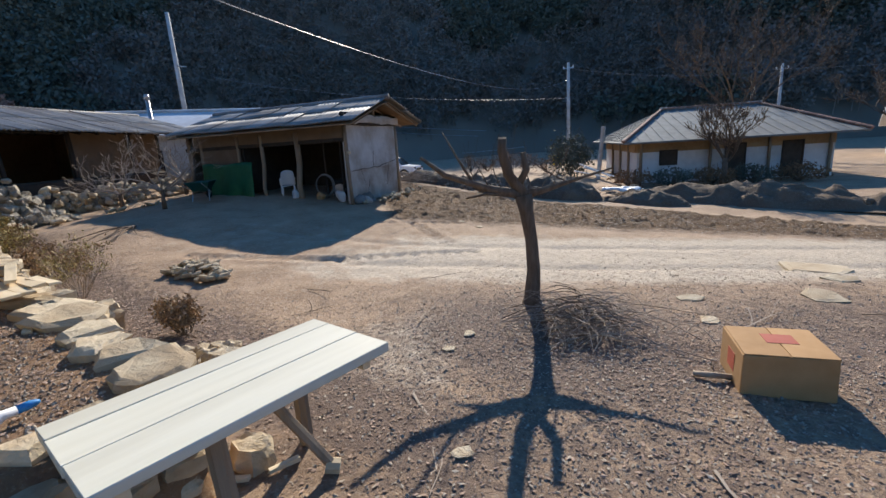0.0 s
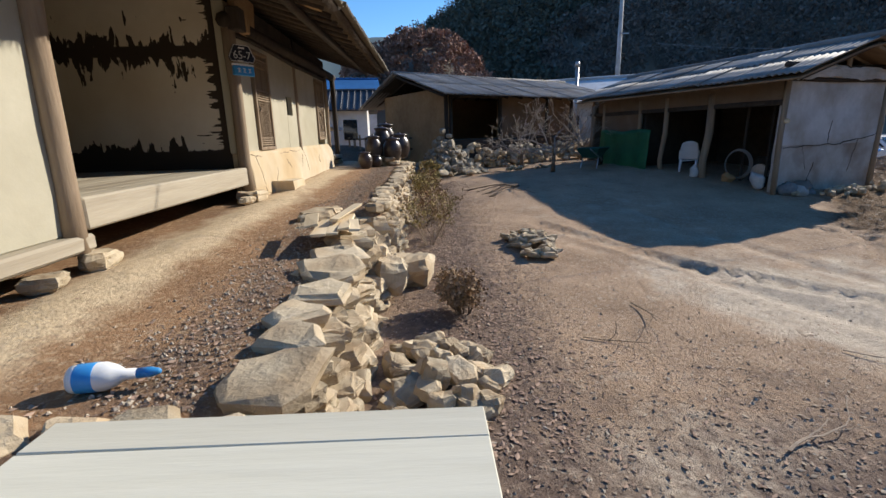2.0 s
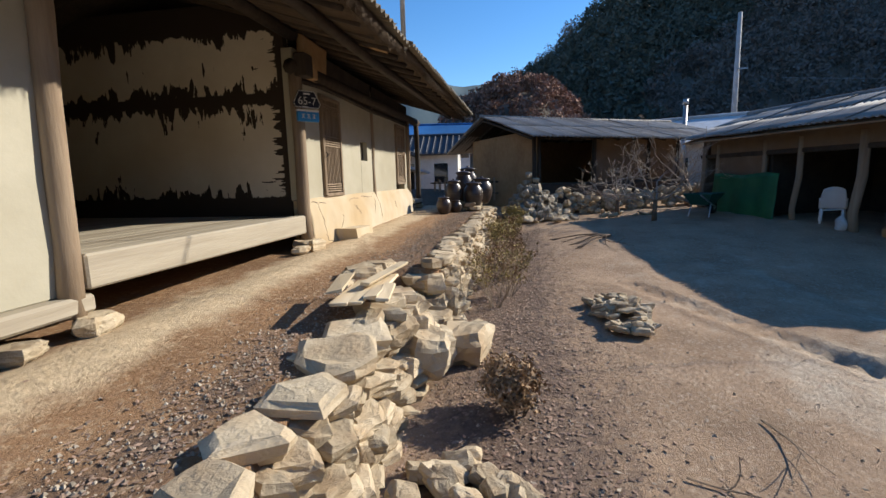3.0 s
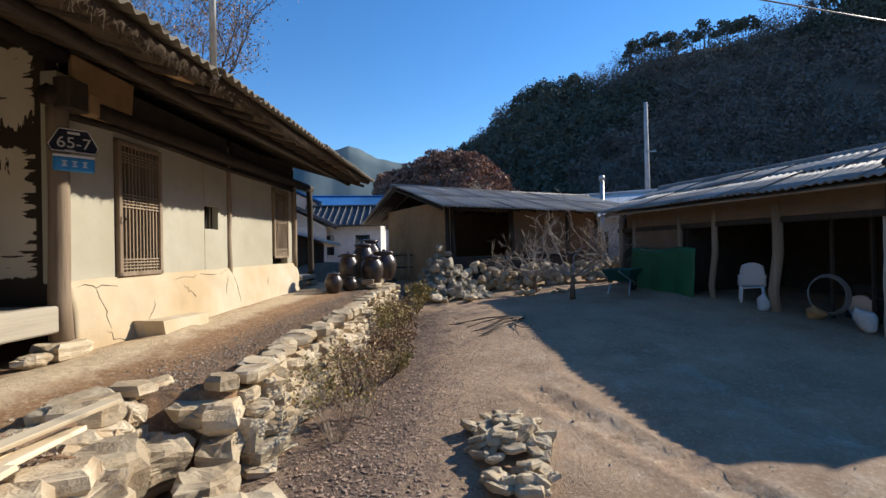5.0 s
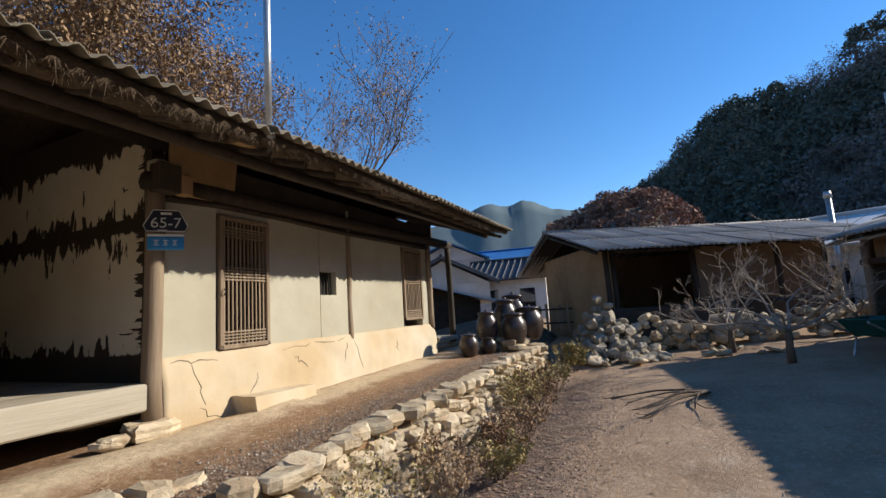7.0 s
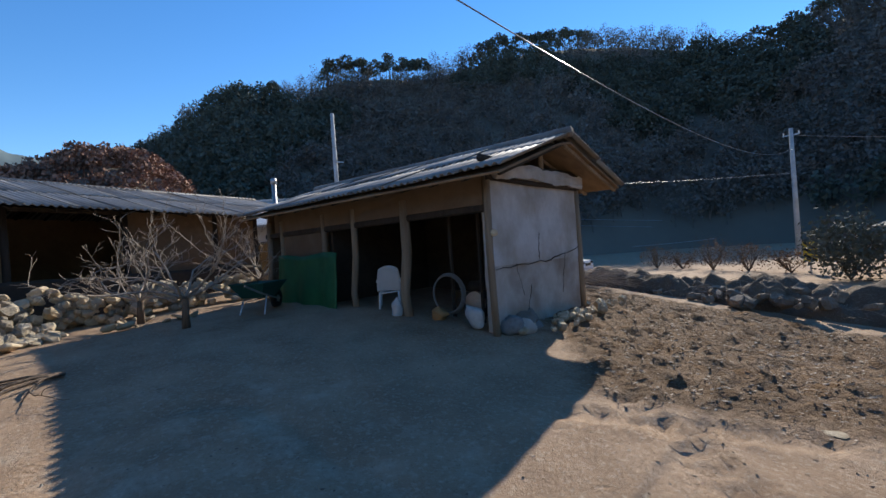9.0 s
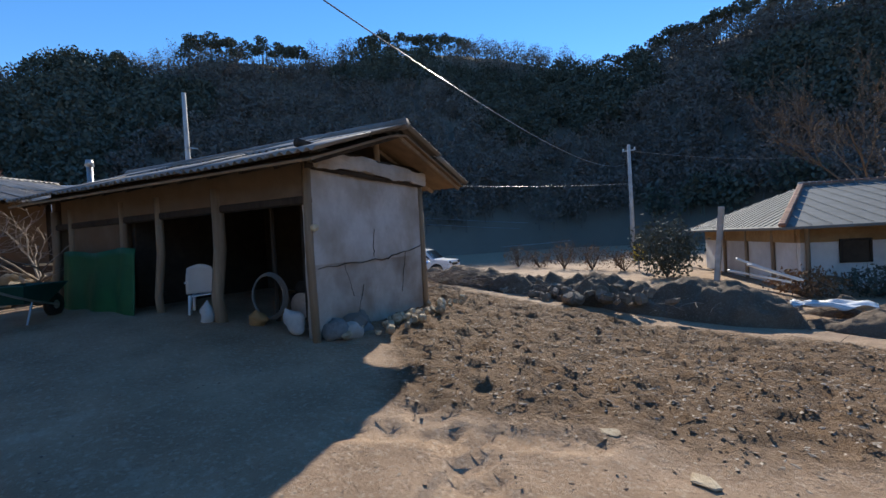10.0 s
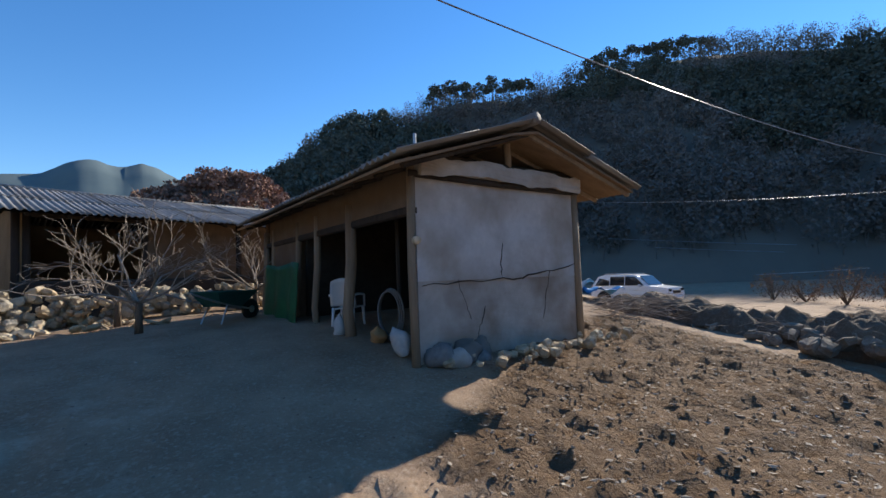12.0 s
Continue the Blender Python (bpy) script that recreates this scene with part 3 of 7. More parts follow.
def plinth_bulge(x, b2, seed=3):
    return max(0.012, 0.13 * math.sin(max(0.0, min(1.0, (1 - b2) * 1.1)) * math.pi * 0.5) ** 0.6 + 0.03 * noise.noise((x * 2.1, b2 * 2, seed)) + 0.012 * noise.noise((x * 7, b2 * 5, seed)))


def plinth(x0, x1, z0, z1, seed):
    """Bulging hand-smoothed clay foot of the wall."""
    def f(a, b2):
        x = x0 + (x1 - x0) * a
        z = z0 + (z1 - z0) * b2 + 0.02 * noise.noise((x * 1.5, seed, 0)) * b2
        return Vector((x, HY + plinth_bulge(x, b2, seed), z))
    bm = grid_mesh(f, max(6, int(abs(x1 - x0) / 0.06)), 12)
    top = [v for v in bm.verts if v.co.z > z1 - 0.03]
    bmesh.ops.extrude_edge_only(bm, edges=[e for e in bm.edges if e.is_boundary])
    for v in bm.verts:
        if len(v.link_faces) and v.is_boundary:
            v.co.y = HY - 0.15
    return bm


part("plinth", plinth(-7.66, -13.42, 0.5, 1.33, 3), M_PLINTH, house, "cracked yellowish clay plinth", smooth=True, **W)
rndc = random.Random(9)
for cx, cb, dx, db in ((-7.75, 0.93, -0.55, -0.03), (-7.95, 0.9, -0.12, -0.5), (-8.0, 0.35, -0.4, -0.25), (-9.2, 0.92, -1.3, 0.02), (-9.35, 0.8, -0.22, -0.22), (-10.62, 0.97, -0.16, -0.6), (-10.45, 0.85, 0.1, -0.3), (-11.9, 0.75, 0.06, -0.2), (-8.75, 0.62, 0.1, -0.22)):
    pts = []
    for k in range(8):
        x, b2 = cx + dx * k / 7 + rndc.uniform(-.03, .03), cb + db * k / 7 + rndc.uniform(-.03, .03)
        pts.append((x, HY + plinth_bulge(x, b2) + 0.001, 0.5 + 0.83 * b2))
    part("crack", T(pts, [0.001, 0.003, 0.004, 0.003, 0.005, 0.003, 0.003, 0.001], 5), M_DARK, house, "dark crack in the clay", **W)
WT = 3.26
part("wall_panel", slab_wall(-7.62, -8.30, 1.31, WT), M_PLASTER, house, **W)
part("wall_panel", slab_wall(-8.30, -9.02, 2.82, WT), M_PLASTER, house, **W)
bm = slab_wall(-9.02, -9.98, 1.31, WT); bx(bm, ((-9.98 - 10.34) / 2, HY - TH / 2, (1.31 + 1.92) / 2), (0.36, TH, 0.61)); bx(bm, ((-9.98 - 10.34) / 2, HY - TH / 2, (2.26 + WT) / 2), (0.36, TH, WT - 2.26)); bx(bm, ((-10.34 - 10.60) / 2, HY - TH / 2, (1.31 + WT) / 2), (0.26, TH, WT - 1.31))
part("wall_panel", bm, M_PLASTER, house, **W)
part("wall_panel", slab_wall(-10.70, -12.30, 1.31, WT), M_PLASTER, house, **W)
part("wall_panel", slab_wall(-12.30, -13.05, 2.84, WT), M_PLASTER, house, **W)
part("wall_panel", slab_wall(-13.05, -13.42, 1.31, WT), M_PLASTER, house, **W)
part("end_wall", B((-13.36, HY - 2.3, 1.8), (0.16, 4.3, 2.6)), M_PLASTER, house, **W)
part("back_wall", B((-8.2, HY - 4.6, 1.8), (10.8, 0.16, 2.6)), M_PLASTER, house, **W)
part("end_wall", B((-2.85, HY - 2.3, 1.8), (0.16, 4.3, 2.6)), M_PLASTER, house, **W)

part("room_wall", B((-4.34, HY - 2.25, 2.3), (0.14, 4.2, 3.0)), M_PLASTER, house, **W)
# dark sheet stands in for the room's shade behind the doors
part("dark_room", B((-10.5, HY - 1.6, 1.9), (5.6, 0.05, 2.4)), M_DARK, house, "dark sheet painted as the room's shade behind the lattice doors", **W)
# near room's wall
part("wall_panel", slab_wall(-4.42, -2.78, 0.86, WT), M_PLASTER, house, **W)
part("sill_beam", B((-3.6, HY + 0.03, 0.80), (1.66, 0.16, 0.12), bev=0.02), M_FLOORWOOD, house, **W)
# posts on rough footing stones
def post(x, z0, z1, r, y=HY + 0.03, m=M_WOOD, lean=0.0, seed=0):
    rnd2 = random.Random(seed)
    pts = [(x + lean * (1 - k / 5) + rnd2.uniform(-.012, .012), y + rnd2.uniform(-.01, .01), z0 + (z1 - z0) * k / 5) for k in range(6)]
    return part("post", T(pts, [r * 1.08, r, r * 0.97, r * 0.95, r, r], 9), m, house, smooth=True, **W)


post(-7.60, 0.72, 3.05, 0.085, seed=1)
post(-4.42, 0.72, 3.05, 0.075, lean=0.1, seed=2)
post(-10.65, 1.05, 3.05, 0.045, y=HY + 0.0, seed=3)
post(-13.38, 1.25, 3.05, 0.06, seed=4)
post(-14.42, 0.78, 3.15, 0.07, seed=5, m=M_DARKWOOD)
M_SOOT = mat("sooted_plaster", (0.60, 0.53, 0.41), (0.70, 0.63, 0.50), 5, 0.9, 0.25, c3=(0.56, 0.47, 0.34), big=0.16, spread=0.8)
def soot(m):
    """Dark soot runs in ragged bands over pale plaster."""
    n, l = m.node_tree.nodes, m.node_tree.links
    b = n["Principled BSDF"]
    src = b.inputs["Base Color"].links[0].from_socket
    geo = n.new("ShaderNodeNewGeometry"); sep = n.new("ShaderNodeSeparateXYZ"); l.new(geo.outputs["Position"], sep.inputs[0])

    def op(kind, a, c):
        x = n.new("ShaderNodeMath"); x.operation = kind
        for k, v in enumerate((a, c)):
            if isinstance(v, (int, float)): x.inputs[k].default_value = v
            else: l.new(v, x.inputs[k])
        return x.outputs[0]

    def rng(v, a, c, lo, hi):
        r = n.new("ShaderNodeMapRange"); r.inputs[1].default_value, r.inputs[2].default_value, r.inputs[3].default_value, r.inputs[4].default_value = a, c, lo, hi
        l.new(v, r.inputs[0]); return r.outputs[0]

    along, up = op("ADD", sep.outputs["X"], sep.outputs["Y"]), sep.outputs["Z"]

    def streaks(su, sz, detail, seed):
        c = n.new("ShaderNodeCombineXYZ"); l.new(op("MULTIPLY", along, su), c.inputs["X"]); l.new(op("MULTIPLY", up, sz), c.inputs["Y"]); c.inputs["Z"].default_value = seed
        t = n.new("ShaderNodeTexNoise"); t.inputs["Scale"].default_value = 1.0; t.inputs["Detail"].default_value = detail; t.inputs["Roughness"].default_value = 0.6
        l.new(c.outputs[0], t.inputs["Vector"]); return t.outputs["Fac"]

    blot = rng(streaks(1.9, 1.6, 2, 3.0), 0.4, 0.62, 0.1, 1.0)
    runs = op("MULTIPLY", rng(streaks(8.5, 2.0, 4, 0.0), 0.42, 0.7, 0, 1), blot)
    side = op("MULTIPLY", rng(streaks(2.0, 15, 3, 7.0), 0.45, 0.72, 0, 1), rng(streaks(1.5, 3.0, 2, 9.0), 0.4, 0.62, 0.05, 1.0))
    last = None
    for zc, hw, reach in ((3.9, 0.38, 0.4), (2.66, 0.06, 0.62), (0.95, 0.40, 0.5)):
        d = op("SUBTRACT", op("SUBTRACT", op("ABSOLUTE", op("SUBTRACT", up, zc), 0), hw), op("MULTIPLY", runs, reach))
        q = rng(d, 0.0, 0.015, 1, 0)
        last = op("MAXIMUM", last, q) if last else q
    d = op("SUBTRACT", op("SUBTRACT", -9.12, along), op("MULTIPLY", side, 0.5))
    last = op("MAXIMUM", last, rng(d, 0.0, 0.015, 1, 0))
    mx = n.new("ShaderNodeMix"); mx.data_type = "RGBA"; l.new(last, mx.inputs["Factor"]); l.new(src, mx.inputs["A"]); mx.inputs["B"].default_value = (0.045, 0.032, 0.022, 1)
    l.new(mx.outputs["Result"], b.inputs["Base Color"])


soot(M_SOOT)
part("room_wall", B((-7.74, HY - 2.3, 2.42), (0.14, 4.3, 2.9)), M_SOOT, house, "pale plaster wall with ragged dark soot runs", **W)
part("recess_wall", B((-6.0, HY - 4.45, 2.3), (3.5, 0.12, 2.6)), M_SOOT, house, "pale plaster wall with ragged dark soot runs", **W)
# wooden floor of the open porch
for k in range(21):
    y0 = HY - 0.18 - k * 0.2
    part("floor_board", B((-6.0, y0, 1.085), (3.28, 0.192, 0.035), bev=0.004), M_FLOORWOOD, house, **W)
part("floor_beam", B((-6.0, HY + 0.01, 1.0), (3.16, 0.13, 0.24), bev=0.015), M_FLOORWOOD, house, "pale weathered beam along the porch floor", **W)
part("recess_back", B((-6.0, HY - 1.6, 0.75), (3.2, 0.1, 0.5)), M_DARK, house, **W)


def lattice_door(x0, x1, z0, z1, name="lattice_door"):
    """A tall thin lattice door in its frame, set in the wall."""
    xc, w = (x0 + x1) / 2, abs(x1 - x0)
    d = part(name, B((xc - w / 2 + 0.025, HY + 0.01, (z0 + z1) / 2), (0.05, 0.07, z1 - z0), bev=0.006), M_WOOD, house, "weathered brown wooden lattice door", **W)
    part("frame_stile", B((xc + w / 2 - 0.025, HY + 0.01, (z0 + z1) / 2), (0.05, 0.07, z1 - z0), bev=0.006), M_WOOD, d, **W)
    part("frame_rail", B((xc, HY + 0.012, z0 + 0.025), (w, 0.066, 0.05), bev=0.006), M_WOOD, d, **W)
    part("frame_rail", B((xc, HY + 0.012, z1 - 0.025), (w, 0.066, 0.05), bev=0.006), M_WOOD, d, **W)
    o = FRAME[house.name].inverted()
    vme = finish("lattice_bar", B((0, 0, 0), (0.016, 0.02, z1 - z0 - 0.1)), M_WOOD)
    hme = finish("lattice_bar", B((0, 0, 0), (w - 0.1, 0.016, 0.015)), M_WOOD)
    nb = 11
    for k in range(nb):
        piece("lattice_bar", vme, d, o @ Matrix.Translation((xc - w / 2 + 0.05 + (w - 0.1) * (k + 0.5) / nb, HY + 0.005, (z0 + z1) / 2)))
    h = z1 - z0
    for c in (0.09, 0.56, 0.88):
        for k in (-2, -1, 0, 1, 2) if c == 0.56 else (-1.5, -0.5, 0.5, 1.5):
            piece("lattice_bar", hme, d, o @ Matrix.Translation((xc, HY + 0.02, z0 + h * c + k * 0.034)))
    return d


d1 = lattice_door(-8.31, -9.01, 1.33, 2.80)
lattice_door(-12.31, -13.04, 1.45, 2.82)
part("pull_ring", T([(-8.345, HY + 0.06, 1.98), (-8.345, HY + 0.09, 1.95), (-8.345, HY + 0.06, 1.91)], 0.008, 6), M_BLACK, d1, "iron pull ring", **W)
# black panel paints the darkness inside the vent opening
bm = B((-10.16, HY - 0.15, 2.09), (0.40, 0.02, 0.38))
part("vent_window", bm, M_BLACK, house, "black panel painted as the shade in a small square opening", **W)
for k in range(5):
    part("vent_bar", B((-10.02 - k * 0.07, HY - 0.08, 2.09), (0.014, 0.014, 0.34)), M_DARKWOOD, house, **W)
part("porch_beam", T([(-2.8, HY - 0.02, 3.4), (-5, HY - 0.02, 3.42), (-7.7, HY - 0.02, 3.42)], 0.08, 8), M_DARKWOOD, house, smooth=True, **W)
part("lintel_beam", T([(-7.5, HY + 0.02, 3.0), (-10.6, HY + 0.03, 3.03), (-14.5, HY + 0.02, 3.08)], 0.1, 8), M_DARKWOOD, house, smooth=True, **W)
# upper wall band: soot, with the eave's shade painted into the same colour
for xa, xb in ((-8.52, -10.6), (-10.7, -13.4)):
    part("upper_wall", B(((xa + xb) / 2, HY + 0.008, 3.12), (xa - xb, 0.03, 0.46), bev=0.008), M_SOOTSHADECLAY, house, "clay under the eave, black with soot and painted-in shade", **W)
part("wall_rail", T([(-7.66, HY + 0.03, 2.86), (-8.3, HY + 0.035, 2.9), (-9.2, HY + 0.03, 2.9), (-10.6, HY + 0.03, 2.87), (-12, HY + 0.03, 2.89), (-13.4, HY + 0.03, 2.9)], 0.036, 8), M_DARKWOOD, house, smooth=True, **W)
part("clay_patch", B((-8.11, HY + 0.03, 3.18), (0.8, 0.1, 0.52), bev=0.03, wob=0.03), M_OCHRE, house, "ochre clay patch above the door", **W)
# roof: purlin, rafters, thatch bed, slate sheets
EY, EZ = 0.25, 3.06
RY, RZ = HY - 2.3, 4.35
X0, X1 = -2.2, -14.55
part("eave_purlin", T([(X0, -0.25, 3.12), (-8, -0.25, 3.10), (X1, -0.25, 3.2)], 0.06, 8), M_DARKWOOD, house, smooth=True, **W)
for k in range(28):
    x = X0 - 0.2 - k * 0.445
    part("rafter", T([(x, EY - 0.1, EZ - 0.03 + 0.01 * k * 0.3), (x + 0.04, RY + 0.3, RZ - 0.2)], [0.035, 0.05], 6), M_DARKWOOD, house, smooth=True, **W)


def roof_edge_z(x):
    return EZ + 0.012 * (-x - 5) * (1 if x < -5 else 0) + 0.02 * math.sin(x * 2.1)


def thatch(a, b2):
    """Closed loop section swept along the roof: b2 runs round it."""
    x = X0 + (X1 - X0) * a
    ez = roof_edge_z(x)
    loop = [(EY - 0.04, ez - 0.02), (EY + 0.03, ez + 0.02), (EY + 0.03, ez + 0.075), (RY, RZ), (RY - 2.9, 3.2), (RY - 2.9, 3.08), (RY, RZ - 0.16), (EY - 0.3, ez + 0.05), (EY - 0.04, ez - 0.02)]
    k = b2 * 8
    i = min(int(k), 7)
    y, z = [loop[i][c] + (loop[i + 1][c] - loop[i][c]) * (k - i) for c in (0, 1)]
    return Vector((x, y + 0.02 * noise.noise((x * 6, i, 1)), z + 0.016 * noise.noise((x * 5, i, 2))))


bm = grid_mesh(thatch, 160, 8)
part("thatch", bm, M_THATCH, house, "dark old thatch under the slate sheets", smooth=True, **W)
part("porch_ceiling", solid(grid_mesh(lambda a, b2: Vector((-4.3 - 3.4 * a, EY - 0.2 - 3.2 * b2, 3.13 + 1.1 * b2 + 0.01 * noise.noise((a * 9, b2 * 9, 5)))), 24, 20), 0.02), M_OCHRE, house, "ochre clay between the porch rafters", **W)
part("gable_boards", B((X1 + 0.05, RY + 0.2, 3.55), (0.05, 3.4, 0.5)), M_DARKWOOD, house, **W)
roof = part("roof", B((-8.4, RY, RZ + 0.06), (12.4, 0.3, 0.06), bev=0.02), M_SLATE, house, "grey corrugated slate sheets laid over thatch", **W)
o = FRAME[house.name].inverted()
roof_sheets(roof, o @ Vector((X0, RY, RZ + 0.05)), o @ Vector((X1, RY, RZ + 0.05)), o @ Vector((X0, EY + 0.05, EZ + 0.07)), o @ Vector((X1, EY + 0.05, EZ + 0.18)), 0.75, M_OLDSLATE, 6, 0.024, 2, 5)
roof_sheets(roof, o @ Vector((X0, RY, RZ + 0.05)), o @ Vector((X1, RY, RZ + 0.05)), o @ Vector((X0, RY - 2.95, 3.25)), o @ Vector((X1, RY - 2.95, 3.25)), 1.5, M_SLATE, 10, 0.024, 1, 6)


def straw_fringe(x0, x1, n, seed):
    """Loose straw ends hanging from the eave."""
    rnd2 = np.random.default_rng(seed)
    V, F = [], []
    for k in range(n):
        x = x0 + (x1 - x0) * rnd2.random()
        y, z = EY - 0.02 + rnd2.uniform(-.06, .06), roof_edge_z(x) + 0.02
        l2 = rnd2.uniform(0.02, 0.08) + (0.1 * rnd2.random() if rnd2.random() < 0.12 else 0)
        dx, dy = rnd2.normal() * 0.04, rnd2.normal() * 0.03
        w = 0.004
        b0 = len(V)
        V += [(x - w, y, z), (x + w, y, z), (x + dx, y + dy, z - l2)]
        F.append((b0, b0 + 1, b0 + 2))
    return raw("straw_fringe", V, F, M_THATCH)


ob = new("straw_fringe", straw_fringe(X0, X1, 5200, 3)); ob.parent = house; ob.matrix_basis = o; tagged(ob, "loose straw ends under the eave", kind="stuff")
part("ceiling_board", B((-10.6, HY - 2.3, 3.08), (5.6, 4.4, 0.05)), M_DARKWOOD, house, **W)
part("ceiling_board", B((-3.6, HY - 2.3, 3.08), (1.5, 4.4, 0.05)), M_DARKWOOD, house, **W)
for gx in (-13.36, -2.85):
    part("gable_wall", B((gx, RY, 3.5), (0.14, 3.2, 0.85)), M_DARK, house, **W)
# low porch shelf at the far end
part("end_bench", B((-13.95, HY - 0.1, 0.98), (0.95, 0.5, 0.1), bev=0.02), M_FLOORWOOD, house, **W)

# ---- barn ----
BM = Matrix(((-0.51, 0.86, 0, -18.6), (0.86, 0.51, 0, 0.42), (0, 0, 1, 0.0), (0, 0, 0, 1)))   # x along the ridge, y to the front
def barn_frame():
    return BM


barn = thing("barn", "clay-walled barn with a low grey slate roof", "barn", BM.copy())
def bw(name, x0, x1, y0, y1, z0, z1, m, label="", bev=0.01):
    return part(name, B(((x0 + x1) / 2, (y0 + y1) / 2, (z0 + z1) / 2), (x1 - x0, y1 - y0, z1 - z0), bev=bev), m, barn, label)


FY = 2.45
bw("front_wall", 0.45, 0.6, FY - 0.15, FY, 0.2, 2.95, M_OCHRE)
# barn front's shade is painted in: darker clay than the ochre end walls
bw("front_wall", 2.75, 5.0, FY - 0.15, FY, 0.2, 2.95, M_SHADEDCLAY)
bw("front_wall", 5.1, 6.4, FY - 0.15, FY, 0.2, 2.95, M_SHADEDCLAY)
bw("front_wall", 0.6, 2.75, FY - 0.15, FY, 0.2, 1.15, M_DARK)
bw("door_head", 0.6, 2.75, FY - 0.14, FY - 0.01, 2.7, 2.95, M_DARKWOOD)
bw("end_wall", 0.45, 0.6, -2.0, FY - 0.15, 0.2, 3.0, M_OCHRE)
bw("end_wall", 6.25, 6.4, -2.0, FY - 0.15, 0.2, 3.0, M_OCHRE)
bw("back_wall", 0.45, 6.4, -2.15, -2.0, 0.2, 3.0, M_OCHRE)
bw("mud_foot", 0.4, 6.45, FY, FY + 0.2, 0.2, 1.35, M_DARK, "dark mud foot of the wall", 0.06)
for x in (0.45, 0.62, 2.75, 5.05, 6.4, 8.2):
    part("post", T([(x, FY - 0.02, 0.3), (x + 0.02, FY + 0.0, 1.6), (x, FY - 0.01, 2.95)], 0.07, 8), M_DARKWOOD, barn, smooth=True)
for k in range(14):
    x = -0.1 + k * 0.64
    part("rafter", T([(x, 3.2, 2.66), (x, 0, 3.55)], 0.04, 6), M_DARKWOOD, barn)
    part("rafter", T([(x, -3.1, 2.7), (x, 0, 3.55)], 0.04, 6), M_DARKWOOD, barn)
part("roof_bed", grid_mesh(lambda a, b2: Vector((-0.1 + 8.6 * a, -3.2 + 6.4 * b2, 3.6 - abs(-3.2 + 6.4 * b2) * 0.285)), 4, 8), M_DARKWOOD, barn)
broof = part("roof", T([(-0.25, 0, 3.69), (4, 0, 3.67), (8.6, 0, 3.69)], 0.07, 8), M_SLATE, barn, "grey corrugated slate roof", smooth=True)
roof_sheets(broof, (-0.2, 0, 3.66), (8.55, 0, 3.66), (-0.2, 3.35, 2.72), (8.55, 3.35, 2.72), 0.8, M_SLATE, 6, 0.024, 2, 11)
roof_sheets(broof, (-0.2, 0, 3.66), (8.55, 0, 3.66), (-0.2, -3.3, 2.6), (8.55, -3.3, 2.6), 0.8, M_SLATE, 6, 0.024, 2, 12)

# ---- shed ----
# x runs along the shed from its plastered end wall, y towards the open front
SM = Matrix(((-0.954, 0.30, 0, -10.93), (-0.30, -0.954, 0, 10.2), (0, 0, 1, 0.0), (0, 0, 0, 1)))
shed = thing("tool_shed", "open-fronted clay tool shed with a rusty slate roof", "shed", SM.copy())
def sw(name, x0, x1, y0, y1, z0, z1, m, label="", bev=0.012, wob=0.0):
    return part(name, B(((x0 + x1) / 2, (y0 + y1) / 2, (z0 + z1) / 2), (x1 - x0, y1 - y0, z1 - z0), bev=bev, wob=wob, seed=int(x0 * 10)), m, shed, label)


SF, SB = 1.57, -1.57
SR = 3.12


def srz(y):
    return SR - (0.33 * y if y > 0 else -0.27 * y)


def rough_panel(x, y0, y1, z0, z1, seed, t=0.16):
    """A hand-plastered wall face with dents and a ragged foot."""
    bm = grid_mesh(lambda a, b2: Vector((x - 0.012 * noise.noise((a * 4, b2 * 4, seed)) - 0.006 * noise.noise((a * 14, b2 * 14, seed)), y0 + (y1 - y0) * a, z0 + (z1 - z0) * b2)), 36, 30)
    return solid(bm, t)


part("end_wall", rough_panel(0, SB, SF - 0.06, 1.12, 2.42, 1), M_CONC, shed, "grey patched plaster wall", smooth=False)
part("end_wall_foot", rough_panel(0.012, SB + 0.01, SF - 0.07, -0.25, 1.13, 4), M_CONCFOOT, shed, "stained crumbling lower plaster")
part("end_wall_top", rough_panel(0.01, SB, SF - 0.06, 2.46, 2.66, 7), M_CONC, shed)
rndw = random.Random(31)
for ya, za, yb, zb, rr in ((SF - 0.1, 1.08, -0.3, 1.12, 0.008), (-0.3, 1.12, SB + 0.05, 1.3, 0.009), (0.12, 1.15, 0.08, 1.62, 0.006), (0.6, 0.3, 0.45, 0.75, 0.005), (-0.9, 1.2, -0.7, 0.5, 0.005), (0.9, 1.12, 0.7, 0.62, 0.004)):
    pts = [(-0.008, ya + (yb - ya) * k / 9 + rndw.uniform(-.018, .018), za + (zb - za) * k / 9 + rndw.uniform(-.02, .02)) for k in range(10)]
    part("crack", T(pts, [rr * rndw.uniform(0.5, 1.3) for k in range(10)], 5), M_DARK, shed, "dark crack in the plaster")
part("tie_beam", T([(-0.03, SF + 0.05, 2.44), (-0.05, 0.2, 2.43), (-0.03, SB - 0.05, 2.46)], 0.045, 8), M_DARKWOOD, shed, smooth=True)
part("gable_beam", T([(-0.05, SF + 0.2, 2.70), (-0.05, 0.3, 2.66), (-0.05, SB - 0.3, 2.72)], 0.06, 8), M_DARKWOOD, shed, smooth=True)
part("king_post", T([(-0.06, -0.05, 2.68), (-0.06, -0.04, 3.2)], 0.05, 8), M_WOOD, shed, smooth=True)
part("corner_post", T([(-0.02, SF, -0.1), (0.01, SF + 0.01, 1.3), (0.0, SF, 2.65)], 0.055, 8), M_WOOD, shed, smooth=True)
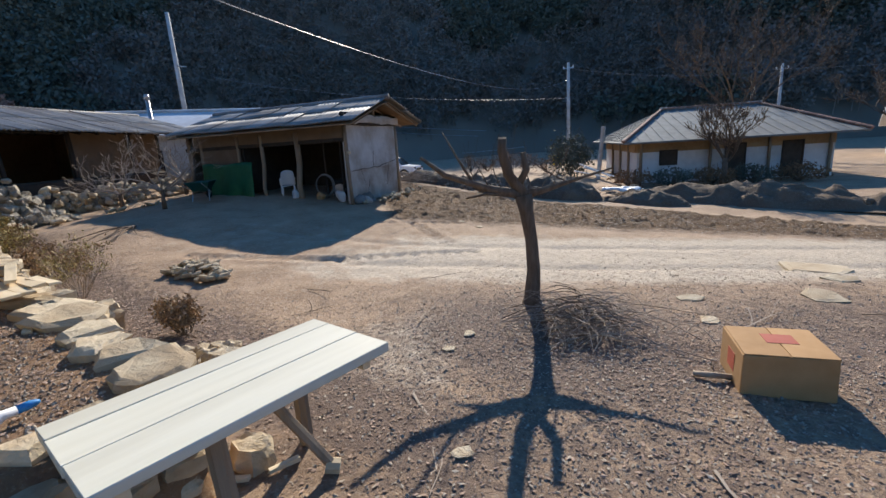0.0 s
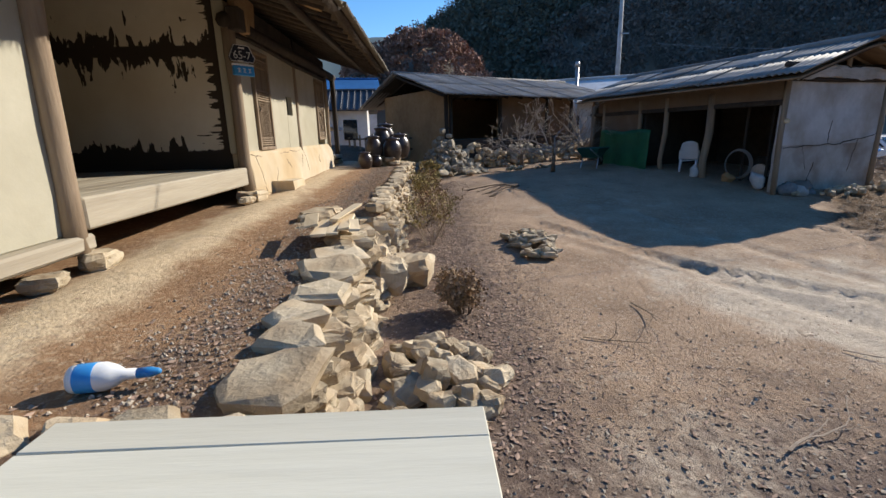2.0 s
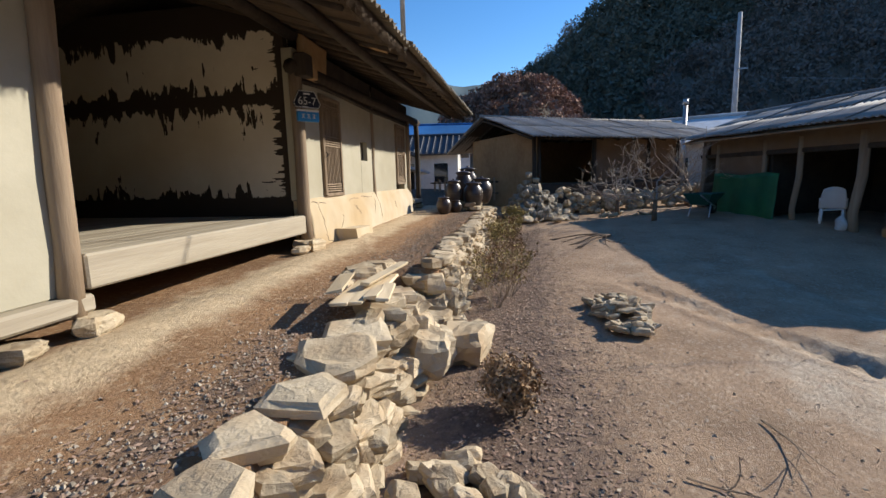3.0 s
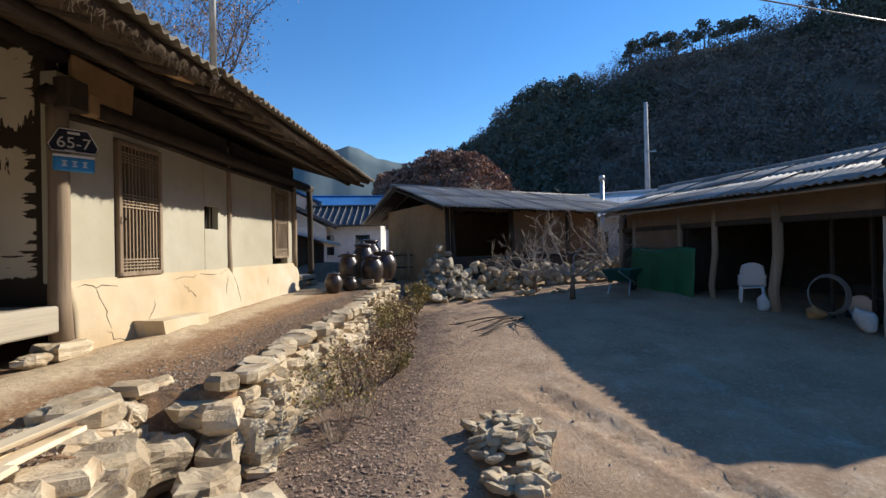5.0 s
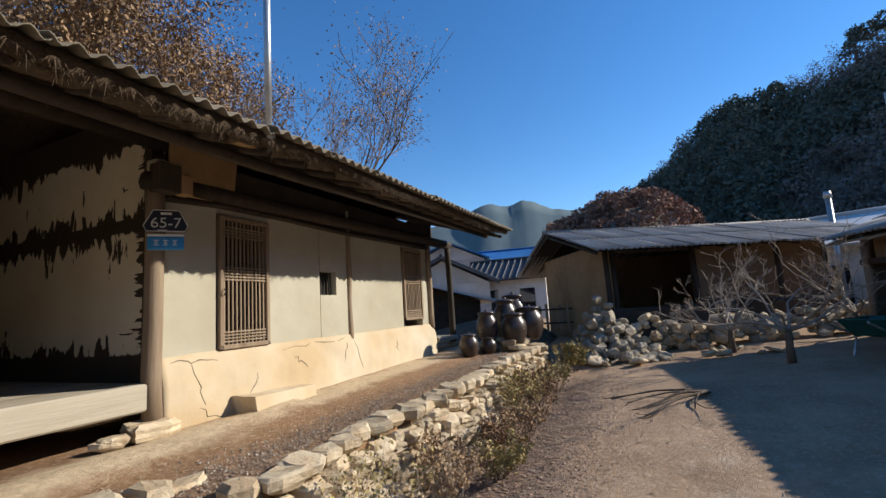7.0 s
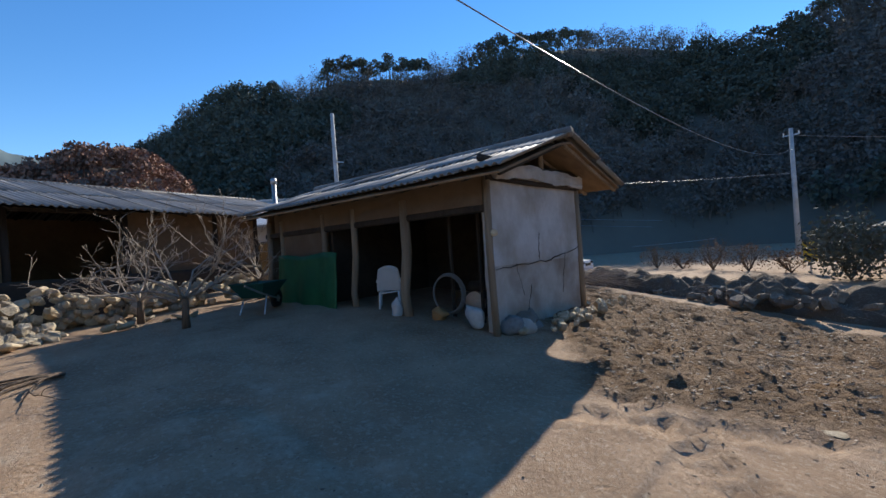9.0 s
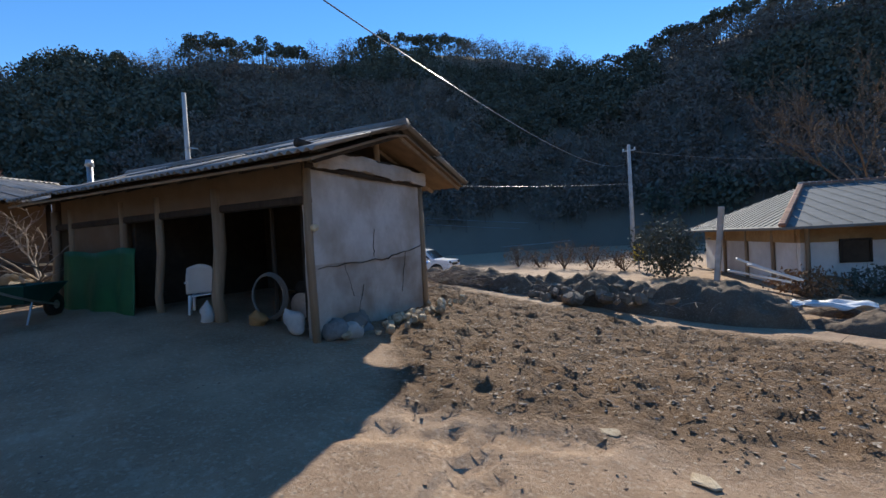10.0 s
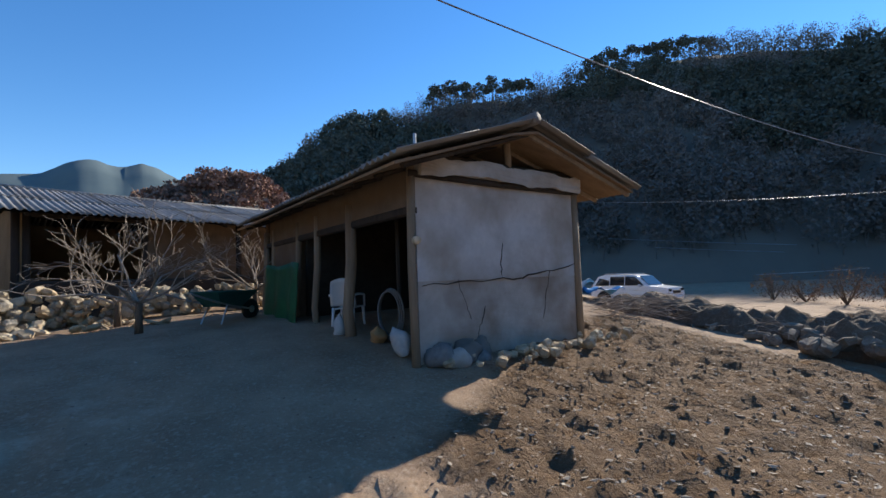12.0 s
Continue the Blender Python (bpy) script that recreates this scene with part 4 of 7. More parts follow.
part("corner_post", T([(-0.02, SB, -0.1), (0.0, SB, 2.7)], 0.06, 8), M_WOOD, shed, smooth=True)
part("knob", T([(-0.03, SF - 0.02, 1.62), (-0.1, SF - 0.02, 1.62)], [0.055, 0.045], 10), M_PLANK, shed, "round pale sawn peg end", smooth=True)
sw("front_lintel_wall", 0.08, 5.9, SF - 0.14, SF, 2.0, 2.62, M_SHADEDCLAY, "brown clay band above the open front")
sw("front_wall", 4.05, 5.7, SF - 0.14, SF, 0.1, 2.0, M_SHADEDCLAY)
sw("end_wall_far", 6.1, 6.22, SB, SF, 0.1, 2.7, M_SHADEDCLAY)
# back and inner walls painted near-black for the shade inside the shed
sw("back_wall", 0.1, 6.2, SB, SB + 0.14, 0.1, 2.75, M_SOOTSHADECLAY)
sw("inner_wall", 3.95, 4.05, SB, SF - 0.14, 0.1, 2.6, M_SOOTSHADECLAY)
for x, r in ((1.74, 0.085), (3.1, 0.06), (4.05, 0.06), (5.6, 0.06), (6.15, 0.07)):
    part("post", T([(x, SF - 0.02, -0.05), (x + 0.05, SF + 0.03, 0.7), (x - 0.03, SF, 1.4), (x, SF - 0.02, 2.3)], [r * 1.1, r, r * 1.05, r], 8), M_WOOD, shed, smooth=True)
for x in (0.55, 1.15):
    part("inner_post", T([(x, SF - 0.5, 0), (x, SF - 0.48, 2.3)], 0.035, 6), M_DARKWOOD, shed)
sw("front_plate", 0.0, 6.3, SF - 0.1, SF + 0.02, 1.94, 2.05, M_DARKWOOD, "", 0.02)
for k in range(12):
    x = -0.5 + k * 0.61
    # front rafters get the darker wood, eave shade painted in
    part("rafter", T([(x, 2.0, srz(2.0) - 0.07), (x, 0, SR - 0.07)], 0.04, 6), M_DARKWOOD, shed)
    part("rafter", T([(x, -2.35, srz(-2.35) - 0.07), (x, 0, SR - 0.07)], 0.04, 6), M_WOOD, shed)
part("roof_bed", solid(grid_mesh(lambda a, b2: Vector((-0.6 + 6.95 * a, 2.16 - 4.51 * b2, srz(2.16 - 4.51 * b2) - 0.02)), 6, 10), 0.03), M_LATH, shed, "clay and lath bed under the roof")
sroof = part("roof", T([(-0.68, 0, SR + 0.1), (3, 0, SR + 0.085), (6.45, 0, SR + 0.1)], 0.085, 10), M_SLATE, shed, "weathered grey corrugated roof sheets", smooth=True)
roof_sheets(sroof, (-0.66, 0, SR + 0.06), (6.4, 0, SR + 0.06), (-0.66, 2.1, srz(2.1) + 0.05), (6.4, 2.1, srz(2.1) + 0.05), 0.76, M_SLATE, 6, 0.022, 2, 21, loose=0.03)
roof_sheets(sroof, (-0.66, 0, SR + 0.06), (6.4, 0, SR + 0.06), (-0.66, -2.4, srz(-2.4) + 0.05), (6.4, -2.4, srz(-2.4) + 0.05), 0.76, M_SLATE, 6, 0.022, 2, 22, loose=0.03)

# ---- stone facing of the terrace ----
ROCKS = [finish("stone", stone_bm(100 + k, rnd.uniform(0.5, 0.8)), M_STONE) for k in range(14)]
SLABS = [finish("stone", stone_bm(200 + k, 0.32), M_STONE) for k in range(10)]
GREY = [finish("stone", stone_bm(300 + k, rnd.uniform(0.55, 0.85), 0), M_GREYSTONE) for k in range(12)]
EARTHY = [finish("stone", stone_bm(700 + k, rnd.uniform(0.5, 0.8), 1), M_EARTHROCK) for k in range(8)]
BOULDERS = [finish("stone", stone_bm(500 + k, rnd.uniform(0.5, 0.7), 2), M_STONE) for k in range(8)]
wall = thing("terrace_wall", "dry-laid pale fieldstone retaining wall along the terrace", "stone wall", pose(-8.3, 0.9, 0.0))
wo = FRAME[wall.name].inverted()
rnd = random.Random(11)


def lay(parent, inv, pool, p, size, yaw=None, tilt=12):
    me = rnd.choice(pool)
    piece("stone", me, parent, inv @ pose(*p, rnd.uniform(-tilt, tilt), rnd.uniform(-tilt, tilt), rnd.uniform(0, 360) if yaw is None else yaw) @ Matrix.Diagonal((*size, 1)))


x = -2.55
while x > -13.95:                                      # broad cap stones, larger where the wall begins
    w = rnd.uniform(0.36, 0.56) if x > -4.7 else rnd.uniform(0.22, 0.38)
    if not -6.78 < x - w / 2 < -5.75:
        ztop = terrace_z(x, rim_y(x) - 0.1)
        lay(wall, wo, SLABS, (x - w / 2, rim_y(x) - 0.02 + rnd.uniform(-.04, .04), ztop + 0.02), (w * 1.08, rnd.uniform(0.44, 0.6) if x > -5 else rnd.uniform(0.3, 0.44), rnd.uniform(0.3, 0.46)), rnd.choice((0, 90, 180, 270)) + rnd.uniform(-25, 25), 3)
    x -= w * 0.8
n_face = 0
for row in range(6):
    x = -2.6 - rnd.random() * 0.2
    while x > -13.9:
        w = rnd.uniform(0.2, 0.42) if row < 3 else rnd.uniform(0.14, 0.34)
        xc = x - w / 2
        top = terrace_z(xc, 0.5) - 0.06
        foot = ground_plain(xc, 1.1) - 0.03
        h = (top - foot) / 6
        z = foot + h * (row + 0.5 + rnd.uniform(-0.35, 0.35))
        y = rim_y(xc) + 0.20 - 0.028 * row + rnd.uniform(-.03, .03)
        lay(wall, wo, ROCKS, (xc, y, z), (w * rnd.uniform(1.0, 1.35), rnd.uniform(0.2, 0.36), h * rnd.uniform(1.3, 2.4)), rnd.uniform(-30, 30) + rnd.choice((0, 180)), 13)
        n_face += 1
        x -= w * 0.93
# end of the terrace towards the path
for k in range(9):
    y = 0.62 - k * 0.27
    lay(wall, wo, SLABS, (-2.42 + rnd.uniform(-.05, .05), y, 0.49), (0.36, 0.34, 0.4), rnd.uniform(0, 180), 5)
    for z in (0.36, 0.2, 0.05):
        lay(wall, wo, ROCKS, (-2.33 + rnd.uniform(-.03, .03), y + rnd.uniform(-.08, .08), z), (0.28, 0.36, 0.24), rnd.uniform(-15, 15), 8)
# rough stair in the gap: big boulders and a block
steps = thing("stone_steps", "rough stair of pale boulders set in the terrace wall", "stone steps", pose(-6.6, 0.7, 0.0))
so = FRAME[steps.name].inverted()
for (bx_, by_, bz_, sx, sy, sz) in ((-6.42, 0.05, 0.56, 0.5, 0.3, 0.3), (-6.02, -0.02, 0.52, 0.42, 0.24, 0.16), (-6.95, 0.12, 0.5, 0.42, 0.3, 0.24), (-6.12, 0.42, 0.3, 0.46, 0.42, 0.4), (-6.5, 0.45, 0.22, 0.4, 0.4, 0.3),
                                    (-5.62, 0.62, 0.36, 0.5, 0.5, 0.4), (-5.3, 0.95, 0.2, 0.5, 0.4, 0.5), (-6.45, 0.82, 0.06, 0.5, 0.34, 0.3), (-5.65, 0.98, 0.1, 0.46, 0.36, 0.4), (-6.88, 0.66, 0.38, 0.46, 0.36, 0.28), (-6.86, 0.72, 0.14, 0.44, 0.34, 0.34), (-5.1, 0.7, 0.42, 0.42, 0.4, 0.3)):
    lay(steps, so, BOULDERS, (bx_, by_, bz_), (sx * 1.15, sy * 1.2, sz * 1.25), rnd.uniform(-30, 30), 6)
bm = stone_bm(611, 0.5, 2)
bm.transform(Matrix.Translation((0, 0, 0.14)) @ Matrix.Diagonal((0.84, 0.56, 0.62, 1)))
solo("step_block", bm, M_STONE, "rough pale concrete block set as a bottom step", "step", m=pose(-5.98, 1.2, ground_plain(-5.98, 1.2) - 0.03, 0, 0, 4))

# ---- loose stones ----
def heap(name, label, pool, cx, cy, rx, ry, n, size, h, seed, cat="stones"):
    rnd2 = random.Random(seed)
    t = thing(name, label, cat, pose(cx, cy, ground_plain(cx, cy)))
    for k in range(n):
        r, a = math.sqrt(rnd2.random()), rnd2.uniform(0, 6.283)
        s = rnd2.uniform(*size)
        piece("stone", rnd2.choice(pool), t, pose(rx * r * math.cos(a), ry * r * math.sin(a), h * (1 - r) * rnd2.uniform(0.4, 1) + s * 0.2, rnd2.uniform(-35, 35), rnd2.uniform(-35, 35), rnd2.uniform(0, 360)) @ Matrix.Diagonal((s * rnd2.uniform(0.9, 1.5), s, s * rnd2.uniform(0.7, 1.1), 1)))
    return t


heap("stone_pile", "small pile of flat broken stones on the yard", SLABS, -7.25, 2.84, 0.72, 0.3, 70, (0.13, 0.25), 0.2, 5)
heap("rock_pile", "tumbled pale rocks at the foot of the wall", ROCKS, -3.75, 1.42, 0.62, 0.36, 42, (0.13, 0.23), 0.14, 6)
heap("fallen_stones", "scattered stones before the barn", SLABS, -15.0, 2.3, 0.8, 1.0, 26, (0.15, 0.36), 0.05, 7)
heap("fallen_stones", "scattered stones under the fruit trees", SLABS, -15.2, 4.3, 0.7, 0.9, 14, (0.12, 0.28), 0.03, 8)

# ---- table ----
table = thing("work_table", "pale painted plank table standing on rough logs", "table", pose(-2.04, 0.84, ground_plain(-2.0, 0.9)))
tz = ground_plain(-2.0, 0.9)
for k, (xa, xb) in enumerate(((-2.39, -2.236), (-2.2345, -1.9735), (-1.972, -1.70))):
    part("tabletop_board", B(((xa + xb) / 2, 0.84, 0.60), (xb - xa, 1.40, 0.05), bev=0.004, wob=0.003, seed=k), M_TABLE, table, at_world=True)
part("apron", B((-2.04, 0.25, 0.545), (0.6, 0.05, 0.06)), M_PLANK, table, at_world=True)
part("apron", B((-2.04, 1.40, 0.545), (0.6, 0.05, 0.06)), M_PLANK, table, at_world=True)
for lx, ly, ax, ay in ((-1.86, 0.62, 0.0, 0.02), (-2.3, 0.3, 0, 0), (-2.28, 1.3, 0, 0)):
    part("leg", T([(lx + ax, ly + ay, tz - 0.02), (lx, ly, 0.58)], 0.045, 7), M_WOOD, table, at_world=True)
part("brace", T([(-1.9, 1.22, tz + 0.04), (-2.2, 0.95, 0.56)], 0.03, 7), M_WOOD, table, at_world=True)
part("brace_foot", T([(-1.875, 1.245, tz + 0.035), (-1.93, 1.19, tz + 0.05)], 0.045, 8), M_PLANK, table, "pale sawn end of the brace", at_world=True)
for k, (a, b2, c2, d2) in enumerate(((-2.41, 0.72, -2.22, 0.89), (-2.19, 0.99, -2.15, 1.16))):
    solo("offcut", B((0, 0, 0.015), (math.hypot(c2 - a, d2 - b2), 0.035, 0.025), bev=0.003, wob=0.004, seed=k), M_PLANK, "pale wood offcut lying under the table", "plank", m=pose((a + c2) / 2, (b2 + d2) / 2, ground_z((a + c2) / 2, (b2 + d2) / 2) + 0.02, 0, 0, math.degrees(math.atan2(d2 - b2, c2 - a))))
o2 = new("support_stone", BOULDERS[2]); o2.matrix_world = pose(-2.36, 1.0, ground_z(-2.36, 1.0) + 0.06, 0, 0, 30) @ Matrix.Diagonal((0.3, 0.24, 0.34, 1))
tagged(o2, "pale rough stone standing under the table", "stone")

# ---- carton, stump tree, brush ----
gz = ground_plain(0.0, 3.6)
box = thing("cardboard_box", "closed brown cardboard box with red print on the yard", "box", pose(-0.02, 3.74, gz, 0, 0, 21))
part("carton", B((0, 0, 0.155), (0.56, 0.5, 0.31), bev=0.006, wob=0.006, seed=3), M_CARTON, box)
part("flap", B((-0.139, 0, 0.314), (0.27, 0.495, 0.006)), M_CARTON, box)
part("flap", B((0.139, 0, 0.315), (0.27, 0.495, 0.006)), M_CARTON, box)
part("print_mark", B((0.02, 0.04, 0.3195), (0.2, 0.16, 0.0015)), M_RUST, box, "faded red printed mark")
part("print_mark", B((-0.2835, 0.0, 0.16), (0.0015, 0.16, 0.14)), M_RUST, box, "faded red printed mark")
bm = T([(0, 0, 0.03), (0.12, 0.05, 0.05), (0.2, 0.16, 0.03), (0.18, 0.3, 0.02)], 0.022, 6)
solo("bent_root", bm, M_TWIG, "pale bent root lying by the box", "root", m=pose(-0.5, 3.5, ground_z(-0.5, 3.5), 0, 0, -20), smooth=True)


def branch(bm, p, d, l, r, depth, rnd2, wig=0.22, kids=3, shrink=0.62, seg=5, up=0.12, twigs=None, min_r=0.003):
    """Grows a crooked limb with side shoots."""
    pts, rad = [Vector(p)], [r]
    d = Vector(d).normalized()
    n = 5
    for k in range(n):
        d = (d + Vector((rnd2.uniform(-wig, wig), rnd2.uniform(-wig, wig), rnd2.uniform(-wig, wig) + up))).normalized()
        pts.append(pts[-1] + d * (l / n))
        rad.append(max(min_r, r * (1 - 0.55 * (k + 1) / n)))
    tube(bm, pts, rad, seg, cap=True)
    if twigs is not None:
        twigs.append((pts[-1], d))
    if depth:
        for c in range(kids):
            k = rnd2.randint(2, n)
            sd = (d + Vector((rnd2.uniform(-1, 1), rnd2.uniform(-1, 1), rnd2.uniform(-0.3, 0.8))) * 0.9).normalized()
            branch(bm, pts[k], sd, l * shrink * rnd2.uniform(0.7, 1.2), max(min_r, rad[k] * 0.62), depth - 1, rnd2, wig, kids, shrink, max(3, seg - 1), up, twigs, min_r)
    return bm


stump = thing("pruned_tree", "small pruned fruit tree with a dark trunk and sawn limbs", "tree", pose(-2.35, 4.45, ground_plain(-2.35, 4.45)))
fork = Vector((-0.06, -0.04, 1.27))
bm = tube(bmesh.new(), [(0, 0, -0.05), (0.0, 0.0, 0.06), (0.02, 0.015, 0.4), (0.0, 0.01, 0.75), (-0.04, -0.02, 1.08), fork], [0.14, 0.095, 0.075, 0.069, 0.076, 0.102], 12)
part("trunk", bm, M_BARK, stump, smooth=True)
rnd2 = random.Random(3)
for pts, r in (([fork, fork + Vector((-0.2, -0.16, 0.06)), fork + Vector((-0.48, -0.38, 0.19)), fork + Vector((-0.62, -0.50, 0.34))], [0.045, 0.032, 0.022, 0.012]),
               ([fork, fork + Vector((-0.1, -0.06, 0.17)), fork + Vector((-0.13, -0.10, 0.36)), fork + Vector((-0.12, -0.1, 0.44))], [0.05, 0.042, 0.036, 0.034]),
               ([fork, fork + Vector((0.12, 0.1, 0.03)), fork + Vector((0.3, 0.24, 0.09)), fork + Vector((0.55, 0.42, 0.17))], [0.042, 0.028, 0.016, 0.007]),
               ([fork, fork + Vector((-0.22, -0.2, 0.03)), fork + Vector((-0.35, -0.3, 0.0))], [0.025, 0.014, 0.006]),
               ([fork + Vector((-0.05, -0.02, 0.05)), fork + Vector((0.02, 0.02, 0.2)), fork + Vector((0.0, 0.0, 0.33))], [0.035, 0.028, 0.022]),
               ([fork + Vector((-0.3, -0.22, 0.08)), fork + Vector((-0.4, -0.3, 0.3)), fork + Vector((-0.5, -0.36, 0.52))], [0.014, 0.01, 0.004])):
    pts = [fork + (Vector(q) - fork) * 1.4 for q in pts]
    part("limb", tube(bmesh.new(), pts, [q * 1.35 for q in r], 8), M_BARK, stump, smooth=True)
part("cut_face", T([fork + Vector((-0.12, -0.1, 0.44)) * 1.4, fork + Vector((-0.12, -0.1, 0.455)) * 1.4], 0.044, 8), M_PLANK, stump, "pale fresh saw cut")
bm = bmesh.new()
for k in range(10):
    b0 = fork + Vector((rnd2.uniform(-0.4, 0.35), 0, 0)) * 0.9
    branch(bm, fork + Vector((-0.04 + 0.05 * k * (-1) ** k, -0.03 + 0.04 * k * (-1) ** k, 0.05 + 0.01 * k)), (rnd2.uniform(-1, 1), rnd2.uniform(-1, 1), rnd2.uniform(0.1, 1)), rnd2.uniform(0.3, 0.55), 0.008, 1, rnd2, kids=2, min_r=0.002, seg=4)
part("shoot", bm, M_BARK, stump, "thin bare shoots")


def brush(name, label, cx, cy, n, spread, length, h, seed, material, axis_a=None):
    rnd3 = random.Random(seed)
    bm = bmesh.new()
    for k in range(n):
        a = rnd3.uniform(0, 6.283) if axis_a is None else axis_a + rnd3.gauss(0, 0.5)
        c = Vector((rnd3.gauss(0, spread), rnd3.gauss(0, spread), rnd3.uniform(0.02, h) * math.exp(-0.2)))
        l = rnd3.uniform(0.4, 1) * length
        d = Vector((math.cos(a), math.sin(a), rnd3.uniform(-0.15, 0.35)))
        pts = [c + d * l * (t - 0.5) + Vector((0, 0, 0.06 * math.sin(t * 3.1))) + Vector((rnd3.uniform(-.02, .02), rnd3.uniform(-.02, .02), 0)) for t in (0, 0.33, 0.66, 1)]
        for q in pts:
            q.z = max(0.01, q.z)
        tube(bm, pts, [0.0045, 0.0036, 0.003, 0.0015], 4)
    return solo(name, bm, material, label, "brushwood", kind="stuff", m=pose(cx, cy, ground_plain(cx, cy) + 0.01))


brush("brushwood_pile", "heap of cut pale twigs behind the pruned tree", -1.6, 4.05, 210, 0.3, 0.8, 0.22, 7, M_TWIG)
brush("brushwood_pile", "heap of dark dead twigs behind the pruned tree", -1.6, 3.95, 90, 0.22, 0.6, 0.3, 8, M_BARK)
for k, (cx, cy, a, s) in enumerate(((-4.1, 4.5, 40, 0.9), (-1.55, 5.0, 5, 1.3), (-2.1, 2.1, -20, 0.8), (-4.4, 2.6, 60, 0.5), (-3.0, 3.2, 120, 0.5), (-5.1, 3.3, 15, 0.6), (-0.4, 4.6, 70, 0.9), (0.6, 5.9, 35, 1.2), (-0.2, 2.4, -50, 0.7))):
    rnd3 = random.Random(40 + k)
    bm = branch(bmesh.new(), (0, 0, 0.015), (1, 0, 0.0), s, 0.011, 1, rnd3, wig=0.2, kids=3, up=0.0, seg=5)
    for v in bm.verts:
        v.co.z = 0.008 + abs(v.co.z) * 0.3
    solo("fallen_branch", bm, M_BARK if k % 2 else M_TWIG, "dry bare branch lying on the earth", "branch", m=pose(cx, cy, ground_z(cx, cy) + 0.004, 0, 0, a), group="fallen branches")


bm = bmesh.new()
rnd3 = random.Random(77)
for tx2, ty2, r2 in ((-11.95, 1.7, 0.018), (-11.2, 2.3, 0.024), (-10.7, 2.45, 0.02), (-11.05, 3.2, 0.016), (-11.6, 2.1, 0.012)):
    pts = []
    for k in range(7):
        px2, py2 = -12.15 + (tx2 + 12.15) * k / 6 + rnd3.uniform(-.05, .05), 3.55 + (ty2 - 3.55) * k / 6 + rnd3.uniform(-.05, .05)
        pts.append(Vector((px2 + 12.15, py2 - 3.55, ground_z(px2, py2) - ground_z(-12.15, 3.55) + 0.03 + 0.05 * math.sin(k * 0.9))))
    tube(bm, pts, [r2 * (1 - 0.12 * k) for k in range(7)], 6)
    branch(bm, pts[3], pts[4] - pts[3] + Vector((0.1, 0.06, 0.02)), 0.5, r2 * 0.5, 1, rnd3, kids=2, up=0.0)
solo("fallen_branch", bm, M_BARK, "large dark forked dead branch lying on the yard", "branch", m=pose(-12.15, 3.55, ground_z(-12.15, 3.55)), group="fallen branches", smooth=True)

# ---- bushes and small trees ----
def leaves(places, n_each, size, spread, seed):
    rng2 = np.random.default_rng(seed)
    P = np.repeat(np.array([tuple(p) for p in places]), n_each, axis=0)
    P = P + rng2.normal(size=P.shape) * spread
    n = len(P)
    e1 = rng2.normal(size=(n, 3)); e1 /= np.linalg.norm(e1, axis=1)[:, None]
    e2 = np.cross(e1, rng2.normal(size=(n, 3))); e2 /= np.linalg.norm(e2, axis=1)[:, None]
    k = size * (0.6 + 0.8 * rng2.random(n))[:, None]
    V = np.stack([P - e1 * k, P + e2 * k * 0.5, P + e1 * k, P - e2 * k * 0.5], 1).reshape(-1, 3)
    F = [(4 * i, 4 * i + 1, 4 * i + 2, 4 * i + 3) for i in range(n)]
    return V.tolist(), F


def bush(cx, cy, h, w, stems, seed, leaf_mat, label, n_leaf=5, leaf=0.014, wood=M_BARK):
    z = ground_plain(cx, cy)
    t = thing("bush", label, "bush", pose(cx, cy, z))
    rnd3 = random.Random(seed)
    bm, tips = bmesh.new(), []
    for k in range(stems):
        a = rnd3.uniform(0, 6.283)
        branch(bm, (0.05 * math.cos(a), 0.05 * math.sin(a), -0.02), (w * math.cos(a), w * math.sin(a), h), h * rnd3.uniform(0.42, 0.66), 0.005, 2, rnd3, wig=0.18, kids=3, shrink=0.55, seg=4, up=0.08, twigs=tips, min_r=0.0016)
    part("stem", bm, wood, t)
    if leaf_mat:
        V, F = leaves([p for p, d in tips], n_leaf, leaf, 0.025, seed)
        ob = new("leaves", raw("leaves", V, F, leaf_mat)); ob.parent = t; tagged(ob, kind="stuff")
    return t


bush(-4.97, 1.68, 0.42, 0.24, 30, 1, M_BUFF, "small dry orange-brown bush at the wall's foot", 8, 0.02)
bush(-7.45, 1.38, 0.85, 0.3, 14, 2, M_YGREEN, "slender bush with yellowing leaves by the stone wall", 4, 0.017, M_TWIG)
bush(-7.9, 1.5, 0.7, 0.35, 12, 3, M_BUFF, "dry leggy bush by the stone wall", 4, 0.018, M_TWIG)
for k in range(8):
    xx = -8.6 - k * 0.55
    bush(xx, 1.35 + rnd.uniform(-.1, .25), rnd.uniform(0.45, 0.75), 0.45, 15, 20 + k, (M_BUFF, M_YGREEN, M_BROWNLEAF)[k % 3], "low dry scrub along the stone wall", 6, 0.02)
bush(-14.0, 1.5, 0.6, 0.4, 12, 31, M_YGREEN, "green leafy weeds at the wall's end", 8, 0.03)


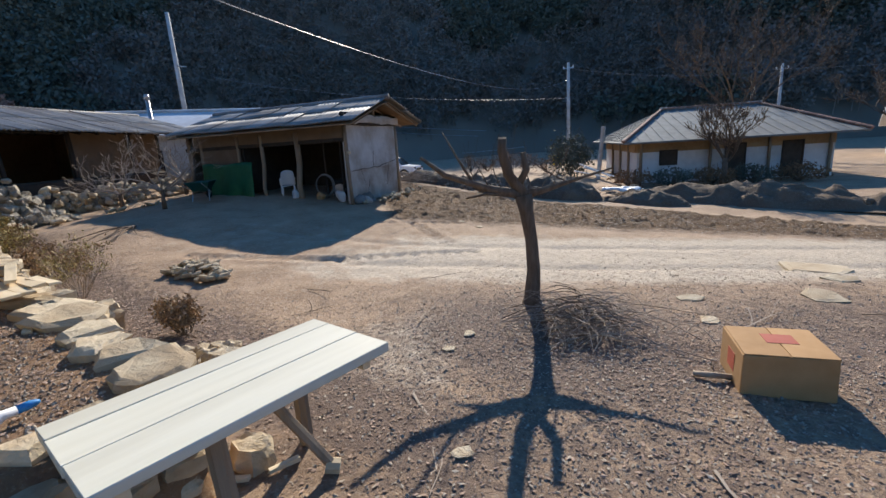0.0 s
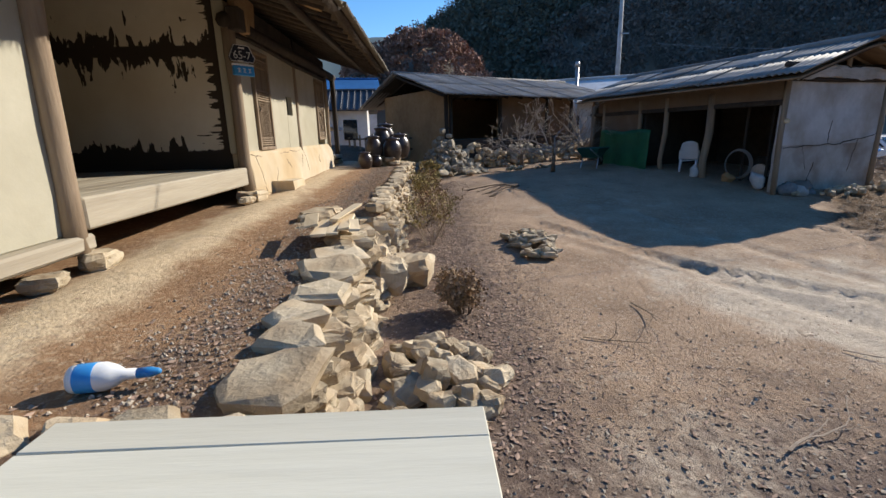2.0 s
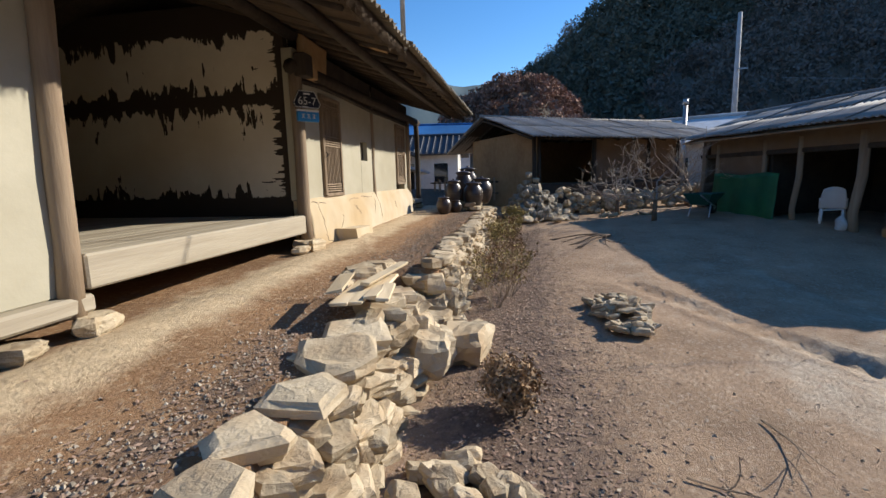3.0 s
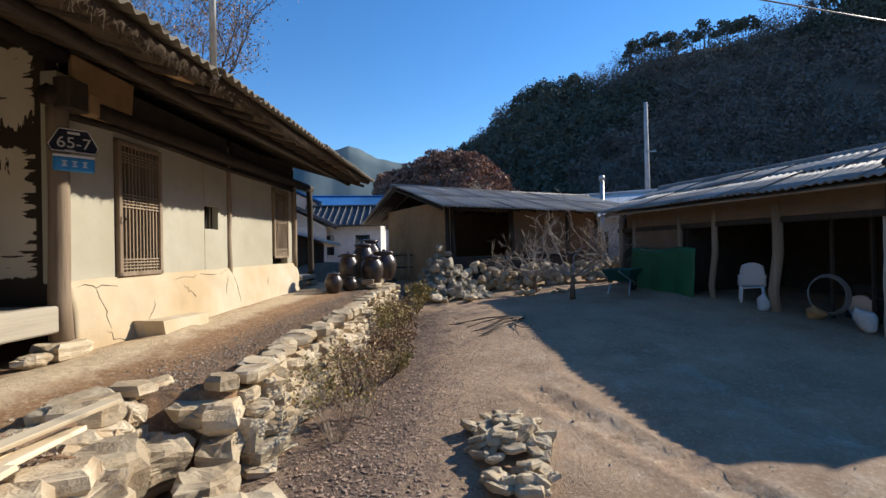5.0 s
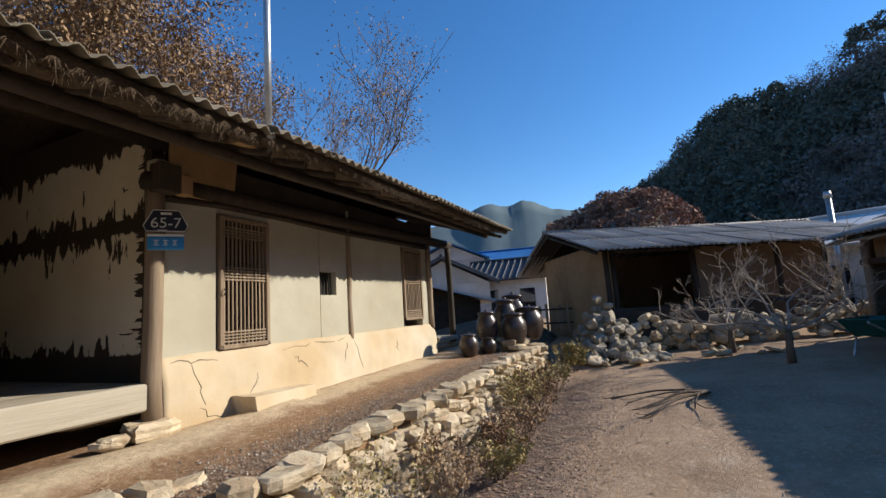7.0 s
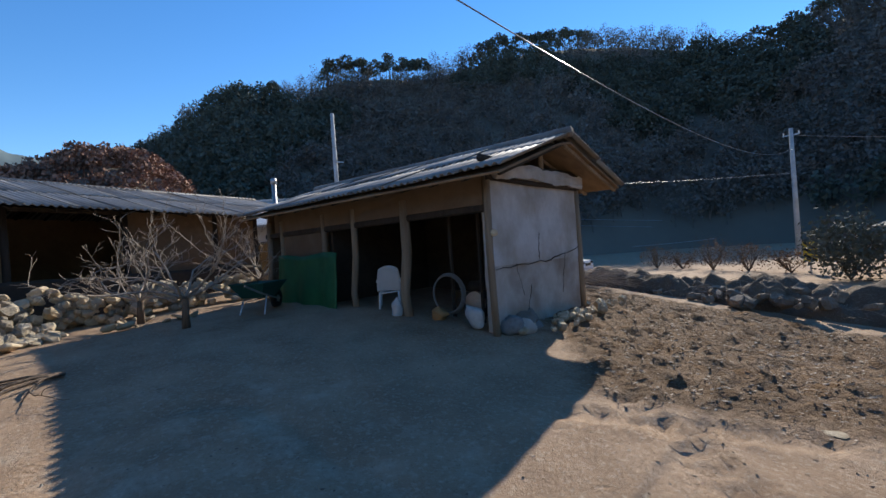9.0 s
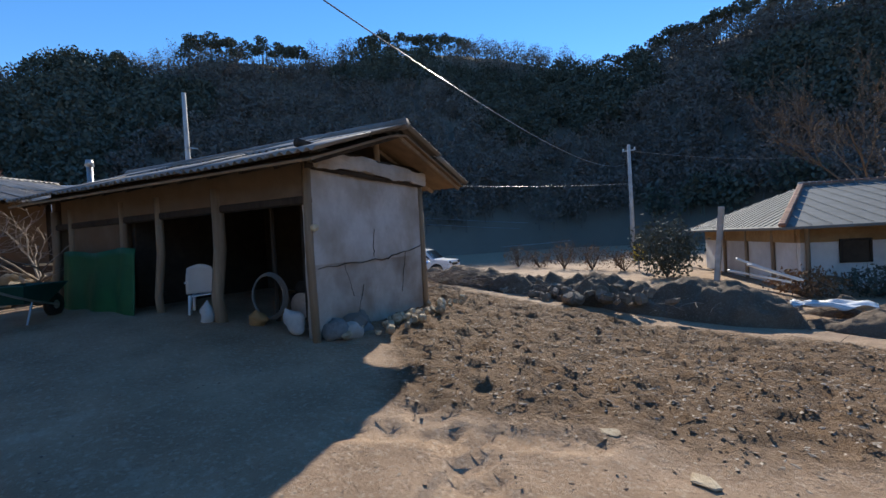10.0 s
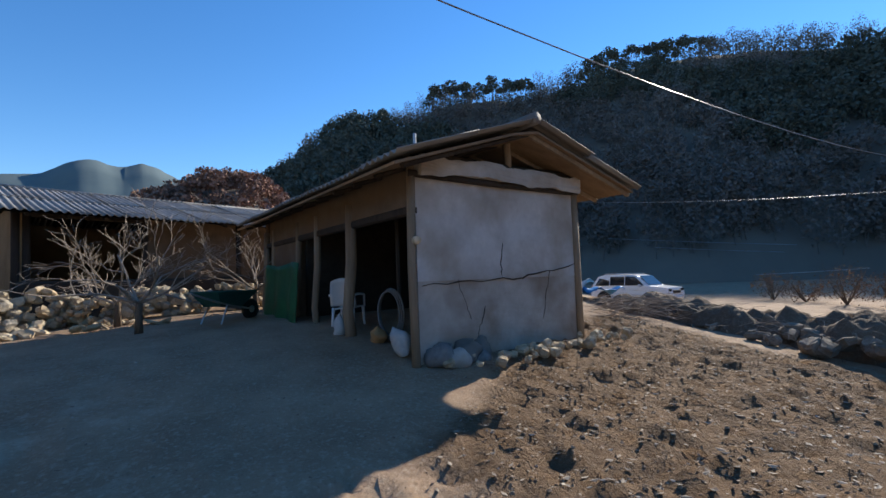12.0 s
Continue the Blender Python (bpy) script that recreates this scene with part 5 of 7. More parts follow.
def fruit_tree(cx, cy, h, seed, spread, label):
    z = ground_plain(cx, cy)
    t = thing("fruit_tree", label, "tree", pose(cx, cy, z), group="bare fruit trees")
    rnd3 = random.Random(seed)
    part("trunk", tube(bmesh.new(), [(0, 0, -0.05), (0.01, 0.0, 0.25), (0.03, 0.01, h * 0.3)], [0.07, 0.055, 0.05], 8), M_BARK, t, smooth=True)
    for k in range(7):
        a = k * 0.9 + rnd3.uniform(-.3, .3)
        bm = branch(bmesh.new(), (0.03, 0.01, h * 0.28), (spread * math.cos(a), spread * math.sin(a), 0.72), h * rnd3.uniform(0.55, 0.85), 0.024, 3, rnd3, wig=0.32, kids=3, shrink=0.6, seg=5, up=0.0, min_r=0.0036)
        part("limb", bm, M_PALEBARK, t)
    return t


fruit_tree(-14.0, 4.95, 1.75, 4, 1.0, "bare fruit tree with pale tangled twigs by the barn")
fruit_tree(-15.2, 4.3, 1.45, 9, 1.0, "small bare fruit tree with pale twigs by the barn")
fruit_tree(-16.5, 6.6, 1.6, 13, 0.9, "bare sapling beside the shed")

# ---- rubble wall before the barn ----
rub = thing("rubble_wall", "low tumbled wall of pale rubble before the barn", "stone wall", pose(-16.0, 4.0, ground_plain(-16.0, 4.0)))
ro = FRAME[rub.name].inverted()
for k in range(230):
    s = rnd.random()
    q = Vector((-15.6 - 1.7 * s, 2.3 + 5.0 * s))
    hh = 0.6 - 0.1 * s + 0.25 * max(0, 1 - s * 4)
    zz = rnd.random()
    off = rnd.uniform(-0.35, 0.35) * (1 - zz)
    sz = rnd.uniform(0.14, 0.3)
    p = (q.x + off * 0.86, q.y + off * 0.5, ground_plain(q.x, q.y) + 0.03 + zz * hh)
    lay(rub, ro, GREY if rnd.random() < 0.2 else ROCKS, p, (sz * 1.2, sz, sz * 0.85), None, 30)
heap("stone_heap", "tall heap of grey fieldstones at the barn's corner", GREY, -15.6, 1.95, 1.0, 0.9, 260, (0.14, 0.28), 1.35, 44)

# ---- jars ----
def jar(x, y, z, h, r, seed, label):
    t = thing("onggi_jar", label, "jar", pose(x, y, z, 0, 0, seed * 40), group="storage jars")
    pr = [(r * 0.55, 0), (r * 0.72, h * 0.08), (r * 0.95, h * 0.35), (r, h * 0.55), (r * 0.92, h * 0.76), (r * 0.7, h * 0.9), (r * 0.66, h * 0.93), (r * 0.76, h * 0.96), (r * 0.76, h * 0.985), (r * 0.6, h * 0.985)]
    part("body", lathe(pr, 24), M_ONGGI, t, smooth=True)
    part("lid", lathe([(r * 0.82, h * 0.985), (r * 0.84, h * 1.01), (r * 0.5, h * 1.05), (r * 0.14, h * 1.06), (r * 0.14, h * 1.1), (r * 0.1, h * 1.11)], 24), M_ONGGI, t, "domed lid", smooth=True)
    for q in (0.5, 0.53):
        rr = r * 1.005
        part("ring", lathe([(rr - 0.006, h * q - 0.004), (rr, h * q), (rr - 0.006, h * q + 0.004)], 24), M_ONGGI, t)


stand = thing("jar_stand", "low stand of flat stones under the storage jars", "stone stand", pose(-14.1, 0.2, 0.7))
for k in range(16):
    lay(stand, FRAME[stand.name].inverted(), SLABS, (-14.1 + rnd.uniform(-.5, .5), 0.25 + rnd.uniform(-.4, .4), 0.72 + 0.05 * (k % 4)), (0.5, 0.42, 0.4), None, 4)
jar(-12.95, -0.2, terrace_z(-12.95, -0.2), 0.40, 0.185, 1, "squat dark brown glazed jar with a lid")
jar(-13.4, 0.02, terrace_z(-13.4, 0.02), 0.30, 0.17, 2, "small dark brown glazed jar with a lid")
jar(-13.85, 0.43, 0.80, 0.62, 0.26, 3, "large dark brown glazed storage jar")
jar(-13.6, -0.05, 0.86, 0.62, 0.22, 4, "tall brown glazed storage jar with a wide lid")
jar(-14.45, 0.6, 0.86, 0.66, 0.3, 5, "large round brown glazed storage jar")
jar(-14.35, 0.12, 0.92, 0.78, 0.26, 6, "tall dark brown storage jar at the back")
jar(-14.7, 0.2, 0.95, 0.85, 0.28, 7, "tall dark brown storage jar at the back")

# ---- porch details ----
foot_me = [finish("footing_stone", stone_bm(400 + k, 0.5, 2), M_STONE) for k in range(3)]
for k, (x, y, s) in enumerate(((-7.55, HY + 0.12, 0.52), (-4.38, HY + 0.12, 0.42), (-14.42, HY + 0.03, 0.3), (-3.9, HY + 0.1, 0.3), (-7.2, HY + 0.15, 0.28))):
    o2 = new("footing_stone", foot_me[k % 3]); o2.matrix_world = pose(x, y, terrace_z(x, y) + 0.06, 0, 0, 40 * k) @ Matrix.Diagonal((s, s * 0.85, s * 0.62, 1))
    tagged(o2, "pale rough footing stone under a post", "stone")
# clay step with a fire hole, below the door
step = thing("clay_step", "worn clay step below the lattice door", "step", pose(-9.0, HY + 0.28, 0.6))
bm = grid_mesh(lambda a, b2: Vector((-8.4 - 1.02 * a + 0.02 * noise.noise((b2 * 4, 0, 2)), HY + 0.44 - 0.1 * a - 0.34 * b2, 0.845 - 0.05 * a + 0.012 * noise.noise((a * 5, b2 * 3, 1)))), 16, 6)
r = bmesh.ops.extrude_face_region(bm, geom=list(bm.faces))
for v in [g for g in r["geom"] if isinstance(g, bmesh.types.BMVert)]:
    v.co.z = 0.5
    v.co.y += 0.03
    v.co.x -= 0.04
part("tread", bm, M_PLINTH, step, at_world=True)
# number plate: dark hexagonal board with a blue name board below, turned towards the path
plate = thing("house_number_plate", "dark house number plate with a blue name board", "sign", pose(-7.62, HY + 0.16, 2.6, 0, 0, -38))
bm = bmesh.new()
hexa = [(-0.19, -0.045), (-0.165, -0.10), (0.165, -0.10), (0.19, -0.045), (0.11, 0.115), (-0.11, 0.115)]
f = bm.faces.new([bm.verts.new((x, 0, z)) for x, z in hexa])
e = bmesh.ops.extrude_face_region(bm, geom=[f])
for v in [g for g in e["geom"] if isinstance(g, bmesh.types.BMVert)]:
    v.co.y -= 0.012
part("board", bm, mat("plate_navy", (0.012, 0.014, 0.025), (0.02, 0.022, 0.035), 3, 0.4, 0.0), plate)
part("rim", tube(bmesh.new(), [(x * 0.96, 0.004, z * 0.94) for x, z in hexa + hexa[:1]], 0.005, 4), M_WHITE, plate, "white rim")
part("name_board", B((0.0, 0.0, -0.21), (0.30, 0.05, 0.125), bev=0.01), M_BLUEPL, plate, "bright blue name board")
part("name_board_top", B((0.0, 0.0, -0.135), (0.30, 0.05, 0.022), bev=0.004), M_WHITE, plate)
for k in range(3):
    for q in range(3):
        part("letter_stroke", B((0.075 - 0.075 * k, 0.027, -0.185 - 0.022 * q), (0.042 - 0.012 * (q == 1), 0.003, 0.007)), M_WHITE, plate)
    part("letter_stroke", B((0.075 - 0.075 * k, 0.027, -0.207), (0.007, 0.003, 0.05)), M_WHITE, plate)


def letters(text, size, m, parent, material, name="lettering"):
    cu = bpy.data.curves.new(name, "FONT")
    cu.body, cu.size, cu.extrude, cu.align_x = text, size, 0.001, "CENTER"
    tmp = bpy.data.objects.new(name, cu)
    me2 = bpy.data.meshes.new_from_object(tmp)
    bpy.data.objects.remove(tmp)
    me2.materials.clear(); me2.materials.append(material)
    ob = new(name, me2); ob.parent = parent; ob.matrix_basis = m
    return ob


letters("65-7", 0.14, pose(0, 0.005, -0.06, 90, 0, 180), plate, M_WHITE)
part("small_print", B((0.0, 0.003, 0.075), (0.09, 0.003, 0.022)), M_WHITE, plate)
part("small_print", B((0.03, 0.003, -0.085), (0.08, 0.003, 0.012)), M_WHITE, plate)
spk = thing("wall_box", "old brown wooden box fixed under the eave", "box", pose(-7.62, HY + 0.14, 2.92))
part("case", B((0, 0, 0.1), (0.22, 0.16, 0.28), bev=0.012), M_DARKWOOD, spk)
part("lamp_box", B((-0.17, 0.03, 0.06), (0.12, 0.12, 0.2), bev=0.01), M_OCHRE, spk)
mast = thing("service_mast", "galvanised steel cable mast at the eave", "mast", pose(-7.62, 0.27, 3.12))
part("pipe", T([(0, 0, 0), (0.0, 0, 2.0)], 0.03, 10), M_GALV, mast, smooth=True)
part("clamp", B((0, 0, 0.04), (0.09, 0.08, 0.05), bev=0.008), M_GALV, mast)
part("head", T([(0, 0, 1.9), (0.06, 0, 2.02), (0.14, 0.02, 1.98)], 0.022, 6), M_GALV, mast)
part("drip_loop", tube(bmesh.new(), [(0.02, 0, 1.9), (-0.12, 0.05, 1.62), (-0.3, 0.12, 1.56), (-0.42, 0.2, 1.72), (-0.5, 0.4, 1.85)], 0.009, 5), M_BLACK, mast)

# ---- planks and bottle on the terrace ----
rnd = random.Random(21)
for k, (ax, ay, ex, ey, w) in enumerate(((-4.82, 0.44, -5.62, 0.36, 0.13), (-4.86, 0.55, -5.5, 0.47, 0.1), (-4.92, 0.64, -5.8, 0.55, 0.11), (-4.9, 0.74, -5.35, 0.66, 0.09), (-4.2, 0.4, -4.68, 0.5, 0.05), (-4.95, 0.36, -5.55, 0.22, 0.12), (-5.2, 0.5, -5.95, 0.62, 0.08))):
    ln = math.hypot(ex - ax, ey - ay)
    cx, cy = (ax + ex) / 2, (ay + ey) / 2
    bm = B((0, 0, 0), (ln, w, 0.024), bev=0.003, wob=0.008, seed=k)
    solo("plank", bm, M_PLANK, "short rough pale plank thrown on the terrace", "plank", m=pose(cx, cy, terrace_z(cx, cy) + (0.02 if k == 4 else 0.15 + 0.012 * k), rnd.uniform(-4, 4), rnd.uniform(-3, 3), math.degrees(math.atan2(ey - ay, ex - ax))), group="thrown planks")
bt = thing("bottle", "white and blue plastic bottle lying on the terrace", "bottle", pose(-2.78, -0.11, terrace_z(-2.78, 0) + 0.062, -90, 0, 8))
part("body", lathe([(0.02, 0.0), (0.056, 0.004), (0.06, 0.03), (0.06, 0.13), (0.045, 0.17), (0.024, 0.2), (0.02, 0.27)], 18), M_WHITE, bt, smooth=True)
part("label_band", lathe([(0.0605, 0.03), (0.0612, 0.032), (0.0612, 0.10), (0.0605, 0.102)], 18), M_BLUEPL, bt, "blue wrap label", smooth=True)
part("nozzle", lathe([(0.022, 0.25), (0.022, 0.30), (0.014, 0.33), (0.008, 0.34)], 14), M_BLUEPL, bt, "blue cap", smooth=True)

# ---- things in and by the shed ----
def S(x, y, z=0.0, a=0.0):
    """A pose in the shed's frame: x from its end wall, y towards its open front."""
    q = SM @ Vector((x, y, z))
    yaw = math.degrees(math.atan2(-0.30, -0.954))
    return pose(q.x, q.y, q.z, 0, 0, yaw + a)


tarp = solo("green_tarp", solid(grid_mesh(lambda a, b2: Vector((3.34 + 2.1 * a, SF + 0.34 - 0.1 * b2 + 0.05 * math.sin(a * 17) * (1 - b2 * 0.5) + 0.03 * noise.noise((a * 6, b2 * 3, 1)), 0.16 + 1.34 * b2 + 0.03 * math.sin(a * 9) * b2)), 40, 12), 0.012), M_GREEN, "green tarpaulin hung over goods at the shed front", "tarpaulin", m=SM.copy(), smooth=True)
chair = thing("plastic_chair", "white plastic garden chair inside the shed", "chair", S(2.5, SF - 0.3, 0.3, 42))
part("seat", solid(grid_mesh(lambda a, b2: Vector((-0.2 + 0.4 * a, -0.2 + 0.4 * b2, 0.42 + 0.015 * math.cos(a * 3.1))), 8, 8), 0.02), M_WHITE, chair, smooth=True)
part("backrest", solid(grid_mesh(lambda a, b2: Vector(((a - 0.5) * (0.44 - 0.1 * b2 * b2), 0.2 + 0.1 * b2 - 0.05 * math.cos((a - 0.5) * 3), 0.44 + 0.46 * b2 - 0.06 * b2 * (2 * a - 1) ** 2)), 10, 8), 0.016), M_WHITE, chair, "rounded moulded back", smooth=True)
for lx, ly in ((-0.19, -0.18), (0.19, -0.18), (-0.17, 0.2), (0.17, 0.2)):
    part("leg", T([(lx * 1.15, ly * 1.15, 0), (lx, ly, 0.42)], [0.018, 0.028], 6), M_WHITE, chair, smooth=True)
for lx in (-0.22, 0.22):
    part("armrest", T([(lx, -0.18, 0.42), (lx, -0.17, 0.62), (lx, 0.1, 0.64), (lx * 0.95, 0.26, 0.62)], 0.02, 6), M_WHITE, chair, smooth=True)


M_OLDSACK = mat("dirty_grey_sack", (0.13, 0.135, 0.13), (0.24, 0.24, 0.23), 14, 0.85, 0.5, c3=(0.17, 0.14, 0.11))
M_PALESACK = mat("woven_sack", (0.46, 0.46, 0.45), (0.58, 0.58, 0.56), 18, 0.8, 0.4)


def sack(m, h, r, material, label, seed, name="sack"):
    bm = bmesh.new()
    bmesh.ops.create_uvsphere(bm, u_segments=22, v_segments=16, radius=1)
    for v in bm.verts:
        k = 1 + 0.25 * noise.noise(v.co * 1.6 + Vector((seed, 0, 0))) + 0.22 * noise.noise(v.co * 4.5 + Vector((seed, 3, 0)))
        zz = (v.co.z + 1) / 2
        taper = 1.0 if zz < 0.7 else 1 - 0.75 * (zz - 0.7) / 0.3
        v.co = Vector((v.co.x * r * k * taper + 0.02 * math.sin(zz * 9), v.co.y * r * k * taper * 0.8, zz * h))
    return solo(name, bm, material, label, "sack", m=m, smooth=True)


sack(S(1.95, SF + 0.12, 0.22, 0) @ pose(0, 0, 0, 0, -8, 0), 0.46, 0.11, M_PALESACK, "pale woven sack leaning on a shed post", 1)
sack(S(0.28, SF - 0.05, 0.2, 20) @ pose(0, 0, 0, 0, 30, 0), 0.42, 0.13, M_PALESACK, "bulging pale sack in the shed's corner", 2)
sack(S(1.2, SF - 0.15, 0.22, 0), 0.28, 0.14, M_CARTON, "small tan sack on the shed floor", 5)
coil = thing("hose_coil", "coil of pale hose standing in the shed", "hose", S(1.1, SF - 0.28, 0.66))
for k in range(3):
    part("loop", tube(bmesh.new(), [((0.34 - 0.015 * k) * math.cos(a * 0.314), -0.04 + 0.024 * k, (0.34 - 0.015 * k) * math.sin(a * 0.314) + 0.02) for a in range(21)], 0.014, 6), M_OLDSACK, coil)
junk = thing("farm_engine", "small dark farm engine on the shed floor", "engine", S(0.85, SF - 0.95, 0.2))
part("block", B((0, 0, 0.25), (0.6, 0.4, 0.4), bev=0.04, wob=0.02), M_BLACK, junk)
part("tank", T([(-0.25, 0, 0.52), (0.25, 0, 0.52)], 0.12, 12), M_DARKWOOD, junk, smooth=True)
part("flywheel", T([(0, 0.22, 0.28), (0, 0.28, 0.28)], 0.2, 18), M_GALV, junk)
for k in range(7):
    heapm = S(0.02 - 0.12 - 0.16 * (k % 2), SF - 0.1 - 0.17 * k, 0.12, 20 * k)
    sack(heapm @ pose(0, 0, 0, 60 + 20 * (k % 3), 0, 0), 0.44, 0.17, (M_OLDSACK, M_CONCFOOT, M_OLDSACK)[k % 3], "crumpled feed sack thrown at the shed wall", 10 + k, "old_sack")
rnd = random.Random(5)
t = thing("rubble", "broken clay lumps fallen at the shed's end wall", "rubble", S(-0.2, 0.0, 0.0))
for k in range(46):
    yy = rnd.uniform(-1.75, 1.3)
    piece("lump", rnd.choice(ROCKS), t, pose(-rnd.uniform(0.0, 0.55), yy, 0.12 + rnd.uniform(0, 0.08) + 0.05 * (yy < -1), rnd.uniform(-40, 40), rnd.uniform(-40, 40), rnd.uniform(0, 360)) @ Matrix.Diagonal((*[rnd.uniform(0.07, 0.2)] * 3, 1)))
wb = thing("wheelbarrow", "dark green steel wheelbarrow standing by the shed", "wheelbarrow", pose(-14.35, 6.2, ground_plain(-14.35, 6.2), 0, 0, 140))
bm = bmesh.new()
lo = [bm.verts.new(p) for p in ((-0.28, -0.2, 0.3), (0.25, -0.17, 0.28), (0.25, 0.17, 0.28), (-0.28, 0.2, 0.3))]
hi = [bm.verts.new(p) for p in ((-0.45, -0.33, 0.56), (0.5, -0.3, 0.56), (0.5, 0.3, 0.56), (-0.45, 0.33, 0.56))]
bm.faces.new(lo[::-1])
for k in range(4):
    bm.faces.new((lo[k], lo[(k + 1) % 4], hi[(k + 1) % 4], hi[k]))
part("tray", solid(bm, 0.012), M_TEAL, wb)
part("rim", tube(bmesh.new(), [(-0.45, -0.33, 0.565), (0.5, -0.3, 0.565), (0.5, 0.3, 0.565), (-0.45, 0.33, 0.565), (-0.45, -0.33, 0.565)], 0.014, 6), M_TEAL, wb)
for sy in (-1, 1):
    part("handle", T([(0.62, 0.07 * sy, 0.2), (0.0, 0.2 * sy, 0.3), (-0.5, 0.26 * sy, 0.42), (-0.95, 0.28 * sy, 0.56)], 0.017, 6), M_GALV, wb)
    part("leg", T([(-0.15, 0.22 * sy, 0.32), (-0.3, 0.24 * sy, 0.0)], 0.015, 6), M_GALV, wb)
wheel = part("wheel", lathe([(0.12, -0.04), (0.19, -0.035), (0.2, 0), (0.19, 0.035), (0.12, 0.04)], 20), M_BLACK, wb, smooth=True)
wheel.data.transform(Matrix.Translation((0.62, 0, 0.2)) @ Matrix.Rotation(math.pi / 2, 4, "X"))
hub = part("hub", lathe([(0.02, -0.06), (0.12, -0.02), (0.12, 0.02), (0.02, 0.06)], 14), M_GALV, wheel)
hub.data.transform(Matrix.Translation((0.62, 0, 0.2)) @ Matrix.Rotation(math.pi / 2, 4, "X"))

# ---- earth banks beyond the field ----
def bank(name, label, cx, cy, lx, ly, h, a, seed, material=M_GROUND, rough=1.0):
    z0 = ground_plain(cx, cy)
    bm = grid_mesh(lambda u, v: Vector(((u - 0.5) * lx, (v - 0.5) * ly, h * max(0.0, 1 - ((2 * u - 1) ** 2 + (2 * v - 1) ** 2)) ** 0.75 + (0.22 * rough * h * noise.fractal(((u - 0.5) * lx * 1.6, (v - 0.5) * ly * 1.6, seed), 0.8, 2.1, 4) if (2 * u - 1) ** 2 + (2 * v - 1) ** 2 < 0.9 else -0.05) - 0.06)), 60, 34)
    return solo(name, bm, material, label, kind="structure", m=pose(cx, cy, z0, 0, 0, a), smooth=True)


M_BANK = earth_mat("dug_earth", (0.165, 0.118, 0.08), (0.10, 0.072, 0.05), (0.30, 0.245, 0.18), attr=False)
bank("earth_mound", "dark dug earth mound at the field's edge", -7.7, 16.6, 3.6, 2.2, 0.86, 8, 1, M_BANK, 1.0)
bank("earth_bank", "low rough bank of earth and rubble at the field's edge", -11.0, 16.4, 5.5, 1.8, 0.58, 4, 2, M_BANK, 2.4)
bank("earth_bank", "low rough bank of earth and brush beside the shed", -14.2, 15.6, 4.5, 1.8, 0.46, 12, 3, M_BANK, 2.4)
bank("earth_bank", "low bank of earth before the tiled house", -2.0, 19.0, 9.5, 2.4, 0.6, 0, 4, M_BANK, 2.0)
for mx2, my2, lx2, ly2, mh in ((-10.1, 15.9, 1.7, 1.2, 0.62), (-12.1, 15.6, 1.5, 1.1, 0.5), (-8.9, 15.8, 2.6, 0.9, 0.3), (-4.6, 17.2, 3.2, 1.5, 0.45)):
    bank("earth_mound", "dark lumpy heap of dug earth at the field's edge", mx2, my2, lx2, ly2, mh, 5, mx2, M_BANK, 1.6)
brush("brushwood_pile", "tangle of grey cut branches beside the shed", -13.4, 14.6, 260, 0.5, 1.2, 0.5, 17, M_TWIG)
for k in range(5):
    brush("brushwood_pile", "grey dead brush on the earth bank", -12.6 + 1.5 * k, 15.8 + 0.2 * k, 90, 0.5, 0.9, 0.5, 30 + k, M_TWIG if k % 2 else M_BARK)
heap("bank_stones", "earthy stones tipped along the earth bank", EARTHY, -11.0, 15.3, 3.2, 0.35, 34, (0.12, 0.34), 0.15, 71)
for k, (px, py, a) in enumerate(((-6.9, 18.2, 30), (-6.6, 18.3, 45), (-6.75, 18.25, 20))):
    solo("white_board", B((0, 0, 0), (1.3, 0.16, 0.05), bev=0.01), M_WHITE, "white board thrown on the bank", "board", m=pose(px, py, 0.15 + 0.08 * k, 0, 14 + 5 * k, a))
solo("plastic_sheet", solid(grid_mesh(lambda a, b2: Vector(((a - .5) * 1.4, (b2 - .5) * 0.8, 0.16 * noise.noise((a * 4, b2 * 4, 2)) + 0.1)), 18, 12), 0.01), M_WHITE, "crumpled white sheet lying on the bank", "sheet", m=pose(-5.6, 18.0, ground_plain(-5.6, 18.0) + 0.25), smooth=True)
solo("blue_sheet", solid(grid_mesh(lambda a, b2: Vector(((a - .5) * 1.6, (b2 - .5) * 1.0, 0.3 * noise.noise((a * 3, b2 * 3, 4)) + 0.3)), 18, 12), 0.01), M_BLUEPL, "crumpled blue and white sheet beside the shed", "sheet", m=pose(-16.4, 15.8, ground_plain(-16.4, 15.8)), smooth=True)
solo("white_sheet", solid(grid_mesh(lambda a, b2: Vector(((a - .5) * 1.5, (b2 - .5) * 1.0, 0.25 * noise.noise((a * 3, b2 * 3, 9)) + 0.35)), 18, 12), 0.01), M_WHITE, "crumpled white sheet beside the shed", "sheet", m=pose(-16.9, 15.2, ground_plain(-16.9, 15.2)), smooth=True)

# ---- car ----
car = thing("car", "white sport utility car parked on the far lane", "car", pose(-25.2, 25.3, -0.75, 0, 0, 200))
prof = [(-2.15, 0.42), (-2.2, 0.75), (-2.12, 0.98), (-1.15, 1.08), (-0.55, 1.62), (-0.2, 1.69), (1.35, 1.70), (1.75, 1.62), (2.12, 1.1), (2.2, 0.85), (2.18, 0.42)]
low = [(-2.15, 0.42), (-2.2, 0.75), (-2.12, 0.98), (-1.15, 1.08), (2.12, 1.1), (2.2, 0.85), (2.18, 0.42)]


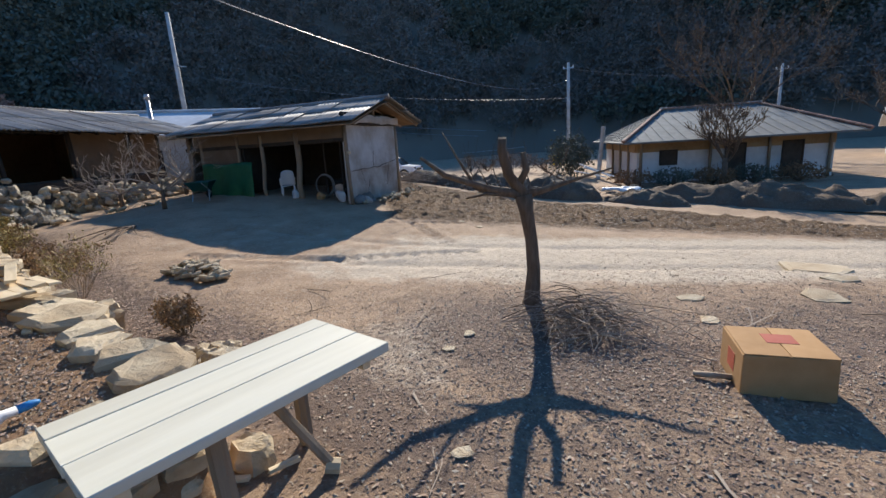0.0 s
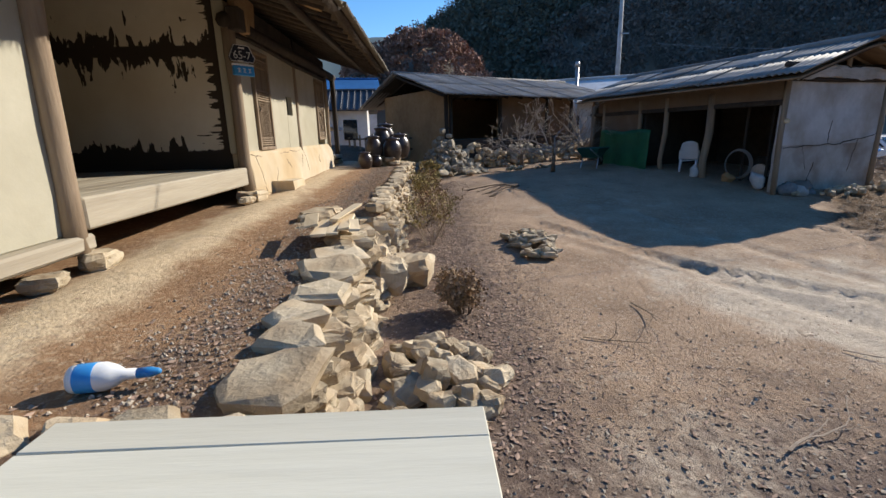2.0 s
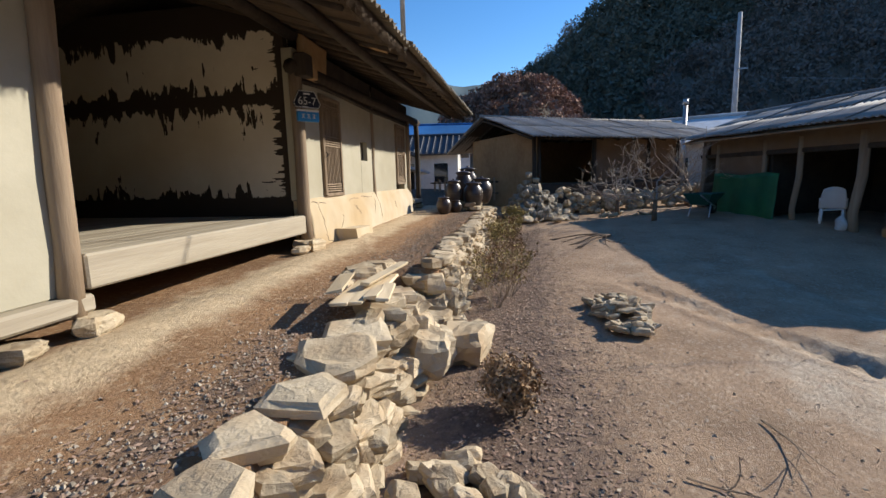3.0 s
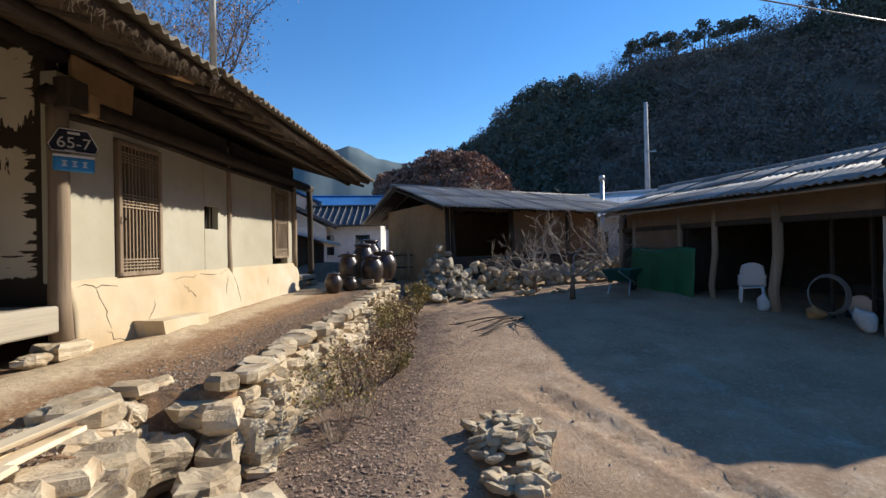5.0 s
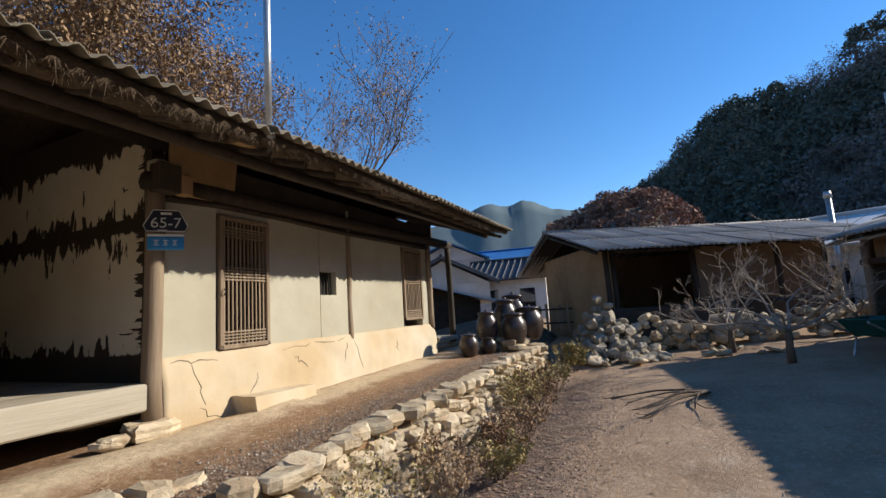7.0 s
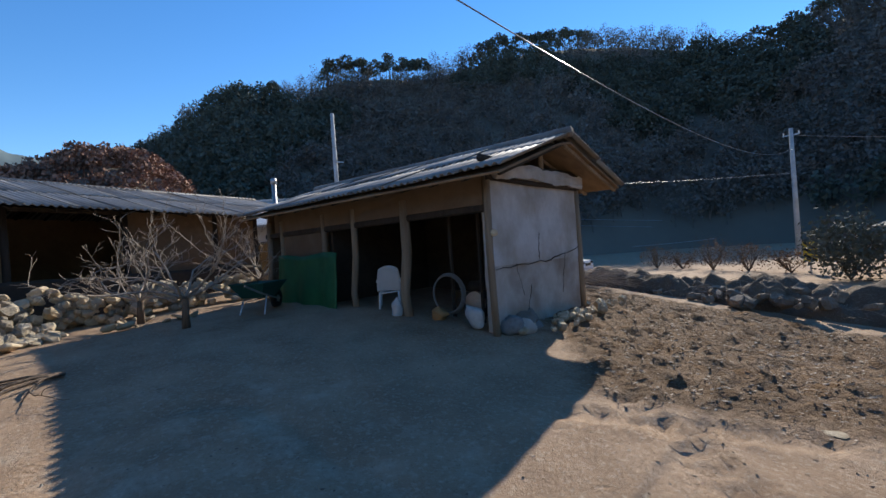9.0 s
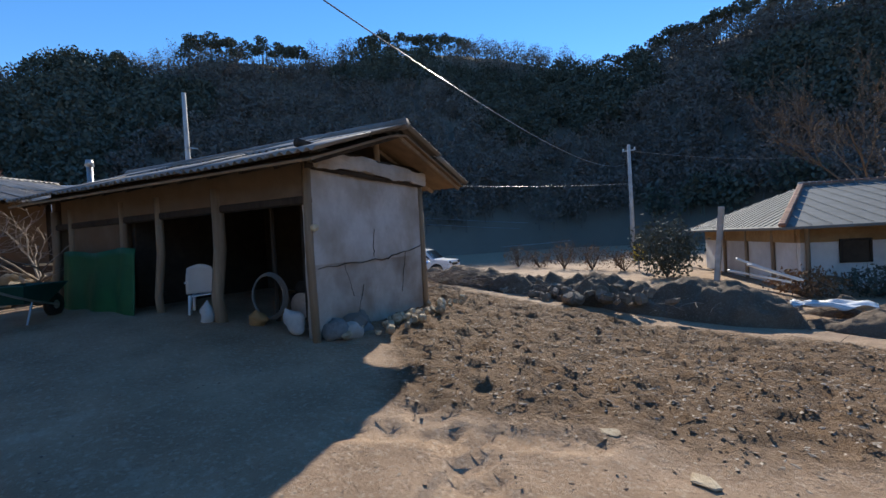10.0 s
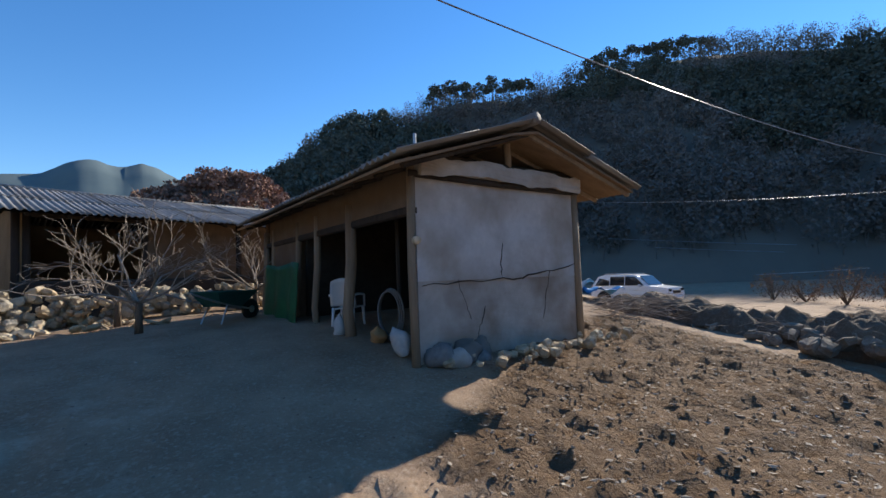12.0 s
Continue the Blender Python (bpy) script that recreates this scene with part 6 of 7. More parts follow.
def hull(profile, half, tuck, zt):
    bm = bmesh.new()
    L = [bm.verts.new((x, -half + (tuck if z > zt else 0), z)) for x, z in profile]
    R = [bm.verts.new((x, half - (tuck if z > zt else 0), z)) for x, z in profile]
    n = len(profile)
    for k in range(n):
        bm.faces.new((L[k], L[(k + 1) % n], R[(k + 1) % n], R[k]))
    bm.faces.new(L[::-1]); bm.faces.new(R)
    bmesh.ops.recalc_face_normals(bm, faces=bm.faces)
    bmesh.ops.bevel(bm, geom=list(bm.edges), offset=0.05, segments=2, affect="EDGES")
    return bm


body = part("body", hull(prof, 0.9, 0.13, 1.2), M_CARWHITE, car, smooth=False)
for sy in (-1, 1):
    for xa, xb, xc, xd in ((-0.95, -0.42, 0.1, 0.1), (0.16, 0.16, 0.98, 0.98), (1.04, 1.04, 1.62, 1.9)):
        bm = bmesh.new()
        vs = [bm.verts.new(p) for p in ((xa, 0.895 * sy, 1.12), (xb, 0.775 * sy, 1.58), (xc, 0.775 * sy, 1.6), (xd, 0.895 * sy, 1.12))]
        bm.faces.new(vs)
        part("side_window", solid(bm, 0.02), M_GLASS, body, "dark tinted side window")
    for wx in (-1.35, 1.35):
        w = part("wheel", lathe([(0.2, -0.1), (0.33, -0.1), (0.355, -0.06), (0.355, 0.06), (0.33, 0.1), (0.2, 0.1)], 22), M_BLACK, car, "black tyre", smooth=True)
        w.data.transform(Matrix.Translation((wx, 0.82 * sy, 0.355)) @ Matrix.Rotation(math.pi / 2, 4, "X"))
        r2 = part("rim", lathe([(0.05, -0.11), (0.21, -0.105), (0.21, 0.105), (0.05, 0.11)], 16), M_GALV, w)
        r2.data.transform(Matrix.Translation((wx, 0.82 * sy, 0.355)) @ Matrix.Rotation(math.pi / 2, 4, "X"))
        arch = part("wheel_arch", lathe([(0.36, -0.02), (0.43, -0.02), (0.43, 0.02), (0.36, 0.02)], 22), M_BLACK, car)
        arch.data.transform(Matrix.Translation((wx, 0.90 * sy, 0.4)) @ Matrix.Rotation(math.pi / 2, 4, "X"))
    part("mirror", B((-0.75, 1.0 * sy, 1.12), (0.12, 0.18, 0.13), bev=0.03), M_CARWHITE, car)
    part("headlight", B((-2.13, 0.68 * sy, 0.86), (0.12, 0.32, 0.14), bev=0.03), M_GLASS, car)
    part("tail_light", B((2.13, 0.74 * sy, 1.0), (0.1, 0.2, 0.26), bev=0.02), M_RUST, car)
    part("roof_rail", T([(-0.2, 0.66 * sy, 1.74), (1.4, 0.66 * sy, 1.75)], 0.02, 6), M_GALV, car)
for (xa, za, xb, zb) in ((-1.1, 1.1, -0.58, 1.59), (2.08, 1.16, 1.8, 1.58)):
    bm = bmesh.new()
    bm.faces.new([bm.verts.new(p) for p in ((xa, -0.72, za), (xa, 0.72, za), (xb, 0.66, zb), (xb, -0.66, zb))])
    g = solid(bm, 0.02)
    for v in g.verts:
        v.co.x += -0.035 if xa < 0 else 0.035
        v.co.z += 0.02
    part("windscreen", g, M_GLASS, body)
part("grille", B((-2.19, 0, 0.78), (0.06, 0.8, 0.16), bev=0.02), M_BLACK, car)
part("bumper", B((-2.16, 0, 0.5), (0.14, 1.6, 0.2), bev=0.05), M_CARWHITE, car)

# ---- tiled house beyond the field ----
h3 = thing("tiled_house", "long low white-walled house with a grey hipped roof", "house", pose(-5.11, 29.38, -0.72, 0, 0, 27))
E0, E1, YF, YB = -4.9, 4.9, -5.9, 5.9          # eaves
WZ = 2.0
YW = -5.0
part("wall", B((0, YW + 0.1, 1.0), (8.2, 0.2, WZ)), M_WALLW, h3, "white lime-washed front wall")
part("upper_wall", B((0, YW + 0.07, 1.72), (8.22, 0.2, 0.56)), M_OCHRE, h3, "ochre upper wall band")
part("upper_wall", B((-4.07, 0, 1.72), (0.2, 9.6, 0.56)), M_OCHRE, h3, "ochre upper wall band")
for wx in (-4.0, 4.0):
    part("wall", B((wx, 0.05, 1.0), (0.2, 9.6, WZ)), M_WALLW, h3)
part("wall", B((0, 4.9, 1.0), (8.2, 0.2, WZ)), M_WALLW, h3)
for x, w, z0, z1, nm in ((-2.72, 0.67, 0.8, 1.45, "window"), (0.13, 0.75, 0.05, 1.6, "door"), (2.45, 0.74, 0.05, 1.6, "door")):
    d = part(nm, B((x, YW - 0.03, (z0 + z1) / 2), (w, 0.06, z1 - z0), bev=0.01), M_DARK, h3, "dark wooden " + nm)
    part("frame_rail", B((x, YW - 0.05, z1 + 0.03), (w + 0.12, 0.08, 0.06)), M_DARKWOOD, d)
    for sx in (-1, 1):
        part("frame_stile", B((x + sx * (w / 2 + 0.03), YW - 0.05, (z0 + z1) / 2), (0.06, 0.08, z1 - z0)), M_DARKWOOD, d)
for x in (-3.94, -0.93, 1.5, 3.9):
    part("post", T([(x, YW - 0.08, 0), (x, YW - 0.08, 2.05)], 0.07, 8), M_WOOD, h3)
for y in (-3.2, -0.8, 1.8):
    part("post", T([(-4.16, y, 0), (-4.16, y, 2.0)], 0.07, 8), M_WOOD, h3)
RA, RB = -1.9, 3.0
rf = part("roof", T([(RA - 0.1, 0, 3.58), (0, 0, 3.55), (RB + 0.1, 0, 3.58)], 0.09, 8), M_SLATE, h3, "grey hipped slate roof")
EZ3 = 1.95
bm = bmesh.new()
c = [bm.verts.new(p) for p in ((E0, YF, EZ3), (E1, YF, EZ3), (E1, YB, EZ3), (E0, YB, EZ3), (RA, 0, 3.5), (RB, 0, 3.5))]
for f in ((0, 1, 5, 4), (1, 2, 5), (2, 3, 4, 5), (3, 0, 4)):
    bm.faces.new([c[k] for k in f])
part("roof_slope", solid(bm, 0.08), M_HIPSLATE, rf)
M_TERRA = mat("red_clay_tile", (0.30, 0.15, 0.10), (0.42, 0.24, 0.17), 6, 0.8, 0.3, rand=0.25)
cap_me = finish("ridge_tile", B((0, 0, 0), (0.26, 0.2, 0.12), bev=0.035), M_TERRA)
for a, b2 in (((E0, YF, EZ3), (RA, 0, 3.5)), ((E1, YF, EZ3), (RB, 0, 3.5)), ((RA, 0, 3.53), (RB, 0, 3.53))):
    a, b2 = Vector(a), Vector(b2)
    n = int((b2 - a).length / 0.24)
    for k in range(n):
        q = a.lerp(b2, (k + 0.5) / n)
        d = (b2 - a).normalized()
        piece("ridge_tile", cap_me, rf, Matrix.Translation(q + Vector((0, 0, 0.06))) @ d.to_track_quat("X", "Z").to_matrix().to_4x4())
for k in range(20):                                   # sheet ribs down the front slope
    x = E0 + 0.24 + k * 0.49
    yt = min(1.0, (x - E0) / (RA - E0), (E1 - x) / (E1 - RB))
    if yt > 0.06:
        part("rib", T([(x, YF, EZ3 + 0.045), (x, YF - YF * yt * 0.98, EZ3 + 0.045 + 1.55 * yt * 0.98)], 0.014, 4), M_HIPSLATE, rf)
for k in range(23):                                   # and down the hipped end
    y = YF + 0.3 + k * 0.49
    yt = 1 - abs(y) / 5.9
    if yt > 0.06:
        part("rib", T([(E0, y, EZ3 + 0.045), (E0 + (RA - E0) * yt * 0.97, y, EZ3 + 0.045 + 1.55 * yt * 0.97)], 0.014, 4), M_HIPSLATE, rf)
flue = thing("house_flue", "square pale chimney leaning at the tiled house's corner", "chimney", pose(-9.15, 25.6, -0.72))
part("shaft", B((0, 0, 1.4), (0.2, 0.16, 2.9), bev=0.02, m=Matrix.Rotation(0.09, 4, "Y")), M_CONC, flue)
far_house = thing("distant_house", "small pale house with a grey roof far behind", "house", pose(6.5, 42.0, -0.95))
part("wall", B((0, 0, 1.1), (5.0, 4.0, 2.2)), M_WALLW, far_house)
part("window", B((-1.0, -2.02, 1.2), (0.9, 0.06, 0.9)), M_GLASS, far_house)
part("door", B((0.9, -2.02, 1.0), (0.9, 0.06, 2.0)), M_DARKWOOD, far_house)
bm = bmesh.new()
c = [bm.verts.new(p) for p in ((-3, -2.6, 2.1), (3, -2.6, 2.1), (3, 2.6, 2.1), (-3, 2.6, 2.1), (-3, 0, 3.3), (3, 0, 3.3))]
for f in ((0, 1, 5, 4), (2, 3, 4, 5)):
    bm.faces.new([c[k] for k in f])
part("roof", solid(bm, 0.1), M_SHEETW, far_house)

# ---- houses behind the barn ----
def village_house(cx, cy, z, yaw, l, w, hw, hr, wall_m, roof_m, label, ribs=0, wins=2):
    t = thing("village_house", label, "house", pose(cx, cy, z, 0, 0, yaw))
    part("wall", B((0, 0, hw / 2), (l, w, hw)), wall_m, t)
    bm = bmesh.new()
    e = 0.55
    c = [bm.verts.new(p) for p in ((-l / 2 - e, -w / 2 - e, hw), (l / 2 + e, -w / 2 - e, hw), (l / 2 + e, w / 2 + e, hw), (-l / 2 - e, w / 2 + e, hw), (-l / 2 - e, 0, hw + hr), (l / 2 + e, 0, hw + hr))]
    bm.faces.new([c[k] for k in (0, 1, 5, 4)]); bm.faces.new([c[k] for k in (2, 3, 4, 5)])
    rf2 = part("roof", solid(bm, 0.1), roof_m, t)
    for sx in (-1, 1):
        bm = bmesh.new()
        bm.faces.new([bm.verts.new(p) for p in ((sx * l / 2, -w / 2, hw), (sx * l / 2, w / 2, hw), (sx * l / 2, 0, hw + hr * 0.88))])
        part("gable", solid(bm, 0.05), wall_m, t)
    part("ridge_cap", T([(-l / 2 - e, 0, hw + hr + 0.04), (l / 2 + e, 0, hw + hr + 0.04)], 0.1, 8), roof_m, rf2)
    for k in range(ribs):
        x = -l / 2 - e + (l + 2 * e) * (k + 0.5) / ribs
        for sy in (-1, 1):
            part("rib", T([(x, sy * (w / 2 + e), hw + 0.06), (x, 0, hw + hr + 0.06)], 0.035, 5), roof_m, rf2)
    for k in range(wins):
        x = -l / 2 + l * (k + 0.5) / wins
        for sy in (-1, 1):
            wn = part("window", B((x, sy * (w / 2 + 0.02), hw * 0.5), (l / wins * 0.4, 0.05, hw * 0.5)), M_GLASS, t)
            part("sill", B((x, sy * (w / 2 + 0.05), hw * 0.24), (l / wins * 0.46, 0.1, 0.06)), M_WALLW, wn)
    return t


village_house(-46.0, -8.5, 1.2, 100, 10, 7, 3.6, 1.9, M_WALLW, M_BLUE, "white house with a bright blue sheet roof", 0)
village_house(-44.0, -13.5, 2.2, 15, 9, 6, 3.4, 1.6, M_WALLW, M_BLUE, "pale house with a blue sheet roof", 0)
village_house(-31.0, -8.6, 0.8, 20, 8, 5, 2.1, 1.5, M_WALLW, M_TILE, "white-walled house with a black tiled roof", 26)
village_house(-30.5, -4.2, 0.8, 95, 4, 3.6, 2.2, 1.2, M_WALLW, M_TILE, "small white gable house with a black tiled roof", 14)
village_house(-22.0, -5.6, 0.6, 25, 5, 4, 1.25, 0.75, M_DARK, M_SHEETW, "low outhouse with a pale corrugated roof", 0, 1)
village_house(-26.6, 13.0, 0.2, 64, 10, 6, 2.75, 1.35, M_WALLW, M_SHEETW, "house with a long pale sheet-metal roof behind the shed", 0, 3)
chm = thing("stove_pipe", "tall galvanised stove pipe behind the barn", "stove pipe", pose(-24.6, 8.9, 0.4))
part("pipe", T([(0, 0, 0), (0, 0, 4.2)], 0.09, 10), M_GALV, chm, smooth=True)
part("cowl", T([(0, 0, 4.2), (0, 0, 4.42)], [0.14, 0.1], 10), M_GALV, chm, smooth=True)
fence = thing("yard_fence", "rickety weathered fence beside the barn", "fence", pose(-18.6, -0.6, 0.7))
for k in range(12):
    part("picket", B((0.03 * (k % 3), -0.9 + 0.2 * k, 0.45), (0.03, 0.07, 0.62 + 0.1 * (k % 3)), wob=0.01, seed=k), M_WOOD, fence)
for z in (0.3, 0.7):
    part("rail", B((0.04, 0.2, z), (0.03, 2.5, 0.05)), M_DARKWOOD, fence)
bank("earth_bank", "earth bank between terrace and barn", -19.5, -2.2, 8.0, 5.0, 0.85, 10, 9, M_BANK, 0.4)

# ---- poles and wires ----
def pole(x, y, z0, z1, label, r=0.14):
    t = thing("utility_pole", label, "pole", pose(x, y, z0))
    part("shaft", T([(0, 0, 0), (0, 0, z1 - z0)], [r, r * 0.65], 12), M_POLE, t, smooth=True)
    part("crossarm", B((0, 0, z1 - z0 - 0.5), (1.1, 0.09, 0.09)), M_GALV, t)
    for k in (-0.48, 0, 0.48):
        part("insulator", T([(k, 0, z1 - z0 - 0.45), (k, 0, z1 - z0 - 0.28)], 0.05, 8), M_WHITE, t)
    part("step_bolt", T([(0, 0, (z1 - z0) * 0.6), (0.0, 0.35, (z1 - z0) * 0.6)], 0.02, 5), M_GALV, t)
    return t


pole(-19.3, 44.7, -0.75, 8.7, "concrete utility pole on the far lane", 0.2)
t = thing("utility_pole", "slender pale concrete pole behind the roofs", "pole", pose(-41.5, 17.8, 0.0))
part("shaft", T([(0, 0, 0), (-0.2, 0, 13.4)], [0.24, 0.15], 12), M_POLE, t, smooth=True)
part("bracket", B((0.1, 0.3, 9.3), (0.1, 0.7, 0.1)), M_GALV, t)
pole(-3.0, 58.0, -0.75, 7.4, "far concrete utility pole", 0.18)


def wire(a, b2, sag, label, r=0.011):
    a, b2 = Vector(a), Vector(b2)
    bm = tube(bmesh.new(), [a.lerp(b2, k / 24) - Vector((0, 0, sag * 4 * (k / 24) * (1 - k / 24))) for k in range(25)], r, 5)
    solo("overhead_wire", bm, M_WIRE, label, "wire", group="overhead wires")


wire((-7.6, 0.3, 4.8), (-19.0, 44.0, 7.1), 1.5, "thin overhead service wire", 0.01)
wire((-19.3, 44.7, 8.2), (-3.0, 58.0, 6.9), 0.7, "overhead wire between poles", 0.014)
wire((-54, 26.9, 10.7), (-19.3, 44.7, 5.4), 1.0, "overhead wire over the shaded fields", 0.018)
wire((-52.6, 46.1, 5.3), (-38.3, 58.8, 3.3), 0.05, "overhead wire over the shaded fields", 0.035)
wire((-49.1, 50.1, 3.9), (-39.3, 58.2, 2.6), 0.05, "overhead wire over the shaded fields", 0.03)
wire((-42.6, 58.3, 0.2), (-34.5, 63.3, 0.6), 0.05, "low wire over the shaded fields", 0.05)
wire((-3.0, 58.0, 6.9), (26, 50, 6.0), 0.8, "overhead wire between poles", 0.014)
sign = thing("warning_board", "yellow and black striped warning board by the lane", "sign", pose(-13.6, 29.6, -0.75, 0, 0, 20))
part("post", T([(0, 0, 0), (0, 0, 1.3)], 0.04, 8), M_GALV, sign)
part("board", B((0, -0.05, 1.0), (0.5, 0.03, 0.9)), M_YELLOW, sign)
for k in range(3):
    part("stripe", B((0, -0.07, 0.72 + 0.28 * k), (0.52, 0.012, 0.11), m=Matrix.Rotation(0.6, 4, "Y")), M_BLACK, sign)

# ---- trees ----
def tall_tree(cx, cy, z, h, seed, label, leaf_mat, n_leaf=8, leaf=0.09, r=0.2):
    t = thing("tree", label, "tree", pose(cx, cy, z))
    rnd3 = random.Random(seed)
    tips = []
    part("trunk", tube(bmesh.new(), [(0, 0, -0.2), (0.1, 0.05, h * 0.15), (0.05, 0.15, h * 0.34)], [r * 1.3, r, r * 0.85], 9), M_BARK, t, smooth=True)
    for k in range(6):
        a = k * 1.05 + rnd3.uniform(-.3, .3)
        bm = branch(bmesh.new(), (0.05, 0.15, h * (0.26 + 0.015 * k)), (0.75 * math.cos(a), 0.75 * math.sin(a), 0.9), h * rnd3.uniform(0.42, 0.6), r * 0.5, 3, rnd3, wig=0.22, kids=5, shrink=0.55, seg=5, up=0.06, twigs=tips, min_r=0.012)
        part("limb", bm, M_BARK, t)
    V, F = leaves([p for p, d in tips], n_leaf, leaf, 0.3 * h / 10, seed)
    ob = new("leaf_crown", raw("leaf_crown", V, F, leaf_mat)); ob.parent = t; tagged(ob, "sparse dry brown leaves", kind="stuff")
    return t


tall_tree(-17.0, -17.5, 0.8, 14, 1, "tall oak with sparse pinkish-brown dry leaves behind the house", M_BUFF, 34, 0.07)
tall_tree(-12.5, -18.5, 0.8, 15.5, 2, "tall oak with sparse pinkish-brown dry leaves behind the house", M_BUFF, 34, 0.07)
tall_tree(-14.8, -15.5, 0.8, 13, 12, "tall oak with dry pinkish-brown leaves behind the house", M_BUFF, 30, 0.07)
tall_tree(-9.0, -17.0, 0.8, 15, 13, "tall oak with dry pinkish-brown leaves behind the house", M_BUFF, 30, 0.07)
tall_tree(-21.5, -15.0, 0.8, 11, 3, "bare dark-limbed tree with a few brown leaves", M_BROWNLEAF, 2, 0.09)
tall_tree(-24.2, -12.5, 0.8, 15.5, 4, "bare dark-limbed oak with a few dry buff leaves behind the house", M_BUFF, 5, 0.07)
heap("bank_rubble", "broken stones and clods along the earth bank", EARTHY, -12.0, 16.0, 3.4, 0.7, 70, (0.1, 0.4), 0.35, 72)
heap("bank_rubble", "broken stones and clods before the tiled house", EARTHY, -2.5, 19.0, 4.5, 0.8, 60, (0.1, 0.35), 0.3, 73)
tall_tree(-4.6, 40.5, -0.75, 9.4, 6, "pale bare tree behind the tiled house", M_BUFF, 1, 0.05, 0.14)
tall_tree(-2.9, 22.8, -0.75, 3.3, 7, "bare pruned tree in front of the tiled house", M_BUFF, 1, 0.03, 0.12)
tall_tree(3.4, 24.0, -0.75, 4.0, 8, "bare roadside tree with dark branches", M_BROWNLEAF, 1, 0.04, 0.13)


def shrub(cx, cy, h, w, seed, leaf_mat, label, n=900, leaf=0.07):
    z = ground_plain(cx, cy)
    t = thing("shrub", label, "shrub", pose(cx, cy, z))
    rnd3 = random.Random(seed)
    bm = bmesh.new()
    for k in range(9):
        a = rnd3.uniform(0, 6.28)
        branch(bm, (0, 0, 0), (w * math.cos(a), w * math.sin(a), h), h * 0.8, 0.03, 1, rnd3, min_r=0.006)
    part("stem", bm, M_BARK, t)
    pts = []
    for k in range(n // 10):
        u = Vector((rnd3.gauss(0, 1), rnd3.gauss(0, 1), rnd3.gauss(0, 1))).normalized() * rnd3.uniform(0.5, 1.0)
        pts.append((u.x * w, u.y * w, h * 0.55 + u.z * h * 0.5))
    V, F = leaves(pts, 10, leaf, 0.1 * h, seed)
    ob = new("foliage", raw("foliage", V, F, leaf_mat)); ob.parent = t; tagged(ob, kind="stuff")


shrub(-11.5, 27.0, 2.4, 1.3, 1, M_PINE, "dark green shrub beside the tiled house", 2600, 0.09)
for k in range(5):
    shrub(-6.3 + k * 1.5, 21.5 + 0.75 * k, 0.75, 1.0, 10 + k, M_PINE if k % 2 else M_BROWNLEAF, "low dark scrub before the tiled house", 1300, 0.05)
for k in range(5):
    shrub(-14.5 - 2.2 * k, 30 + 0.8 * k, 1.1 + 0.3 * (k % 3), 1.1, 30 + k, M_BROWNLEAF, "brown dry scrub along the far lane", 700, 0.05)

# ---- flat stones, litter, clods ----
for k, (fx, fy, s) in enumerate(((0.23, 8.3, 0.75), (0.5, 7.6, 0.4), (0.3, 6.5, 0.45), (-2.4, 3.25, 0.16), (-2.36, 2.87, 0.1), (-0.9, 5.6, 0.25), (-5.9, 8.6, 0.2), (-6.6, 8.9, 0.16), (-1.4, 1.75, 0.12), (-0.6, 4.9, 0.2))):
    o2 = new("flat_stone", SLABS[k % 10]); o2.matrix_world = pose(fx, fy, ground_z(fx, fy) + 0.01, 0, 0, 50 * k) @ Matrix.Diagonal((s * 1.3, s, s * 0.35, 1))
    tagged(o2, "pale flat stone lying on the earth", "stone", "loose flat stones")


def scatter(name, label, material, n, where, size, seed, thick=0.3, shape="leaf"):
    """Small litter joined in one mesh: where(rng) gives x, y, z."""
    rng2 = np.random.default_rng(seed)
    V, F = [], []
    for k in range(n):
        p = where(rng2)
        if p is None:
            continue
        s = size[0] + (size[1] - size[0]) * rng2.random() ** 2
        a = rng2.uniform(0, 6.283)
        ca, sa = math.cos(a) * s, math.sin(a) * s
        b0 = len(V)
        if shape == "leaf":
            c1, c2 = rng2.uniform(0, thick, 2) * s * 1.2
            V += [(p[0] - ca, p[1] - sa, p[2] + 0.004 + c1), (p[0] + sa * 0.5, p[1] - ca * 0.5, p[2] + 0.003), (p[0] + ca, p[1] + sa, p[2] + 0.004 + c2), (p[0] - sa * 0.5, p[1] + ca * 0.5, p[2] + 0.006 + c1 * 0.5)]
            F += [(b0, b0 + 1, b0 + 2, b0 + 3)]
        else:
            q = rng2.uniform(0.55, 1.0, 6)
            V += [(p[0] - ca * q[0], p[1] - sa * q[0], p[2]), (p[0] + sa * q[1], p[1] - ca * q[1], p[2]), (p[0] + ca * q[2], p[1] + sa * q[2], p[2]), (p[0] - sa * q[3], p[1] + ca * q[3], p[2]),
                  (p[0] + 0.25 * ca, p[1] + 0.3 * sa, p[2] + s * thick * q[4] * 1.6), (p[0] - 0.4 * ca, p[1] - 0.2 * sa, p[2] + s * thick * q[5] * 1.3), (p[0], p[1], p[2] - s * 0.4)]
            F += [(b0, b0 + 1, b0 + 4), (b0 + 1, b0 + 2, b0 + 4), (b0 + 2, b0 + 3, b0 + 4), (b0 + 3, b0 + 5, b0 + 4), (b0 + 3, b0, b0 + 5), (b0, b0 + 4, b0 + 5)]
    return tagged(new(name, raw(name, V, F, material)), label, kind="stuff")


def on_yard(rng2):
    x, y = rng2.uniform(-13, 3.0), rng2.uniform(0.9, 9.5)
    if x < -2.2 and y < rim_y(x) + 0.3:
        return None
    if rng2.random() > 0.10 + litter_mask(x, y) * 0.95:
        return None
    return x, y, ground_z(x, y)


